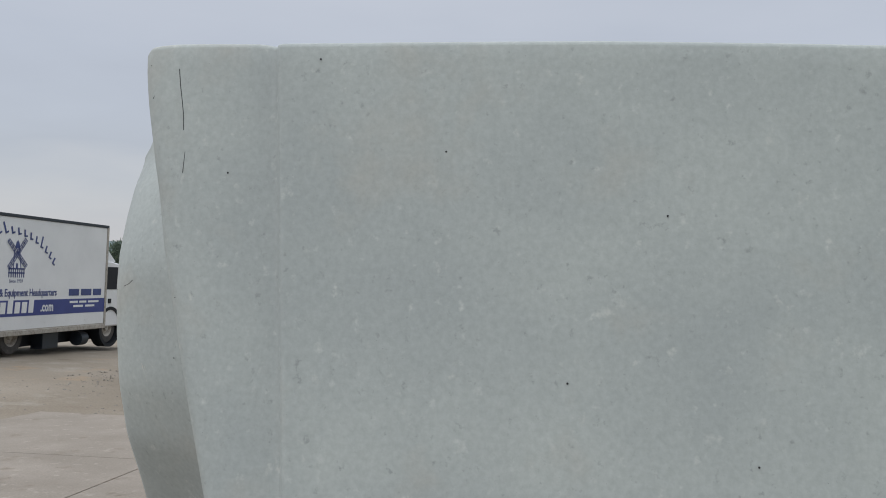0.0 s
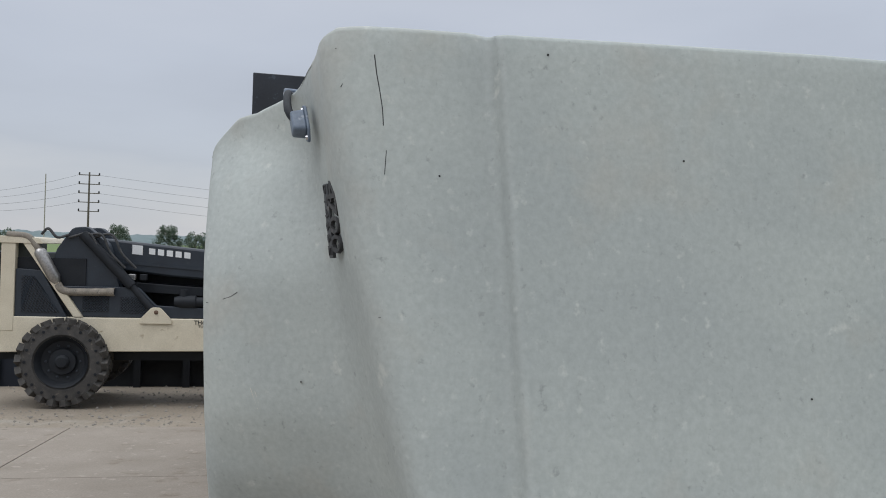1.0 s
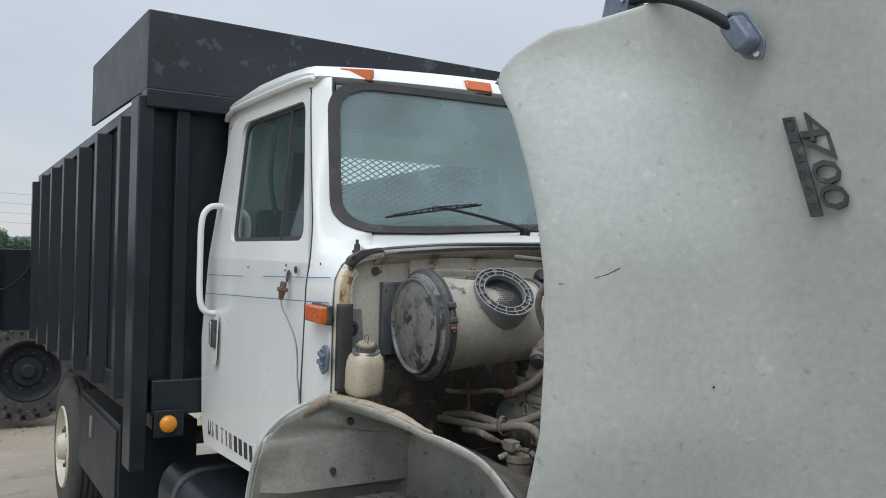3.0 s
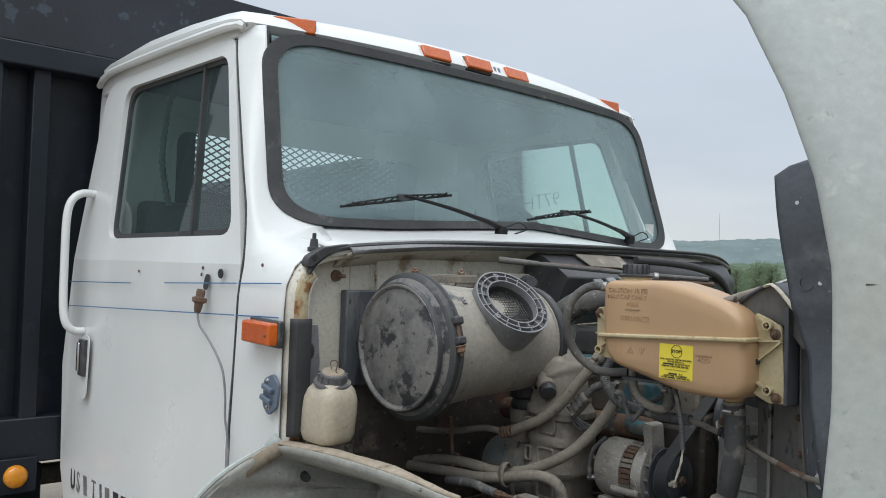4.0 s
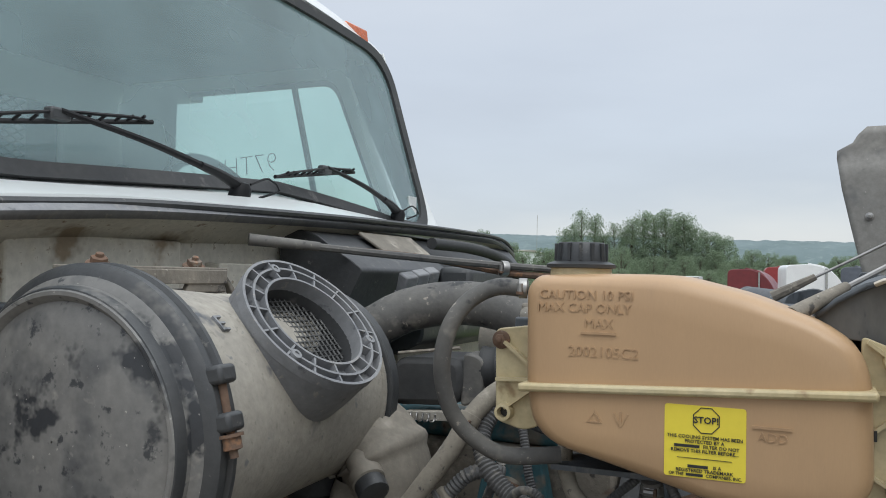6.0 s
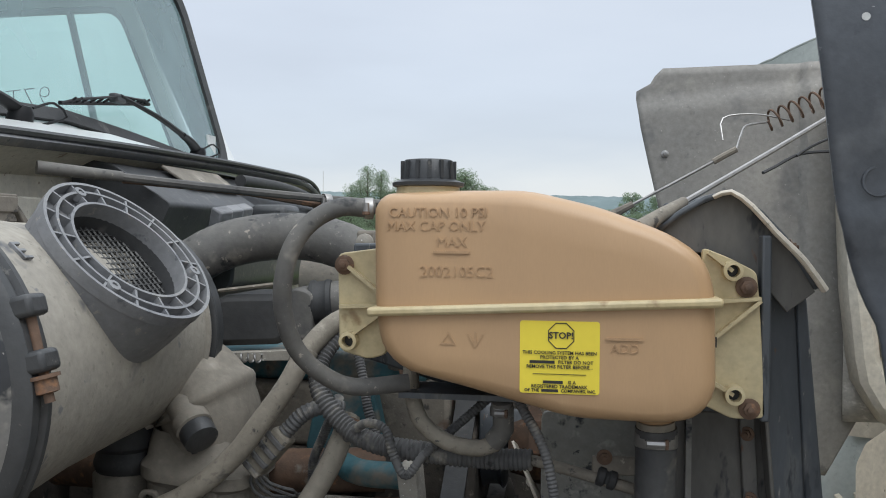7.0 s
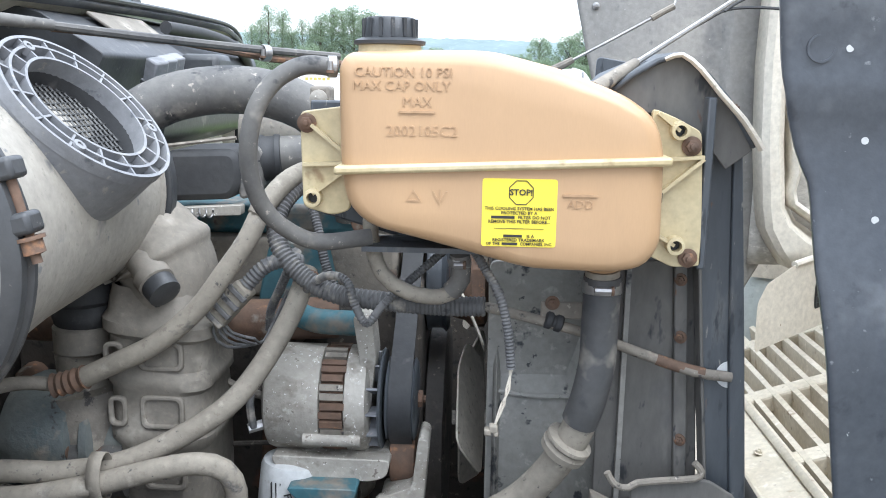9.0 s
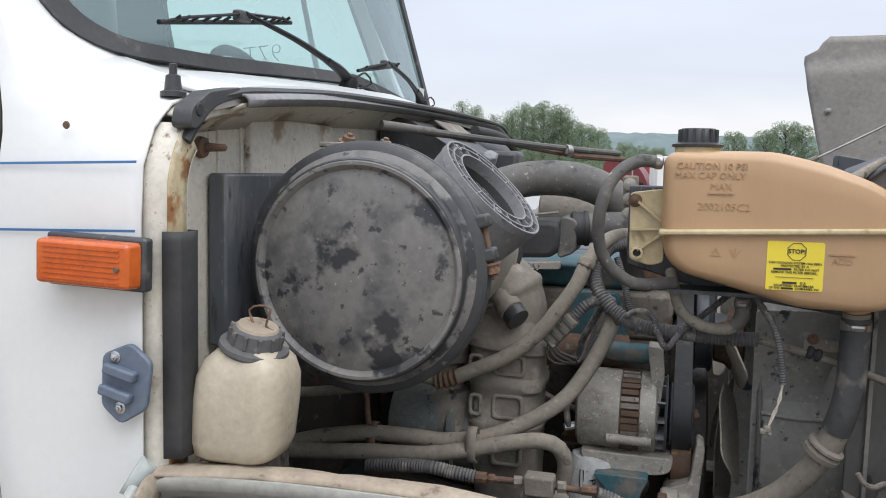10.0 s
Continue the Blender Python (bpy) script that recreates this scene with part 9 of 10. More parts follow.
def machine_wheel(root, c, r, w, face):
    wh = part("wheel", lug_tyre(c, r, w, 22, 0.06), TYRE, root, "worn lugged off-road tyre")
    f = Vector(c) + Vector((face * w * 0.5, 0, 0))
    d_ = 0.06
    base = root_of(root).location
    lug_me = None
    for k in range(22):
        for sgn in (-1, 1):
            a = 2 * math.pi * (k + (0.5 if sgn > 0 else 0)) / 22
            m = Matrix.Translation(Vector(c) - base) @ Matrix.Rotation(a, 4, "X") @ Matrix.Translation((sgn * w * 0.25, 0, r - d_ * 0.75)) @ Matrix.Rotation(sgn * 0.5, 4, "Z")
            if lug_me is None:
                lug_me = bpy.data.meshes.new("lug")
                q = bm_box((-w * 0.27, -r * 0.085, -d_), (w * 0.27, r * 0.085, d_ * 0.5))
                bm_box((w * 0.2, -r * 0.065, -r * 0.09), (w * 0.275, r * 0.065, 0.0), q)
                bm_box((-w * 0.275, -r * 0.065, -r * 0.09), (-w * 0.2, r * 0.065, 0.0), q)
                q.to_mesh(lug_me)
                q.free()
                lug_me.materials.append(TYRE)
            lo = new("tread_lug", lug_me)
            lo.parent = wh
            lo.matrix_basis = m
    part("rim", lathe(f + Vector((face * 0.0, 0, 0)), (-face, 0, 0), ((-0.01, r * 0.57), (0.01, r * 0.54), (0.10, r * 0.46), (0.12, r * 0.3), (0.06, r * 0.28), (0.05, 0.02)), 32, caps=False), MDARK, wh)
    for k in range(10):
        a = 2 * math.pi * k / 10
        bolt(f + Vector((-face * 0.115, math.cos(a) * r * 0.37, math.sin(a) * r * 0.37)), (face, 0, 0), 0.017, wh, MGREY, "wheel_nut")
    if face > 0:
        part("hub", lathe(f + Vector((-0.10, 0, 0)), (1, 0, 0), ((0, 0.1), (0.07, 0.1), (0.1, 0.07)), 14), MDARK, wh)
        for k in range(18):
            a = 2 * math.pi * k / 18
            part("sidewall_hole", lathe(f + Vector((-0.03, math.cos(a) * r * 0.77, math.sin(a) * r * 0.77)), (1, 0, 0), ((0, 0.021), (0.034, 0.021)), 10), MDARK, wh)


tele = thing("telehandler", (-10.4, -2.8, ground_z(-10.4, -2.8)), "cream and dark grey telescopic handler with lugged tyres, parked", "telehandler")
XN, XF = -9.55, -11.55


def yz(outline, x, thick):
    return slab(outline, lambda u, v, w: (x - w, u, v), thick)


part("chassis", yz(rounded([(-5.5, 0.14), (-1.0, 0.20), (-0.6, 0.36), (-0.6, 0.66), (-4.0, 0.655), (-4.9, 0.66), (-5.5, 0.60)], 0.03), XN, 0.35), CREAM, tele, bevel=0.012)
part("chassis", yz([(-5.4, 0.24), (-0.6, 0.34), (-0.6, 0.66), (-5.4, 0.62)], XF + 0.35, 0.35), CREAM, tele, bevel=0.012)
part("underframe", bm_box((XF + 0.36, -5.3, 0.0), (XN - 0.36, -0.6, 0.5)), MDARK, tele)
for ax in (-4.24, -0.93):
    part("axle", rod((XF + 0.1, ax, 0.02), (XN - 0.1, ax, 0.02), 0.1, 14), MDARK, tele)
    machine_wheel(tele, (-9.62, ax, 0.025 if ax < -2 else 0.075), 0.64, 0.42, 1)
    machine_wheel(tele, (-11.5, ax, 0.025), 0.64, 0.42, -1)
# engine house end: pillars, slanted strut, perforated covers
part("pillar", yz([(-5.12, 0.45), (-4.93, 0.45), (-4.93, 1.74), (-5.12, 1.74)], XN + 0.005, 0.14), CREAM, tele, bevel=0.01)
part("strut", yz([(-4.86, 1.74), (-4.74, 1.74), (-4.0, 0.66), (-4.13, 0.66)], XN + 0.010, 0.10), CREAM, tele, bevel=0.01)
part("cross_beam", yz(rounded([(-5.15, 1.70), (-4.55, 1.70), (-4.62, 1.78), (-5.15, 1.80)], 0.02), XN + 0.02, 1.4), CREAM, tele, bevel=0.01)
part("rear_panel", bm_box((XF + 0.2, -5.10, 0.5), (XN - 0.14, -5.0, 1.70)), MDARK, tele)
part("rear_panel", bm_box((XN - 0.14, -5.12, 0.62), (XN - 0.10, -4.0, 1.5)), MDARK, tele)
cover = part("cover_panel", yz(rounded([(-4.93, 0.62), (-4.20, 0.62), (-4.58, 1.32), (-4.93, 1.34)], 0.03), XN - 0.02, 0.06), MGREY, tele, bevel=0.008)
MESHY = surf("perforated_sheet", (0.012, 0.013, 0.015), (0.02, 0.021, 0.023), 0.7, scale=30)


def perforated(y0, y1, z0, z1, x, step, parent, cut=None):
    """Sheet-metal bars of a perforated field over a dark recess."""
    part("recess", bm_box((x - 0.004, y0, z0), (x - 0.001, y1, z1)) if cut is None else yz(cut, x, 0.004), MESHY, parent)
    bm = bmesh.new()
    n = int((y1 - y0 + z1 - z0) / step)
    for k in range(1, n):
        for sgn in (0, 1):
            s = k * step
            ya, za = (y0 + s, z0) if s < y1 - y0 else (y1, z0 + s - (y1 - y0))
            yb, zb = (y0, z0 + s) if s < z1 - z0 else (y0 + s - (z1 - z0), z1)
            if sgn:
                ya, yb = y0 + y1 - ya, y0 + y1 - yb
            if cut is not None:
                ya2, yb2 = min(ya, y0 + (y1 - y0) * (1 - (za - z0) / (z1 - z0) * 0.7)), min(yb, y0 + (y1 - y0) * (1 - (zb - z0) / (z1 - z0) * 0.7))
                ya, yb = ya2, yb2
            if abs(ya - yb) + abs(za - zb) > 0.02:
                rod((x + 0.004, ya, za), (x + 0.004, yb, zb), 0.006, 4, bm)
    tagged(part("mesh_screen", bm, MGREY, parent), kind="stuff")


perforated(-4.84, -4.32, 0.72, 1.24, XN - 0.014, 0.045, cover, [(-4.84, 0.72), (-4.32, 0.72), (-4.68, 1.24), (-4.84, 1.24)])
part("side_cover", yz(rounded([(-4.10, 0.66), (-2.05, 0.66), (-2.05, 0.80), (-3.0, 0.84), (-3.25, 1.10), (-4.36, 1.10)], 0.03), XN - 0.05, 0.08), MGREY, tele, bevel=0.008)
perforated(-4.02, -3.66, 0.74, 1.0, XN - 0.046, 0.04, tele)
perforated(-3.5, -3.15, 0.72, 0.96, XN - 0.046, 0.04, tele)
part("inner_body", bm_box((XF + 0.3, -4.2, 0.45), (XN - 0.75, -0.8, 1.36)), MDARK, tele)
# exhaust
part("muffler", lathe((XN - 0.02, -4.62, 1.60), (0, 0.28, -0.5), ((-0.05, 0.03), (0, 0.075), (0.03, 0.085), (0.44, 0.085), (0.47, 0.07), (0.52, 0.045)), 20), STEEL, tele)
part("exhaust_pipe", tube([(XN - 0.02, -5.05, 1.82), (XN - 0.02, -4.80, 1.80), (XN - 0.02, -4.68, 1.70), (XN - 0.02, -4.62, 1.60)], 0.05, 14), CASTDUST, tele)
part("exhaust_pipe", tube([(XN - 0.02, -4.36, 1.13), (XN - 0.02, -4.30, 1.05), (XN - 0.02, -4.16, 1.02), (XN - 0.02, -3.66, 1.03)], 0.055, 14), CASTDUST, tele)
part("exhaust_tip", lathe((XN - 0.02, -3.68, 1.03), (0, 1, 0), ((0, 0.06), (0.1, 0.06), (0.1, 0.05), (0.0, 0.05)), 16, caps=False), CASTDUST, tele)
# boom, pivot tower and lift cylinder
BX = XN - 0.55
part("boom_tower", yz(rounded([(-4.42, 1.62), (-4.2, 1.95), (-4.0, 1.97), (-3.7, 1.72), (-3.5, 1.0), (-4.5, 0.95)], 0.06), XN - 0.12, 0.22), MGREY, tele, bevel=0.01)
part("boom_tower", yz(rounded([(-4.42, 1.62), (-4.2, 1.95), (-4.0, 1.97), (-3.7, 1.72), (-3.5, 1.0), (-4.5, 0.95)], 0.06), XN - 1.0, 0.22), MGREY, tele, bevel=0.01)
part("boom", slab([(-4.3, 1.84), (-0.6, 1.52), (1.4, 1.40), (1.4, 1.08), (-0.6, 1.10), (-2.9, 1.26), (-4.2, 1.40)], lambda u, v, w: (BX + 0.15 - w, u, v), 0.55), MGREY, tele, "dark grey box-section boom", bevel=0.03)
part("boom_rib", slab([(-3.9, 1.50), (-0.6, 1.27), (-0.6, 1.24), (-3.9, 1.46)], lambda u, v, w: (BX + 0.165 - w, u, v), 0.02), MGREY, tele)
part("lower_rail", slab([(-3.4, 1.16), (-0.6, 1.0), (-0.6, 0.88), (-3.4, 1.02)], lambda u, v, w: (BX + 0.15 - w, u, v), 0.5), MDARK, tele, bevel=0.01)
part("lift_cylinder", rod((XN - 0.08, -4.05, 1.86), (XN - 0.06, -3.35, 1.12), 0.075, 16), MDARK, tele)
part("cylinder_rod", rod((XN - 0.06, -3.35, 1.12), (XN - 0.02, -2.98, 0.70), 0.05, 16), MDARK, tele)
lug = part("lug", yz(rounded([(-3.22, 0.58), (-2.76, 0.58), (-2.78, 0.66), (-2.93, 0.82), (-3.05, 0.82), (-3.2, 0.66)], 0.03), XN + 0.03, 0.03), CREAM, tele, "cream bolted lug plate", bevel=0.006)
bolt((XN + 0.03, -2.985, 0.75), (1, 0, 0), 0.022, lug, RUST)
for hy in (-3.9, -3.6, -3.75):
    part("hydraulic_hose", tube([(XN - 0.1, hy - 0.35, 1.8), (XN - 0.05, hy - 0.05, 1.86), (XN - 0.03, hy + 0.1, 1.6), (XN - 0.05, hy + 0.3, 1.38)], 0.018, 8), RUBBER, tele)
part("hydraulic_hose", tube([(XN - 0.04, -4.6, 1.84), (XN, -4.5, 1.92), (XN, -4.38, 1.80), (XN - 0.1, -4.25, 1.84)], 0.02, 8), RUBBER, tele)
for k, (hy, hz) in enumerate(((-3.55, 1.26), (-3.38, 1.25), (-3.22, 1.25))):
    part("valve_fitting", bm_box((XN - 0.3, hy - 0.05, hz - 0.05), (XN - 0.2, hy + 0.05, hz + 0.04)), STEEL if k == 1 else MDARK, tele, bevel=0.01)
part("pump", lathe((XN - 0.1, -2.75, 0.90), (0, 1, 0), ((0, 0.07), (0.1, 0.1), (0.3, 0.1), (0.32, 0.075), (0.48, 0.075), (0.5, 0.04)), 18), MDARK, tele)
part("pump", rod((XN - 0.1, -2.62, 0.98), (XN - 0.1, -2.62, 1.08), 0.06, 14), MDARK, tele)
# plain white mark and bars on the boom, model lettering on the chassis
SIDE_X = Matrix(((0, 0, 1, 0), (1, 0, 0, 0), (0, 1, 0, 0), (0, 0, 0, 1)))


def lay(y, z, x, tilt=0.0):
    """Lettering on a wall that faces +X: text right is +Y."""
    return Matrix.Translation((x, y, z)) @ Matrix.Rotation(tilt, 4, "X") @ SIDE_X


ZB = lambda y: 1.84 - (y + 4.3) * 0.0865 - 0.11
part("white_mark", slab([(-3.42, ZB(-3.42) - 0.07), (-3.27, ZB(-3.27) - 0.07), (-3.27, ZB(-3.27) + 0.07), (-3.42, ZB(-3.42) + 0.07)], lambda u, v, w: (BX + 0.152 + w, u, v), 0.003), VANWHITE, tele)
for k in range(5):
    y0 = -3.18 + k * 0.128
    part("white_bar", slab([(y0, ZB(y0) - 0.045), (y0 + 0.09, ZB(y0 + 0.09) - 0.045), (y0 + 0.09, ZB(y0 + 0.09) + 0.045), (y0, ZB(y0) + 0.045)], lambda u, v, w: (BX + 0.152 + w, u, v), 0.003), VANWHITE, tele)
words("TH636C", 0.085, lay(-2.30, 0.605, XN + 0.002), INK, tele, "lettering", bold=0.002)
words("TURBO", 0.055, lay(-2.30, 0.545, XN + 0.002), INK, tele, "lettering", bold=0.001)
part("decal", bm_box((XN - 0.049, -3.90, 0.98), (XN - 0.047, -3.84, 1.06)), VANWHITE, tele)

# dark roll-off container and low flatbed behind the machine
skip = thing("container", (-13.6, -6.8, ground_z(-13.6, -6.8)), "tall dark ribbed steel container standing on dirt", "container")
gz = ground_z(-13.6, -6.8)
part("wall", bm_box((-14.8, -7.3, gz), (-12.6, -5.7, 1.5)), CONTAINER, skip, bevel=0.02)
for k in range(3):
    part("rib", bm_box((-12.6, -7.2 + k * 0.53, gz + 0.1), (-12.53, -7.1 + k * 0.53, 1.42)), CONTAINER, skip)
part("top_rail", bm_box((-12.62, -7.3, 1.42), (-12.5, -5.68, 1.52)), CONTAINER, skip, bevel=0.01)
bed = thing("flatbed", (-13.4, -2.5, ground_z(-13.4, -2.5)), "low dark steel flatbed deck behind the telehandler", "flatbed")
part("deck", bm_box((-14.5, -5.6, -0.32), (-12.5, 1.5, -0.18)), CONTAINER, bed, bevel=0.01)
for k in range(9):
    part("post", bm_box((-12.62, -5.5 + k * 0.85, ground_z(-13, 0)), (-12.52, -5.38 + k * 0.85, -0.3)), MDARK, bed)
part("skid", bm_box((-14.2, -5.6, ground_z(-13, 0)), (-12.7, 1.5, -0.32)), MDARK, bed)

# ---- white delivery truck ----
van = thing("box_truck", (-15.0, -12.0, ground_z(-15, -11)), "white delivery box truck with a blue band, parked", "truck")
GV = ground_z(-14.5, -11)
BLUEBAND = surf("blue_band_paint", (0.035, 0.05, 0.23), (0.03, 0.045, 0.20), 0.35, scale=3, bump=0)
NAVY = surf("navy_lettering", (0.04, 0.06, 0.2), None, 0.4, bump=0.0, grain=0.0)
VY = -10.9


def xz(outline, y, thick):
    return slab(outline, lambda u, v, w: (u, y - w, v), thick)


part("box_body", bm_box((-17.5, VY - 2.3, -0.55), (-9.2, VY, 1.92)), VANWHITE, van, bevel=0.03)
part("roof_rail", bm_box((-17.54, VY - 2.33, 1.90), (-9.15, VY + 0.02, 1.97)), MGREY, van, bevel=0.01)
part("bottom_rail", bm_box((-17.54, VY - 2.33, -0.63), (-9.15, VY + 0.02, -0.52)), ALU, van, bevel=0.01)
part("corner_post", bm_box((-17.55, VY - 0.06, -0.55), (-17.47, VY + 0.02, 1.92)), ALU, van, bevel=0.01)
part("blue_band", bm_box((-17.47, VY, -0.215), (-9.3, VY + 0.004, 0.13)), BLUEBAND, van)
part("inner_line", bm_box((-17.47, VY, -0.53), (-9.3, VY + 0.003, -0.50)), ALU, van)
back_to = lambda x, z: Matrix.Translation((x, VY + 0.005, z)) @ Matrix(((-1, 0, 0, 0), (0, 0, 1, 0), (0, 1, 0, 0), (0, 0, 0, 1)))
words("Parts, & Equipment Headquarters", 0.225, back_to(-14.22, 0.285) @ Matrix.Diagonal((0.80, 1.0, 1.0, 1.0)), NAVY, van, "lettering", 0.002, bold=0.004)
for x0, x1 in ((-16.33, -15.92), (-16.86, -16.42), (-17.30, -16.94)):
    part("lettering_bar", bm_box((x0, VY + 0.003, 0.205), (x1, VY + 0.008, 0.365)), NAVY, van)
words(".com", 0.30, back_to(-15.10, -0.04) @ Matrix.Diagonal((0.80, 1.0, 1.0, 1.0)), VANWHITE, van, "lettering", 0.002, bold=0.008)
for k in range(8):
    x = -14.60 + k * 0.235
    part("lettering_bar", slab([(x, -0.15), (x + 0.17, -0.15), (x + 0.15, 0.09 + 0.05 * (k % 3 == 0)), (x - 0.02, 0.09 + 0.05 * (k % 3 == 0))], lambda u, v, w: (u, VY + 0.003 + w, v), 0.005), VANWHITE, van)
for zz, spans in ((0.03, ((-16.30, -15.97), (-16.66, -16.36), (-17.20, -16.74))), (-0.07, ((-16.52, -16.12), (-17.02, -16.62)))):
    for x0, x1 in spans:
        part("lettering_bar", bm_box((x0, VY + 0.003, zz), (x1, VY + 0.008, zz + 0.05)), VANWHITE, van)
# script above the emblem, as plain slanted strokes and loops on an arc
for k in range(15):
    a = radians(128 - k * 6.4)
    m = Matrix.Translation((-13.75 - 1.95 * math.cos(a), VY + 0.004, 0.02 + 1.62 * math.sin(a))) @ Matrix.Rotation((a - math.pi / 2) + 0.30, 4, "Y")
    big = k in (2, 5, 11)
    part("script_stroke", bm_box((-0.022, -0.002, -0.10), (0.022, 0.004, 0.16 if big else 0.06), None, m), NAVY, van)
    part("script_stroke", bm_box((-0.085, -0.002, -0.10), (0.0, 0.004, -0.065), None, m), NAVY, van)
# emblem: a mill with four lattice sails on a gallery
EX = -13.97
part("emblem", xz([(EX - 0.15, 0.80), (EX + 0.15, 0.80), (EX + 0.10, 1.20), (EX + 0.06, 1.34), (EX, 1.42), (EX - 0.06, 1.34), (EX - 0.10, 1.20)], VY + 0.006, 0.006), VANWHITE, van)
for u0, u1 in ((-0.15, -0.10), (0.10, 0.15)):
    part("emblem_line", xz([(EX + u0, 0.80), (EX + u0 + 0.02, 0.80), (EX + u1 * 0.62 + 0.01, 1.22), (EX + u1 * 0.62 - 0.01, 1.22)], VY + 0.010, 0.006), NAVY, van)
part("emblem_door", bm_box((EX - 0.03, VY + 0.004, 0.80), (EX + 0.03, VY + 0.009, 0.92)), NAVY, van)
part("emblem_cap", xz([(EX - 0.085, 1.24), (EX + 0.085, 1.24), (EX + 0.05, 1.36), (EX, 1.42), (EX - 0.05, 1.36)], VY + 0.010, 0.006), NAVY, van)
for zz in (0.70, 0.79):
    part("emblem_gallery", bm_box((EX - 0.27, VY + 0.004, zz), (EX + 0.27, VY + 0.009, zz + 0.03)), NAVY, van)
for k in range(8):
    part("emblem_post", bm_box((EX - 0.26 + k * 0.07, VY + 0.004, 0.62), (EX - 0.235 + k * 0.07, VY + 0.009, 0.80)), NAVY, van)
for a in (0.85, 0.85 + math.pi / 2):
    m = Matrix.Translation((EX, VY + 0.012, 1.13)) @ Matrix.Rotation(a, 4, "Y")
    for off in (-0.045, 0.0, 0.045):
        part("emblem_sail", bm_box((-0.42, 0, off - 0.008), (0.42, 0.004, off + 0.008), None, m), NAVY, van)
    for k in range(9):
        part("emblem_bar", bm_box((-0.42 + k * 0.1, 0, -0.05), (-0.405 + k * 0.1, 0.004, 0.05), None, m), NAVY, van)
words("Since 1939", 0.105, back_to(EX, 0.54), NAVY, van)
cab_o = rounded([(-17.62, -0.62), (-17.62, 1.08), (-18.0, 1.06), (-18.55, 0.98), (-19.15, 0.22), (-19.28, -0.05), (-19.28, -0.62)], 0.06)
part("cab", xz(cab_o, VY - 0.1, 1.9), VANWHITE, van, bevel=0.04)
part("roof_deflector", xz(rounded([(-17.6, 1.02), (-17.6, 1.5), (-17.7, 1.5), (-18.3, 1.06)], 0.05), VY - 0.2, 1.7), VANWHITE, van, bevel=0.04)
part("window", xz(rounded([(-17.72, 0.34), (-17.72, 0.92), (-18.42, 0.92), (-18.78, 0.34), (-18.62, 0.10), (-18.3, 0.34)], 0.05), VY - 0.092, 0.02), MDARK, van, "dark cab side window")
part("windshield", slab([(0, VY - 0.2), (0, VY - 1.85), (1, VY - 1.85), (1, VY - 0.2)], lambda u, v, w: (-18.60 - 0.52 * u - 0.01 - w, v, 0.94 - 0.66 * u), 0.01), MDARK, van)
part("door_handle", bm_box((-17.95, VY - 0.11, -0.02), (-17.82, VY - 0.08, 0.10)), MDARK, van)
part("turn_lamp", bm_box((-19.30, VY - 0.3, -0.42), (-19.2, VY - 0.08, -0.2)), REDLENS, van, bevel=0.01)
part("bumper", bm_box((-19.42, VY - 1.95, -0.92), (-19.1, VY - 0.08, -0.66)), MDARK, van, bevel=0.03)
part("mirror", bm_box((-19.0, VY - 0.02, 0.22), (-18.92, VY + 0.16, 0.55)), MDARK, van, bevel=0.02)
part("chassis_rail", bm_box((-18.6, VY - 1.7, -0.95), (-9.4, VY - 0.5, -0.63)), MDARK, van)
part("fuel_tank", lathe((-17.0, VY - 0.25, -0.86), (1, 0, 0), ((0, 0.02), (0.01, 0.17), (0.3, 0.17), (0.31, 0.02)), 18), MGREY, van)
part("battery_box", bm_box((-15.9, VY - 0.5, -1.02), (-15.3, VY - 0.2, -0.66)), MGREY, van, bevel=0.01)


def road_wheel(root, c, r, w, rim=VANWHITE, face=1):
    wh = part("wheel", lathe(Vector(c) - Vector((0, w / 2, 0)), (0, 1, 0), ((0.02, r * 0.55), (0, r * 0.62), (0.01, r * 0.93), (0.04, r), (w - 0.04, r), (w - 0.01, r * 0.93), (w, r * 0.62), (w - 0.02, r * 0.55)), 28, caps=False), TYRE, root)
    part("rim", lathe(Vector(c) + Vector((0, face * (w / 2 - 0.01), 0)), (0, -face, 0), ((0, r * 0.56), (0.02, r * 0.5), (0.08, r * 0.42), (0.06, r * 0.2), (0.0, r * 0.18), (0, 0.01)), 24, caps=False), rim, wh)


for wx in (-17.95, -14.14):
    zc = ground_z(-17.95, -11) + 0.39
    road_wheel(van, (wx, VY - 0.28, zc), 0.40, 0.24, ALU)
    road_wheel(van, (wx, VY - 1.9, zc), 0.40, 0.24, ALU, -1)
part("wheel_arch", lathe((-17.95, VY - 0.35, ground_z(-17.95, -11) + 0.42), (0, 1, 0), ((0, 0.52), (0.27, 0.52), (0.27, 0.44), (0, 0.44)), 24, caps=False), MDARK, van)


# the truck stands on the slope, turned a little towards the yard
van_turn = Matrix.Translation((-18.84, -11.52, 2.363)) @ Matrix.Rotation(radians(-3.2), 4, "Z") @ Matrix.Rotation(radians(-1.65), 4, "Y") @ Matrix.Scale(1.077, 4) @ Matrix.Translation((17.55, -VY - 0.02, -1.97))
van.matrix_basis = van_turn @ van.matrix_basis

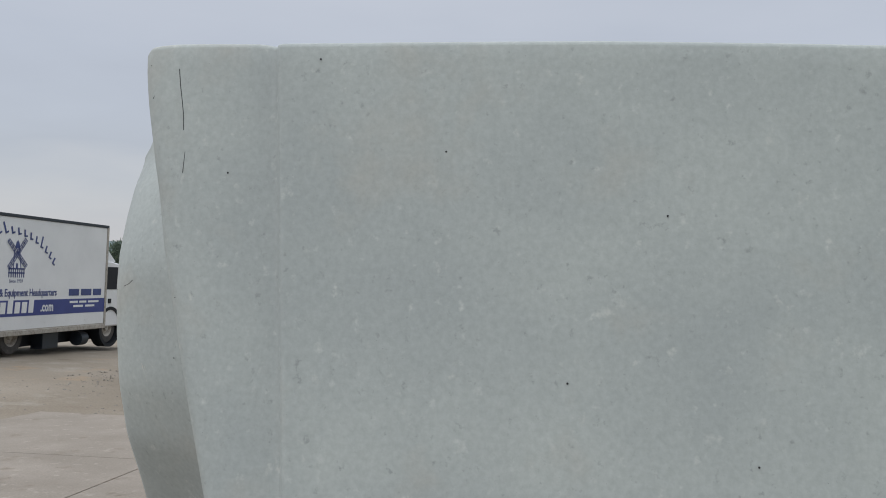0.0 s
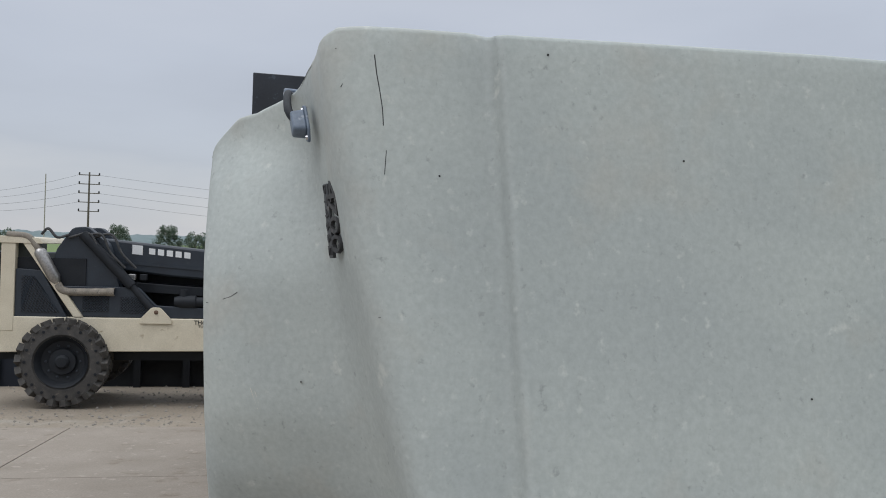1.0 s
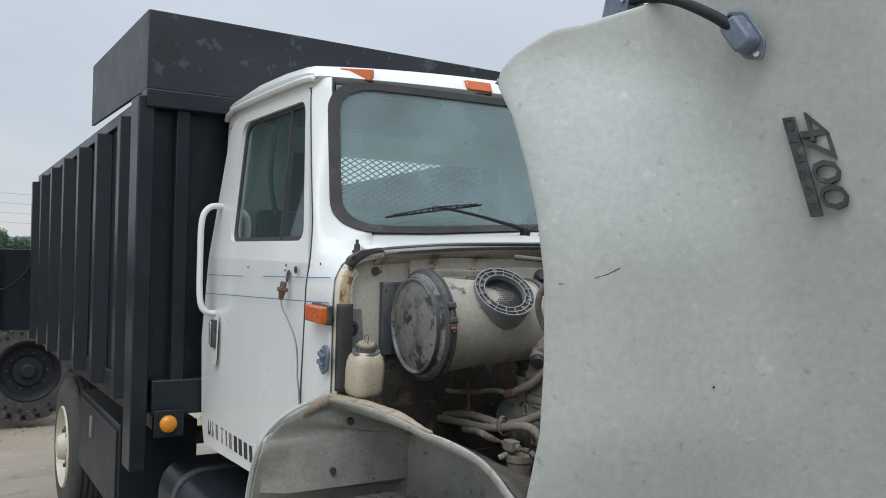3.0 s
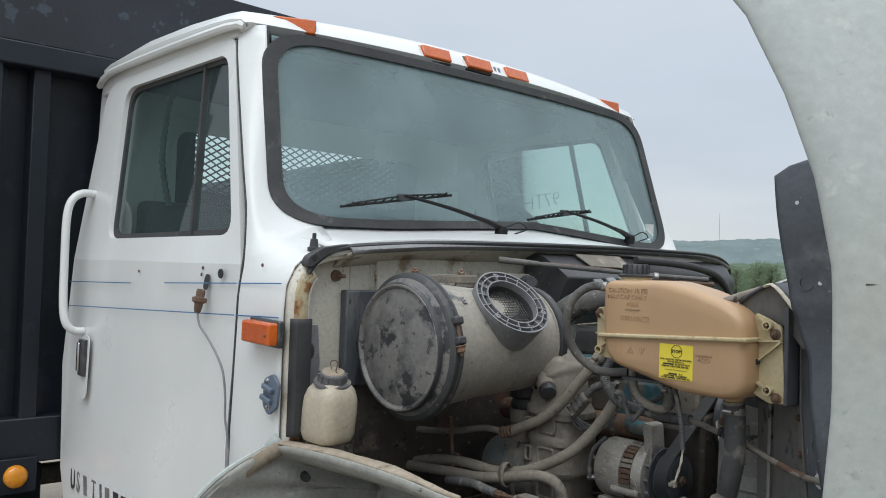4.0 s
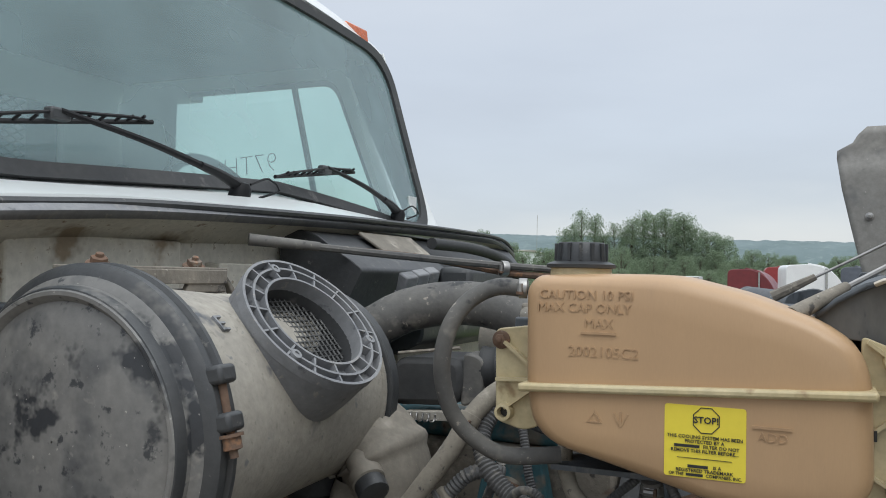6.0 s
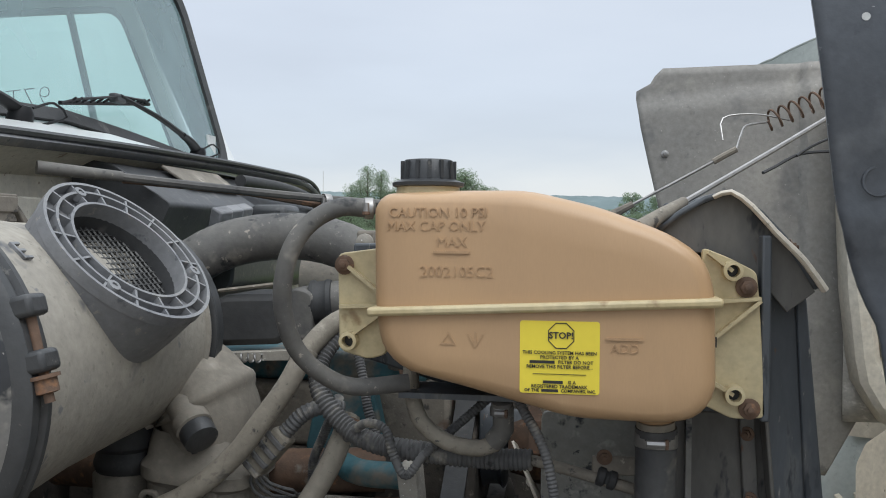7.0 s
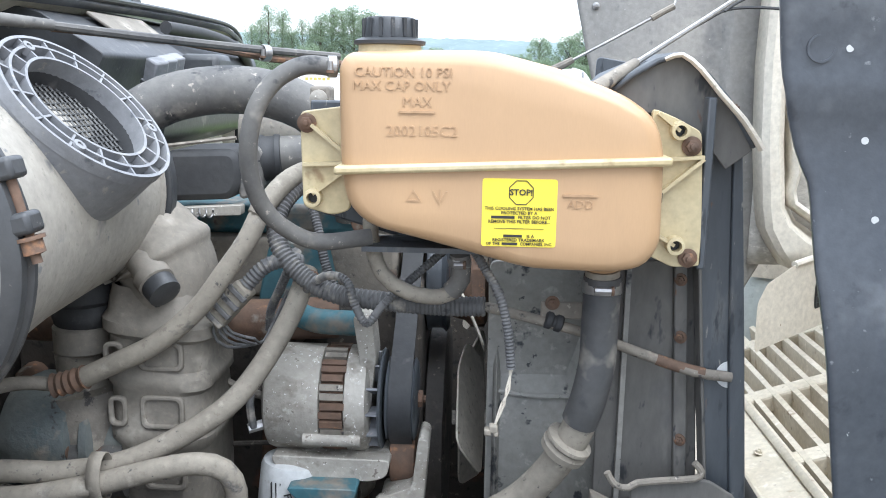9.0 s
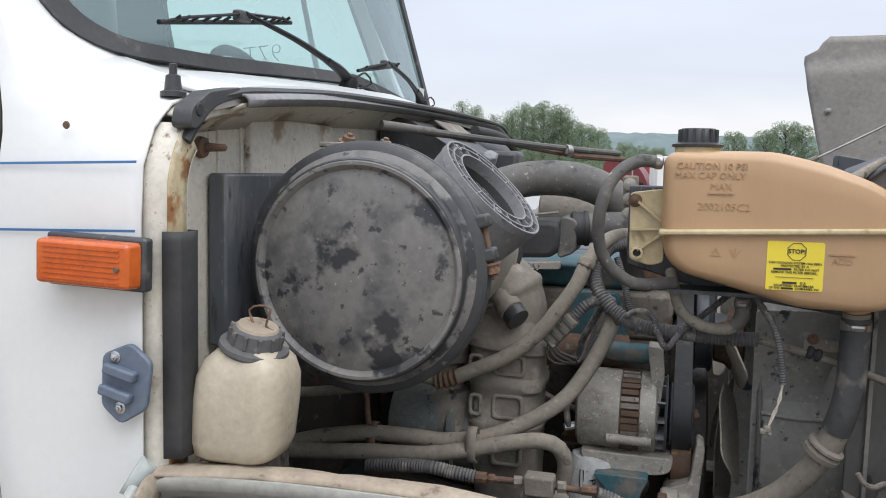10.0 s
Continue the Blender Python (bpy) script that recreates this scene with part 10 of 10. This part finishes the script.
# ---- far vehicles past the truck ----
def far_truck(x0, x1, y, top, paint, label, nose=0.0, turn=0.0):
    """Tractor unit seen from afar: rounded sleeper with a roof fairing that sweeps down to the cab and hood."""
    cx = (x0 + x1) / 2
    g = ground_z(cx, y)
    root = thing("semi_truck", (cx, y, g), label, "truck", "parked trucks across the yard")
    w = x1 - x0
    h = top - g
    o = rounded([(x0, g + 0.9), (x0, top - 0.10), (x0 + w * 0.40, top), (x0 + w * 0.66, top - h * 0.10), (x0 + w * 0.80, top - h * 0.30), (x0 + w * 0.80, g + 0.9)], [0.05, 0.35, 0.6, 0.7, 0.3, 0.05], 8)
    part("sleeper", slab(o, lambda u, v, t: (u, y + t, v), 2.3), paint, root, bevel=0.22)
    part("hood", slab(rounded([(x0 + w * 0.78, g + 0.9), (x0 + w * 0.78, top - h * 0.46), (x1 - w * 0.04, top - h * 0.54), (x1, g + 0.9)], [0.05, 0.2, 0.3, 0.1], 5), lambda u, v, t: (u, y + 0.25 + t, v), 1.8), paint, root, bevel=0.15)
    part("side_window", slab(rounded([(x0 + w * 0.58, top - h * 0.42), (x0 + w * 0.58, top - h * 0.30), (x0 + w * 0.74, top - h * 0.32), (x0 + w * 0.76, top - h * 0.42)], 0.06), lambda u, v, t: (u, y - 0.012 + t, v), 0.03), MDARK, root)
    part("fairing_edge", tube([(x0 + w * 0.30, y + 0.10, top + 0.02), (x0 + w * 0.55, y + 0.08, top - h * 0.05), (x0 + w * 0.72, y + 0.06, top - h * 0.20)], 0.05, 6, 0.2), paint, root)
    part("fuel_tank", rod((x0 + w * 0.30, y + 0.1, g + 0.75), (x0 + w * 0.62, y + 0.1, g + 0.75), 0.32, 16), CHROME, root)
    part("exhaust_stack", rod((x0 + w * 0.54, y - 0.06, g + 0.9), (x0 + w * 0.54, y - 0.06, top - 0.25), 0.07, 10), CHROME, root)
    for wx in (x0 + w * 0.08, x0 + w * 0.24, x1 - w * 0.16):
        for wy in (0.0, 2.0):
            part("wheel", lathe((wx, y + wy, g + 0.5), (0, 1, 0), ((0, 0.28), (0.02, 0.48), (0.05, 0.5), (0.25, 0.5), (0.28, 0.48), (0.3, 0.28)), 24), TYRE, root)
    root.rotation_euler.z = radians(turn)


def far_trailer(x0, x1, y, top, label):
    """White box trailer with corrugated side and a strip of lettering, on its wheels."""
    g = ground_z((x0 + x1) / 2, y)
    root = thing("box_trailer", ((x0 + x1) / 2, y, g), label, "trailer", "parked trucks across the yard")
    body = part("box", bm_box((x0, y, g + 1.0), (x1, y + 2.4, top)), VANWHITE, root, bevel=0.05)
    part("top_rail", bm_box((x0 - 0.02, y - 0.03, top - 0.12), (x1 + 0.02, y, top - 0.04)), ALU, body)
    for k in range(6):
        part("lettering_bar", bm_box((x0 + 0.7 + k * 0.30, y - 0.012, top - 0.50 + 0.04 * (k % 2)), (x0 + 0.92 + k * 0.30, y, top - 0.30)), STRAWBAR, body)
    for wx in (x0 + 0.9, x0 + 1.9, x1 - 1.2):
        part("wheel", lathe((wx, y + 0.1, g + 0.5), (0, 1, 0), ((0, 0.28), (0.02, 0.48), (0.05, 0.5), (0.25, 0.5), (0.28, 0.48), (0.3, 0.28)), 20), TYRE, root)


def far_car(x, y, length, h, paint, label):
    g = ground_z(x, y)
    root = thing("car", (x, y, g), label, "car", "parked cars across the yard")
    L = length
    o = rounded([(-L / 2, 0.3), (-L / 2, h * 0.52), (-L * 0.30, h * 0.62), (-L * 0.16, h), (L * 0.22, h), (L * 0.40, h * 0.62), (L / 2, h * 0.56), (L / 2, 0.3)], 0.14, 4)
    part("body", slab(o, lambda u, v, t: (x + u, y + t, g + v), 1.75), paint, root, bevel=0.06)
    part("window", slab(rounded([(-L * 0.25, h * 0.64), (-L * 0.15, h * 0.93), (L * 0.20, h * 0.93), (L * 0.34, h * 0.64)], 0.05), lambda u, v, t: (x + u, y - 0.012 + t, g + v), 0.02), MDARK, root)
    for wx in (-L * 0.32, L * 0.32):
        for wy in (0.05, 1.7):
            road_wheel(root, (x + wx, y + wy, g + 0.33), 0.33, 0.2, ALU, -1)


REDTRUCK = surf("red_truck_paint", (0.34, 0.05, 0.05), (0.28, 0.04, 0.04), 0.35, scale=3)
STRAWBAR = surf("faded_yellow_lettering", (0.52, 0.45, 0.12), (0.45, 0.38, 0.1), 0.5, scale=3)
far_truck(-4.4, -0.6, 58, 2.45, MAROON, "maroon semi truck parked on dirt", turn=-8)
far_truck(-2.4, 0.6, 66, 2.75, REDTRUCK, "red semi truck parked behind a white one", turn=6)
far_truck(-0.7, 3.6, 55, 2.75, VANWHITE, "white high-roof semi truck parked on dirt", turn=14)
far_truck(2.5, 5.4, 60, 2.75, surf("slate_truck_paint", (0.12, 0.135, 0.16), (0.09, 0.1, 0.12), 0.35, scale=3), "slate grey semi truck parked on dirt", turn=-12)
far_truck(6.0, 9.4, 64, 2.5, VANWHITE, "white semi truck parked on dirt", turn=5)
far_trailer(-12.6, -6.2, 58, 1.85, "white box trailer with worn yellow lettering, on dirt")
SILVER = surf("silver_car_paint", (0.45, 0.46, 0.47), (0.40, 0.41, 0.42), 0.3, metal=0.4, scale=3)
TEALCAR = surf("teal_car_paint", (0.05, 0.28, 0.27), (0.04, 0.22, 0.21), 0.3, scale=3)
REDCAR = surf("red_car_paint", (0.42, 0.06, 0.04), (0.36, 0.05, 0.04), 0.3, scale=3)
rnd = random.Random(11)
for k, (cx, cy) in enumerate(((-31, 62), (-27, 58), (-23.5, 63), (-20, 57), (-16.5, 60), (-13, 56), (-10.0, 62), (-7.2, 57), (10, 58), (14, 60), (-35, 60), (-39, 58))):
    mt, lb = ((VANWHITE, "white parked car on the far dirt lot"), (SILVER, "silver parked car on the far dirt lot"), (TEALCAR, "teal parked car on the far dirt lot"), (REDCAR, "red parked car on the far dirt lot"))[(0, 1, 2, 0, 3, 1)[k % 6]]
    far_car(cx, cy, rnd.uniform(4.3, 5.6), rnd.uniform(3.6, 4.3) * (0.75 if k % 2 else 1.0), mt, lb)


# pale warehouses beyond the trees
def warehouse(x0, x1, y, z0, z1):
    root = thing("warehouse", ((x0 + x1) / 2, y, z0), "low white metal warehouse beyond the trees", "building", "warehouses")
    part("wall", bm_box((x0, y, z0), (x1, y + 30, z1)), VANWHITE, root)
    part("roof", slab([(y - 1, z1), (y + 15, z1 + 0.8), (y + 31, z1)], lambda u, v, w: (x0 - 0.5 + w, u, v), x1 - x0 + 1), ALU, root)
    for k in range(int((x1 - x0) / 4)):
        part("rib", bm_box((x0 + k * 4, y - 0.15, z0), (x0 + k * 4 + 0.5, y, z1)), ALU, root)
    part("window", bm_box((x0 + 2, y - 0.2, z1 - 2.2), (x1 - 2, y - 0.05, z1 - 1.4)), MDARK, root)


warehouse(-92, -83.3, 250, -3, 9.3)
warehouse(-108, -98.5, 252, -3, 9.6)


# ---- poles ----
def pole(x, y, top, arms, r=0.22, mt=WOODPOLE, both=True, arm=1.7):
    g = ground_z(x, y)
    root = thing("utility_pole", (x, y, g), "tall weathered utility pole with cross-arms", "pole", "utility poles")
    part("pole", rod((x, y, g), (x, y, top), r, 12, None, r * 0.6), mt, root)
    for k in range(arms):
        z = top - 0.5 - k * 1.55
        part("cross_arm", bm_box((x - 0.09, y - (arm if both else 0), z - 0.07), (x + 0.09, y + arm, z + 0.07)), mt, root)
        for s in ((-arm, arm) if both else (arm,)):
            part("insulator", lathe((x, y + s * 0.95, z + 0.05), (0, 0, 1), ((0, 0.10), (0.1, 0.16), (0.2, 0.1), (0.3, 0.14), (0.4, 0.05)), 8), MDARK, root)
    return root


pole(-150, -36, 13.1, 5)
pole(-150, -55.5, 9.0, 4, 0.2, WOODPOLE, False)
pole(-150, -53, 9.3, 4, 0.2, WOODPOLE, False)
pole(-155, -74, 12.5, 5, 0.3, MGREY, False, 2.4)
mast = thing("mast", (-150, -43, ground_z(-150, -43)), "thin pale lattice mast", "mast")
part("pole", rod((-150, -43, -3.2), (-150, -43, 12.5), 0.09, 8), ALU, mast)
pole(-150, 2.0, 7.5, 1, 0.12, WOODPOLE, True, 0.8)
for mx_, my_, mt_ in ((-130, 420, 33), (-60, 500, 27), (-235, 420, 38)):
    ob_ = thing("radio_mast", (mx_, my_, -3), "thin far radio mast on the hill", "mast", "radio masts")
    part("pole", rod((mx_, my_, -3), (mx_, my_, mt_), 0.10, 6), ALU, ob_)


def wire(p0, p1, sag):
    mid = [tuple(p0[k] + (p1[k] - p0[k]) * t - (sag * 4 * t * (1 - t) if k == 2 else 0) for k in range(3)) for t in (0, 0.25, 0.5, 0.75, 1)]
    w_ = part("power_line", tube(mid, 0.017, 4, 12.0), MGREY)
    tagged(w_, "thin sagging overhead power line", "power line", "power lines")


for k in range(4):
    z = 12.6 - k * 1.55
    wire((-150, -37.7, z), (-150, -55, 8.7 - k * 1.0), 0.5)
    wire((-150, -34.3, z), (-150, 60, z - 2.0), 2.2)
    wire((-150, -55.5, 8.7 - k * 1.0), (-155, -72, 12.2 - k * 1.55), 0.6)

# ---- trees ----
def leaf_mass(vs, fs, c, rad, n, size, rnd, flat=1.0):
    for _ in range(n):
        d = Vector((rnd.gauss(0, 1), rnd.gauss(0, 1), rnd.gauss(0, 1)))
        d = d.normalized() * rad * (0.45 + 0.62 * rnd.random() ** 0.6)
        q = Vector(c) + Vector((d.x, d.y, d.z * flat))
        a = Vector((rnd.gauss(0, 1), rnd.gauss(0, 1), rnd.gauss(0, 1))).normalized() * size * rnd.uniform(0.6, 1.3)
        b = a.cross(Vector((rnd.gauss(0, 1), rnd.gauss(0, 1), rnd.gauss(0, 1)))).normalized() * size * rnd.uniform(0.35, 0.7)
        k = len(vs)
        vs += [q - a, q + b, q + a, q - b]
        fs.append((k, k + 1, k + 2, k + 3))


def make_tree(seed, spread, airy, name="tree", label="leafy green tree at the yard's edge", mt=LEAF, clumps=80, leaves=120, leaf=0.013, low=0.28):
    """A tree one metre high; copies are scaled to their height."""
    rnd = random.Random(seed)
    root = thing(name, (0, 0, -500), label, "tree", "trees round the yard")
    base = Vector((0, 0, -500))
    bm = tube([base, base + Vector((0.01, 0, 0.3)), base + Vector((-0.012, 0.01, 0.62)), base + Vector((0.01, 0, 0.93))], (0.018, 0.003), 8, 0.08)
    vs, fs = [], []
    for k in range(clumps):
        f = low + (0.96 - low) * ((k + rnd.random()) / clumps)
        wide = spread * (0.35 + 0.65 * math.sin(math.pi * min(1, max(0.0, (f - low + 0.12) / (1.08 - low))) ** 0.8)) * rnd.uniform(0.55, 1.05)
        a = k * 2.4 + rnd.uniform(-0.4, 0.4)
        c = Vector((math.cos(a) * wide, math.sin(a) * wide, f))
        tube([base + Vector((0, 0, max(0.15, f - wide * 0.9))), base + Vector((c.x * 0.5, c.y * 0.5, f - wide * 0.3)), base + c], (0.0045, 0.001), 5, 0.12, 0.0, bm)
        leaf_mass(vs, fs, c, rnd.uniform(0.03, 0.075) * (1.35 if airy else 1.15), int(leaves * (1.5 if airy else 1.0)), leaf * (0.68 if airy else 1.0), rnd, 0.8)
    part("trunk", bm, BARK, root)
    me = bpy.data.meshes.new("crown")
    me.from_pydata([tuple(v) for v in vs], [], fs)
    me.materials.append(mt)
    cr_ = new("crown", me)
    cr_.parent = root
    tagged(cr_, kind="stuff")
    return root


KINDS = [make_tree(21, 0.20, True), make_tree(22, 0.30, False, leaf=0.0125, leaves=130), make_tree(23, 0.25, False, leaves=125, leaf=0.013), make_tree(24, 0.40, False, low=0.08, leaf=0.0135, leaves=130)]
HAZY = "hazy green tree in the belt beyond the lot"
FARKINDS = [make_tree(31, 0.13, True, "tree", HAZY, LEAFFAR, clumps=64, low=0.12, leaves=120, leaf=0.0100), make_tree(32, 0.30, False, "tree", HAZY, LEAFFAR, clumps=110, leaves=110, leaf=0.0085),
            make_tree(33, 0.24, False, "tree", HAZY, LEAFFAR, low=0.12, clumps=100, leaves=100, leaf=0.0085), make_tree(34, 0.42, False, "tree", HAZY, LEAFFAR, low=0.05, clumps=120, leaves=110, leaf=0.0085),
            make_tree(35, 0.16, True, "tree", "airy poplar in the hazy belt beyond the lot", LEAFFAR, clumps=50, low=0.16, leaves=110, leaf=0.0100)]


def plant(src, x, y, top, rnd, wide=1.0):
    g = ground_z(x, y) - 0.05
    s = top - g
    m = Matrix.Translation((x, y, g)) @ Matrix.Rotation(rnd.uniform(0, 6.28), 4, "Z")
    t_ = copy_thing(src, m)
    t_.scale = (s * wide, s * wide, s)


rt = random.Random(40)
# at the yard's end, behind the machines (-X)
for ty, tz, kd, w in ((-5.2, 5.0, 0, 1.25), (-3.9, 4.2, 2, 1.0), (-6.6, 2.7, 1, 0.8), (-8.3, 2.9, 1, 0.8), (-9.6, 2.6, 3, 0.8), (-12.4, 3.2, 1, 0.9), (-16.6, 3.1, 1, 0.8), (-18.2, 2.2, 3, 0.8), (-3.1, 3.2, 2, 1.0), (-1.4, 3.6, 2, 1.0), (-0.3, 2.9, 3, 0.8),
                      (1.0, 2.4, 1, 1.0), (2.9, 2.7, 2, 1.0), (4.6, 2.2, 1, 0.9), (6.6, 2.6, 2, 1.0), (8.8, 2.4, 1, 0.9), (11, 2.6, 1, 0.9)):
    plant(KINDS[kd], -75 + rt.uniform(-2, 2), ty, tz, rt, w)
plant(KINDS[2], -32, -13.2, 2.75, rt, 0.8)
plant(KINDS[1], -33, -12.6, 2.1, rt, 0.8)
plant(KINDS[2], -32, -17.8, 2.1, rt, 0.7)
for k in range(8):
    plant(KINDS[3], -76 + rt.uniform(-3, 3), -34 - k * 1.6 + rt.uniform(-0.5, 0.5), 1.2 + rt.uniform(-0.3, 0.9), rt, 0.8)
for k in range(12):
    plant(KINDS[3], -78 + rt.uniform(-3, 3), -20 + k * 2.6, 1.0 + rt.uniform(-0.4, 0.5), rt, 1.0)
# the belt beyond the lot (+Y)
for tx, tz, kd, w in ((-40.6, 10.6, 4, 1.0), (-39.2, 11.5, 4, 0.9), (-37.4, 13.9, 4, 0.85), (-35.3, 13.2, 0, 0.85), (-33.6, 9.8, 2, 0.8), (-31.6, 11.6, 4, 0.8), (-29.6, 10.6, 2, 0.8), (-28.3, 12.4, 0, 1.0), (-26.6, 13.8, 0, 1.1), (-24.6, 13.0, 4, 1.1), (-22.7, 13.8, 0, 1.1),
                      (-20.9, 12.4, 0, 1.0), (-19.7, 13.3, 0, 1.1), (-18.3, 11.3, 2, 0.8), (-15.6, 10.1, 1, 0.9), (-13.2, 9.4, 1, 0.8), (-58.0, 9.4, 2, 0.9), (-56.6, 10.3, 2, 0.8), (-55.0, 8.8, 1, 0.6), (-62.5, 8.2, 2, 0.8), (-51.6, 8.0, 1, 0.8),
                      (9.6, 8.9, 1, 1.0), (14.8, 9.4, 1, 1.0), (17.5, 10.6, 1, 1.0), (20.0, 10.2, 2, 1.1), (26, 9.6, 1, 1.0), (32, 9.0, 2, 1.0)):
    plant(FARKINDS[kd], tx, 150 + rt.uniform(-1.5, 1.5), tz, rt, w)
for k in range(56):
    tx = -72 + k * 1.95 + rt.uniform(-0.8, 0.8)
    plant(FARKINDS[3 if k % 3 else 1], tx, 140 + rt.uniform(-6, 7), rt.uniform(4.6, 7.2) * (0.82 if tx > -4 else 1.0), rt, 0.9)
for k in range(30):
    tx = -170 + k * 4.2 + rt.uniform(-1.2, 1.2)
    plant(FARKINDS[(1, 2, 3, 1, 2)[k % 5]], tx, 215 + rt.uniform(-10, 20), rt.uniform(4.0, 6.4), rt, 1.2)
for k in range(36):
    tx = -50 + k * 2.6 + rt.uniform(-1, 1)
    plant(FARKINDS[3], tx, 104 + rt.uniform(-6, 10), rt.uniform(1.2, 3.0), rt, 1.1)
for src_ in KINDS + FARKINDS:
    for ch_ in list(src_.children):
        bpy.data.objects.remove(ch_)
    bpy.data.objects.remove(src_)
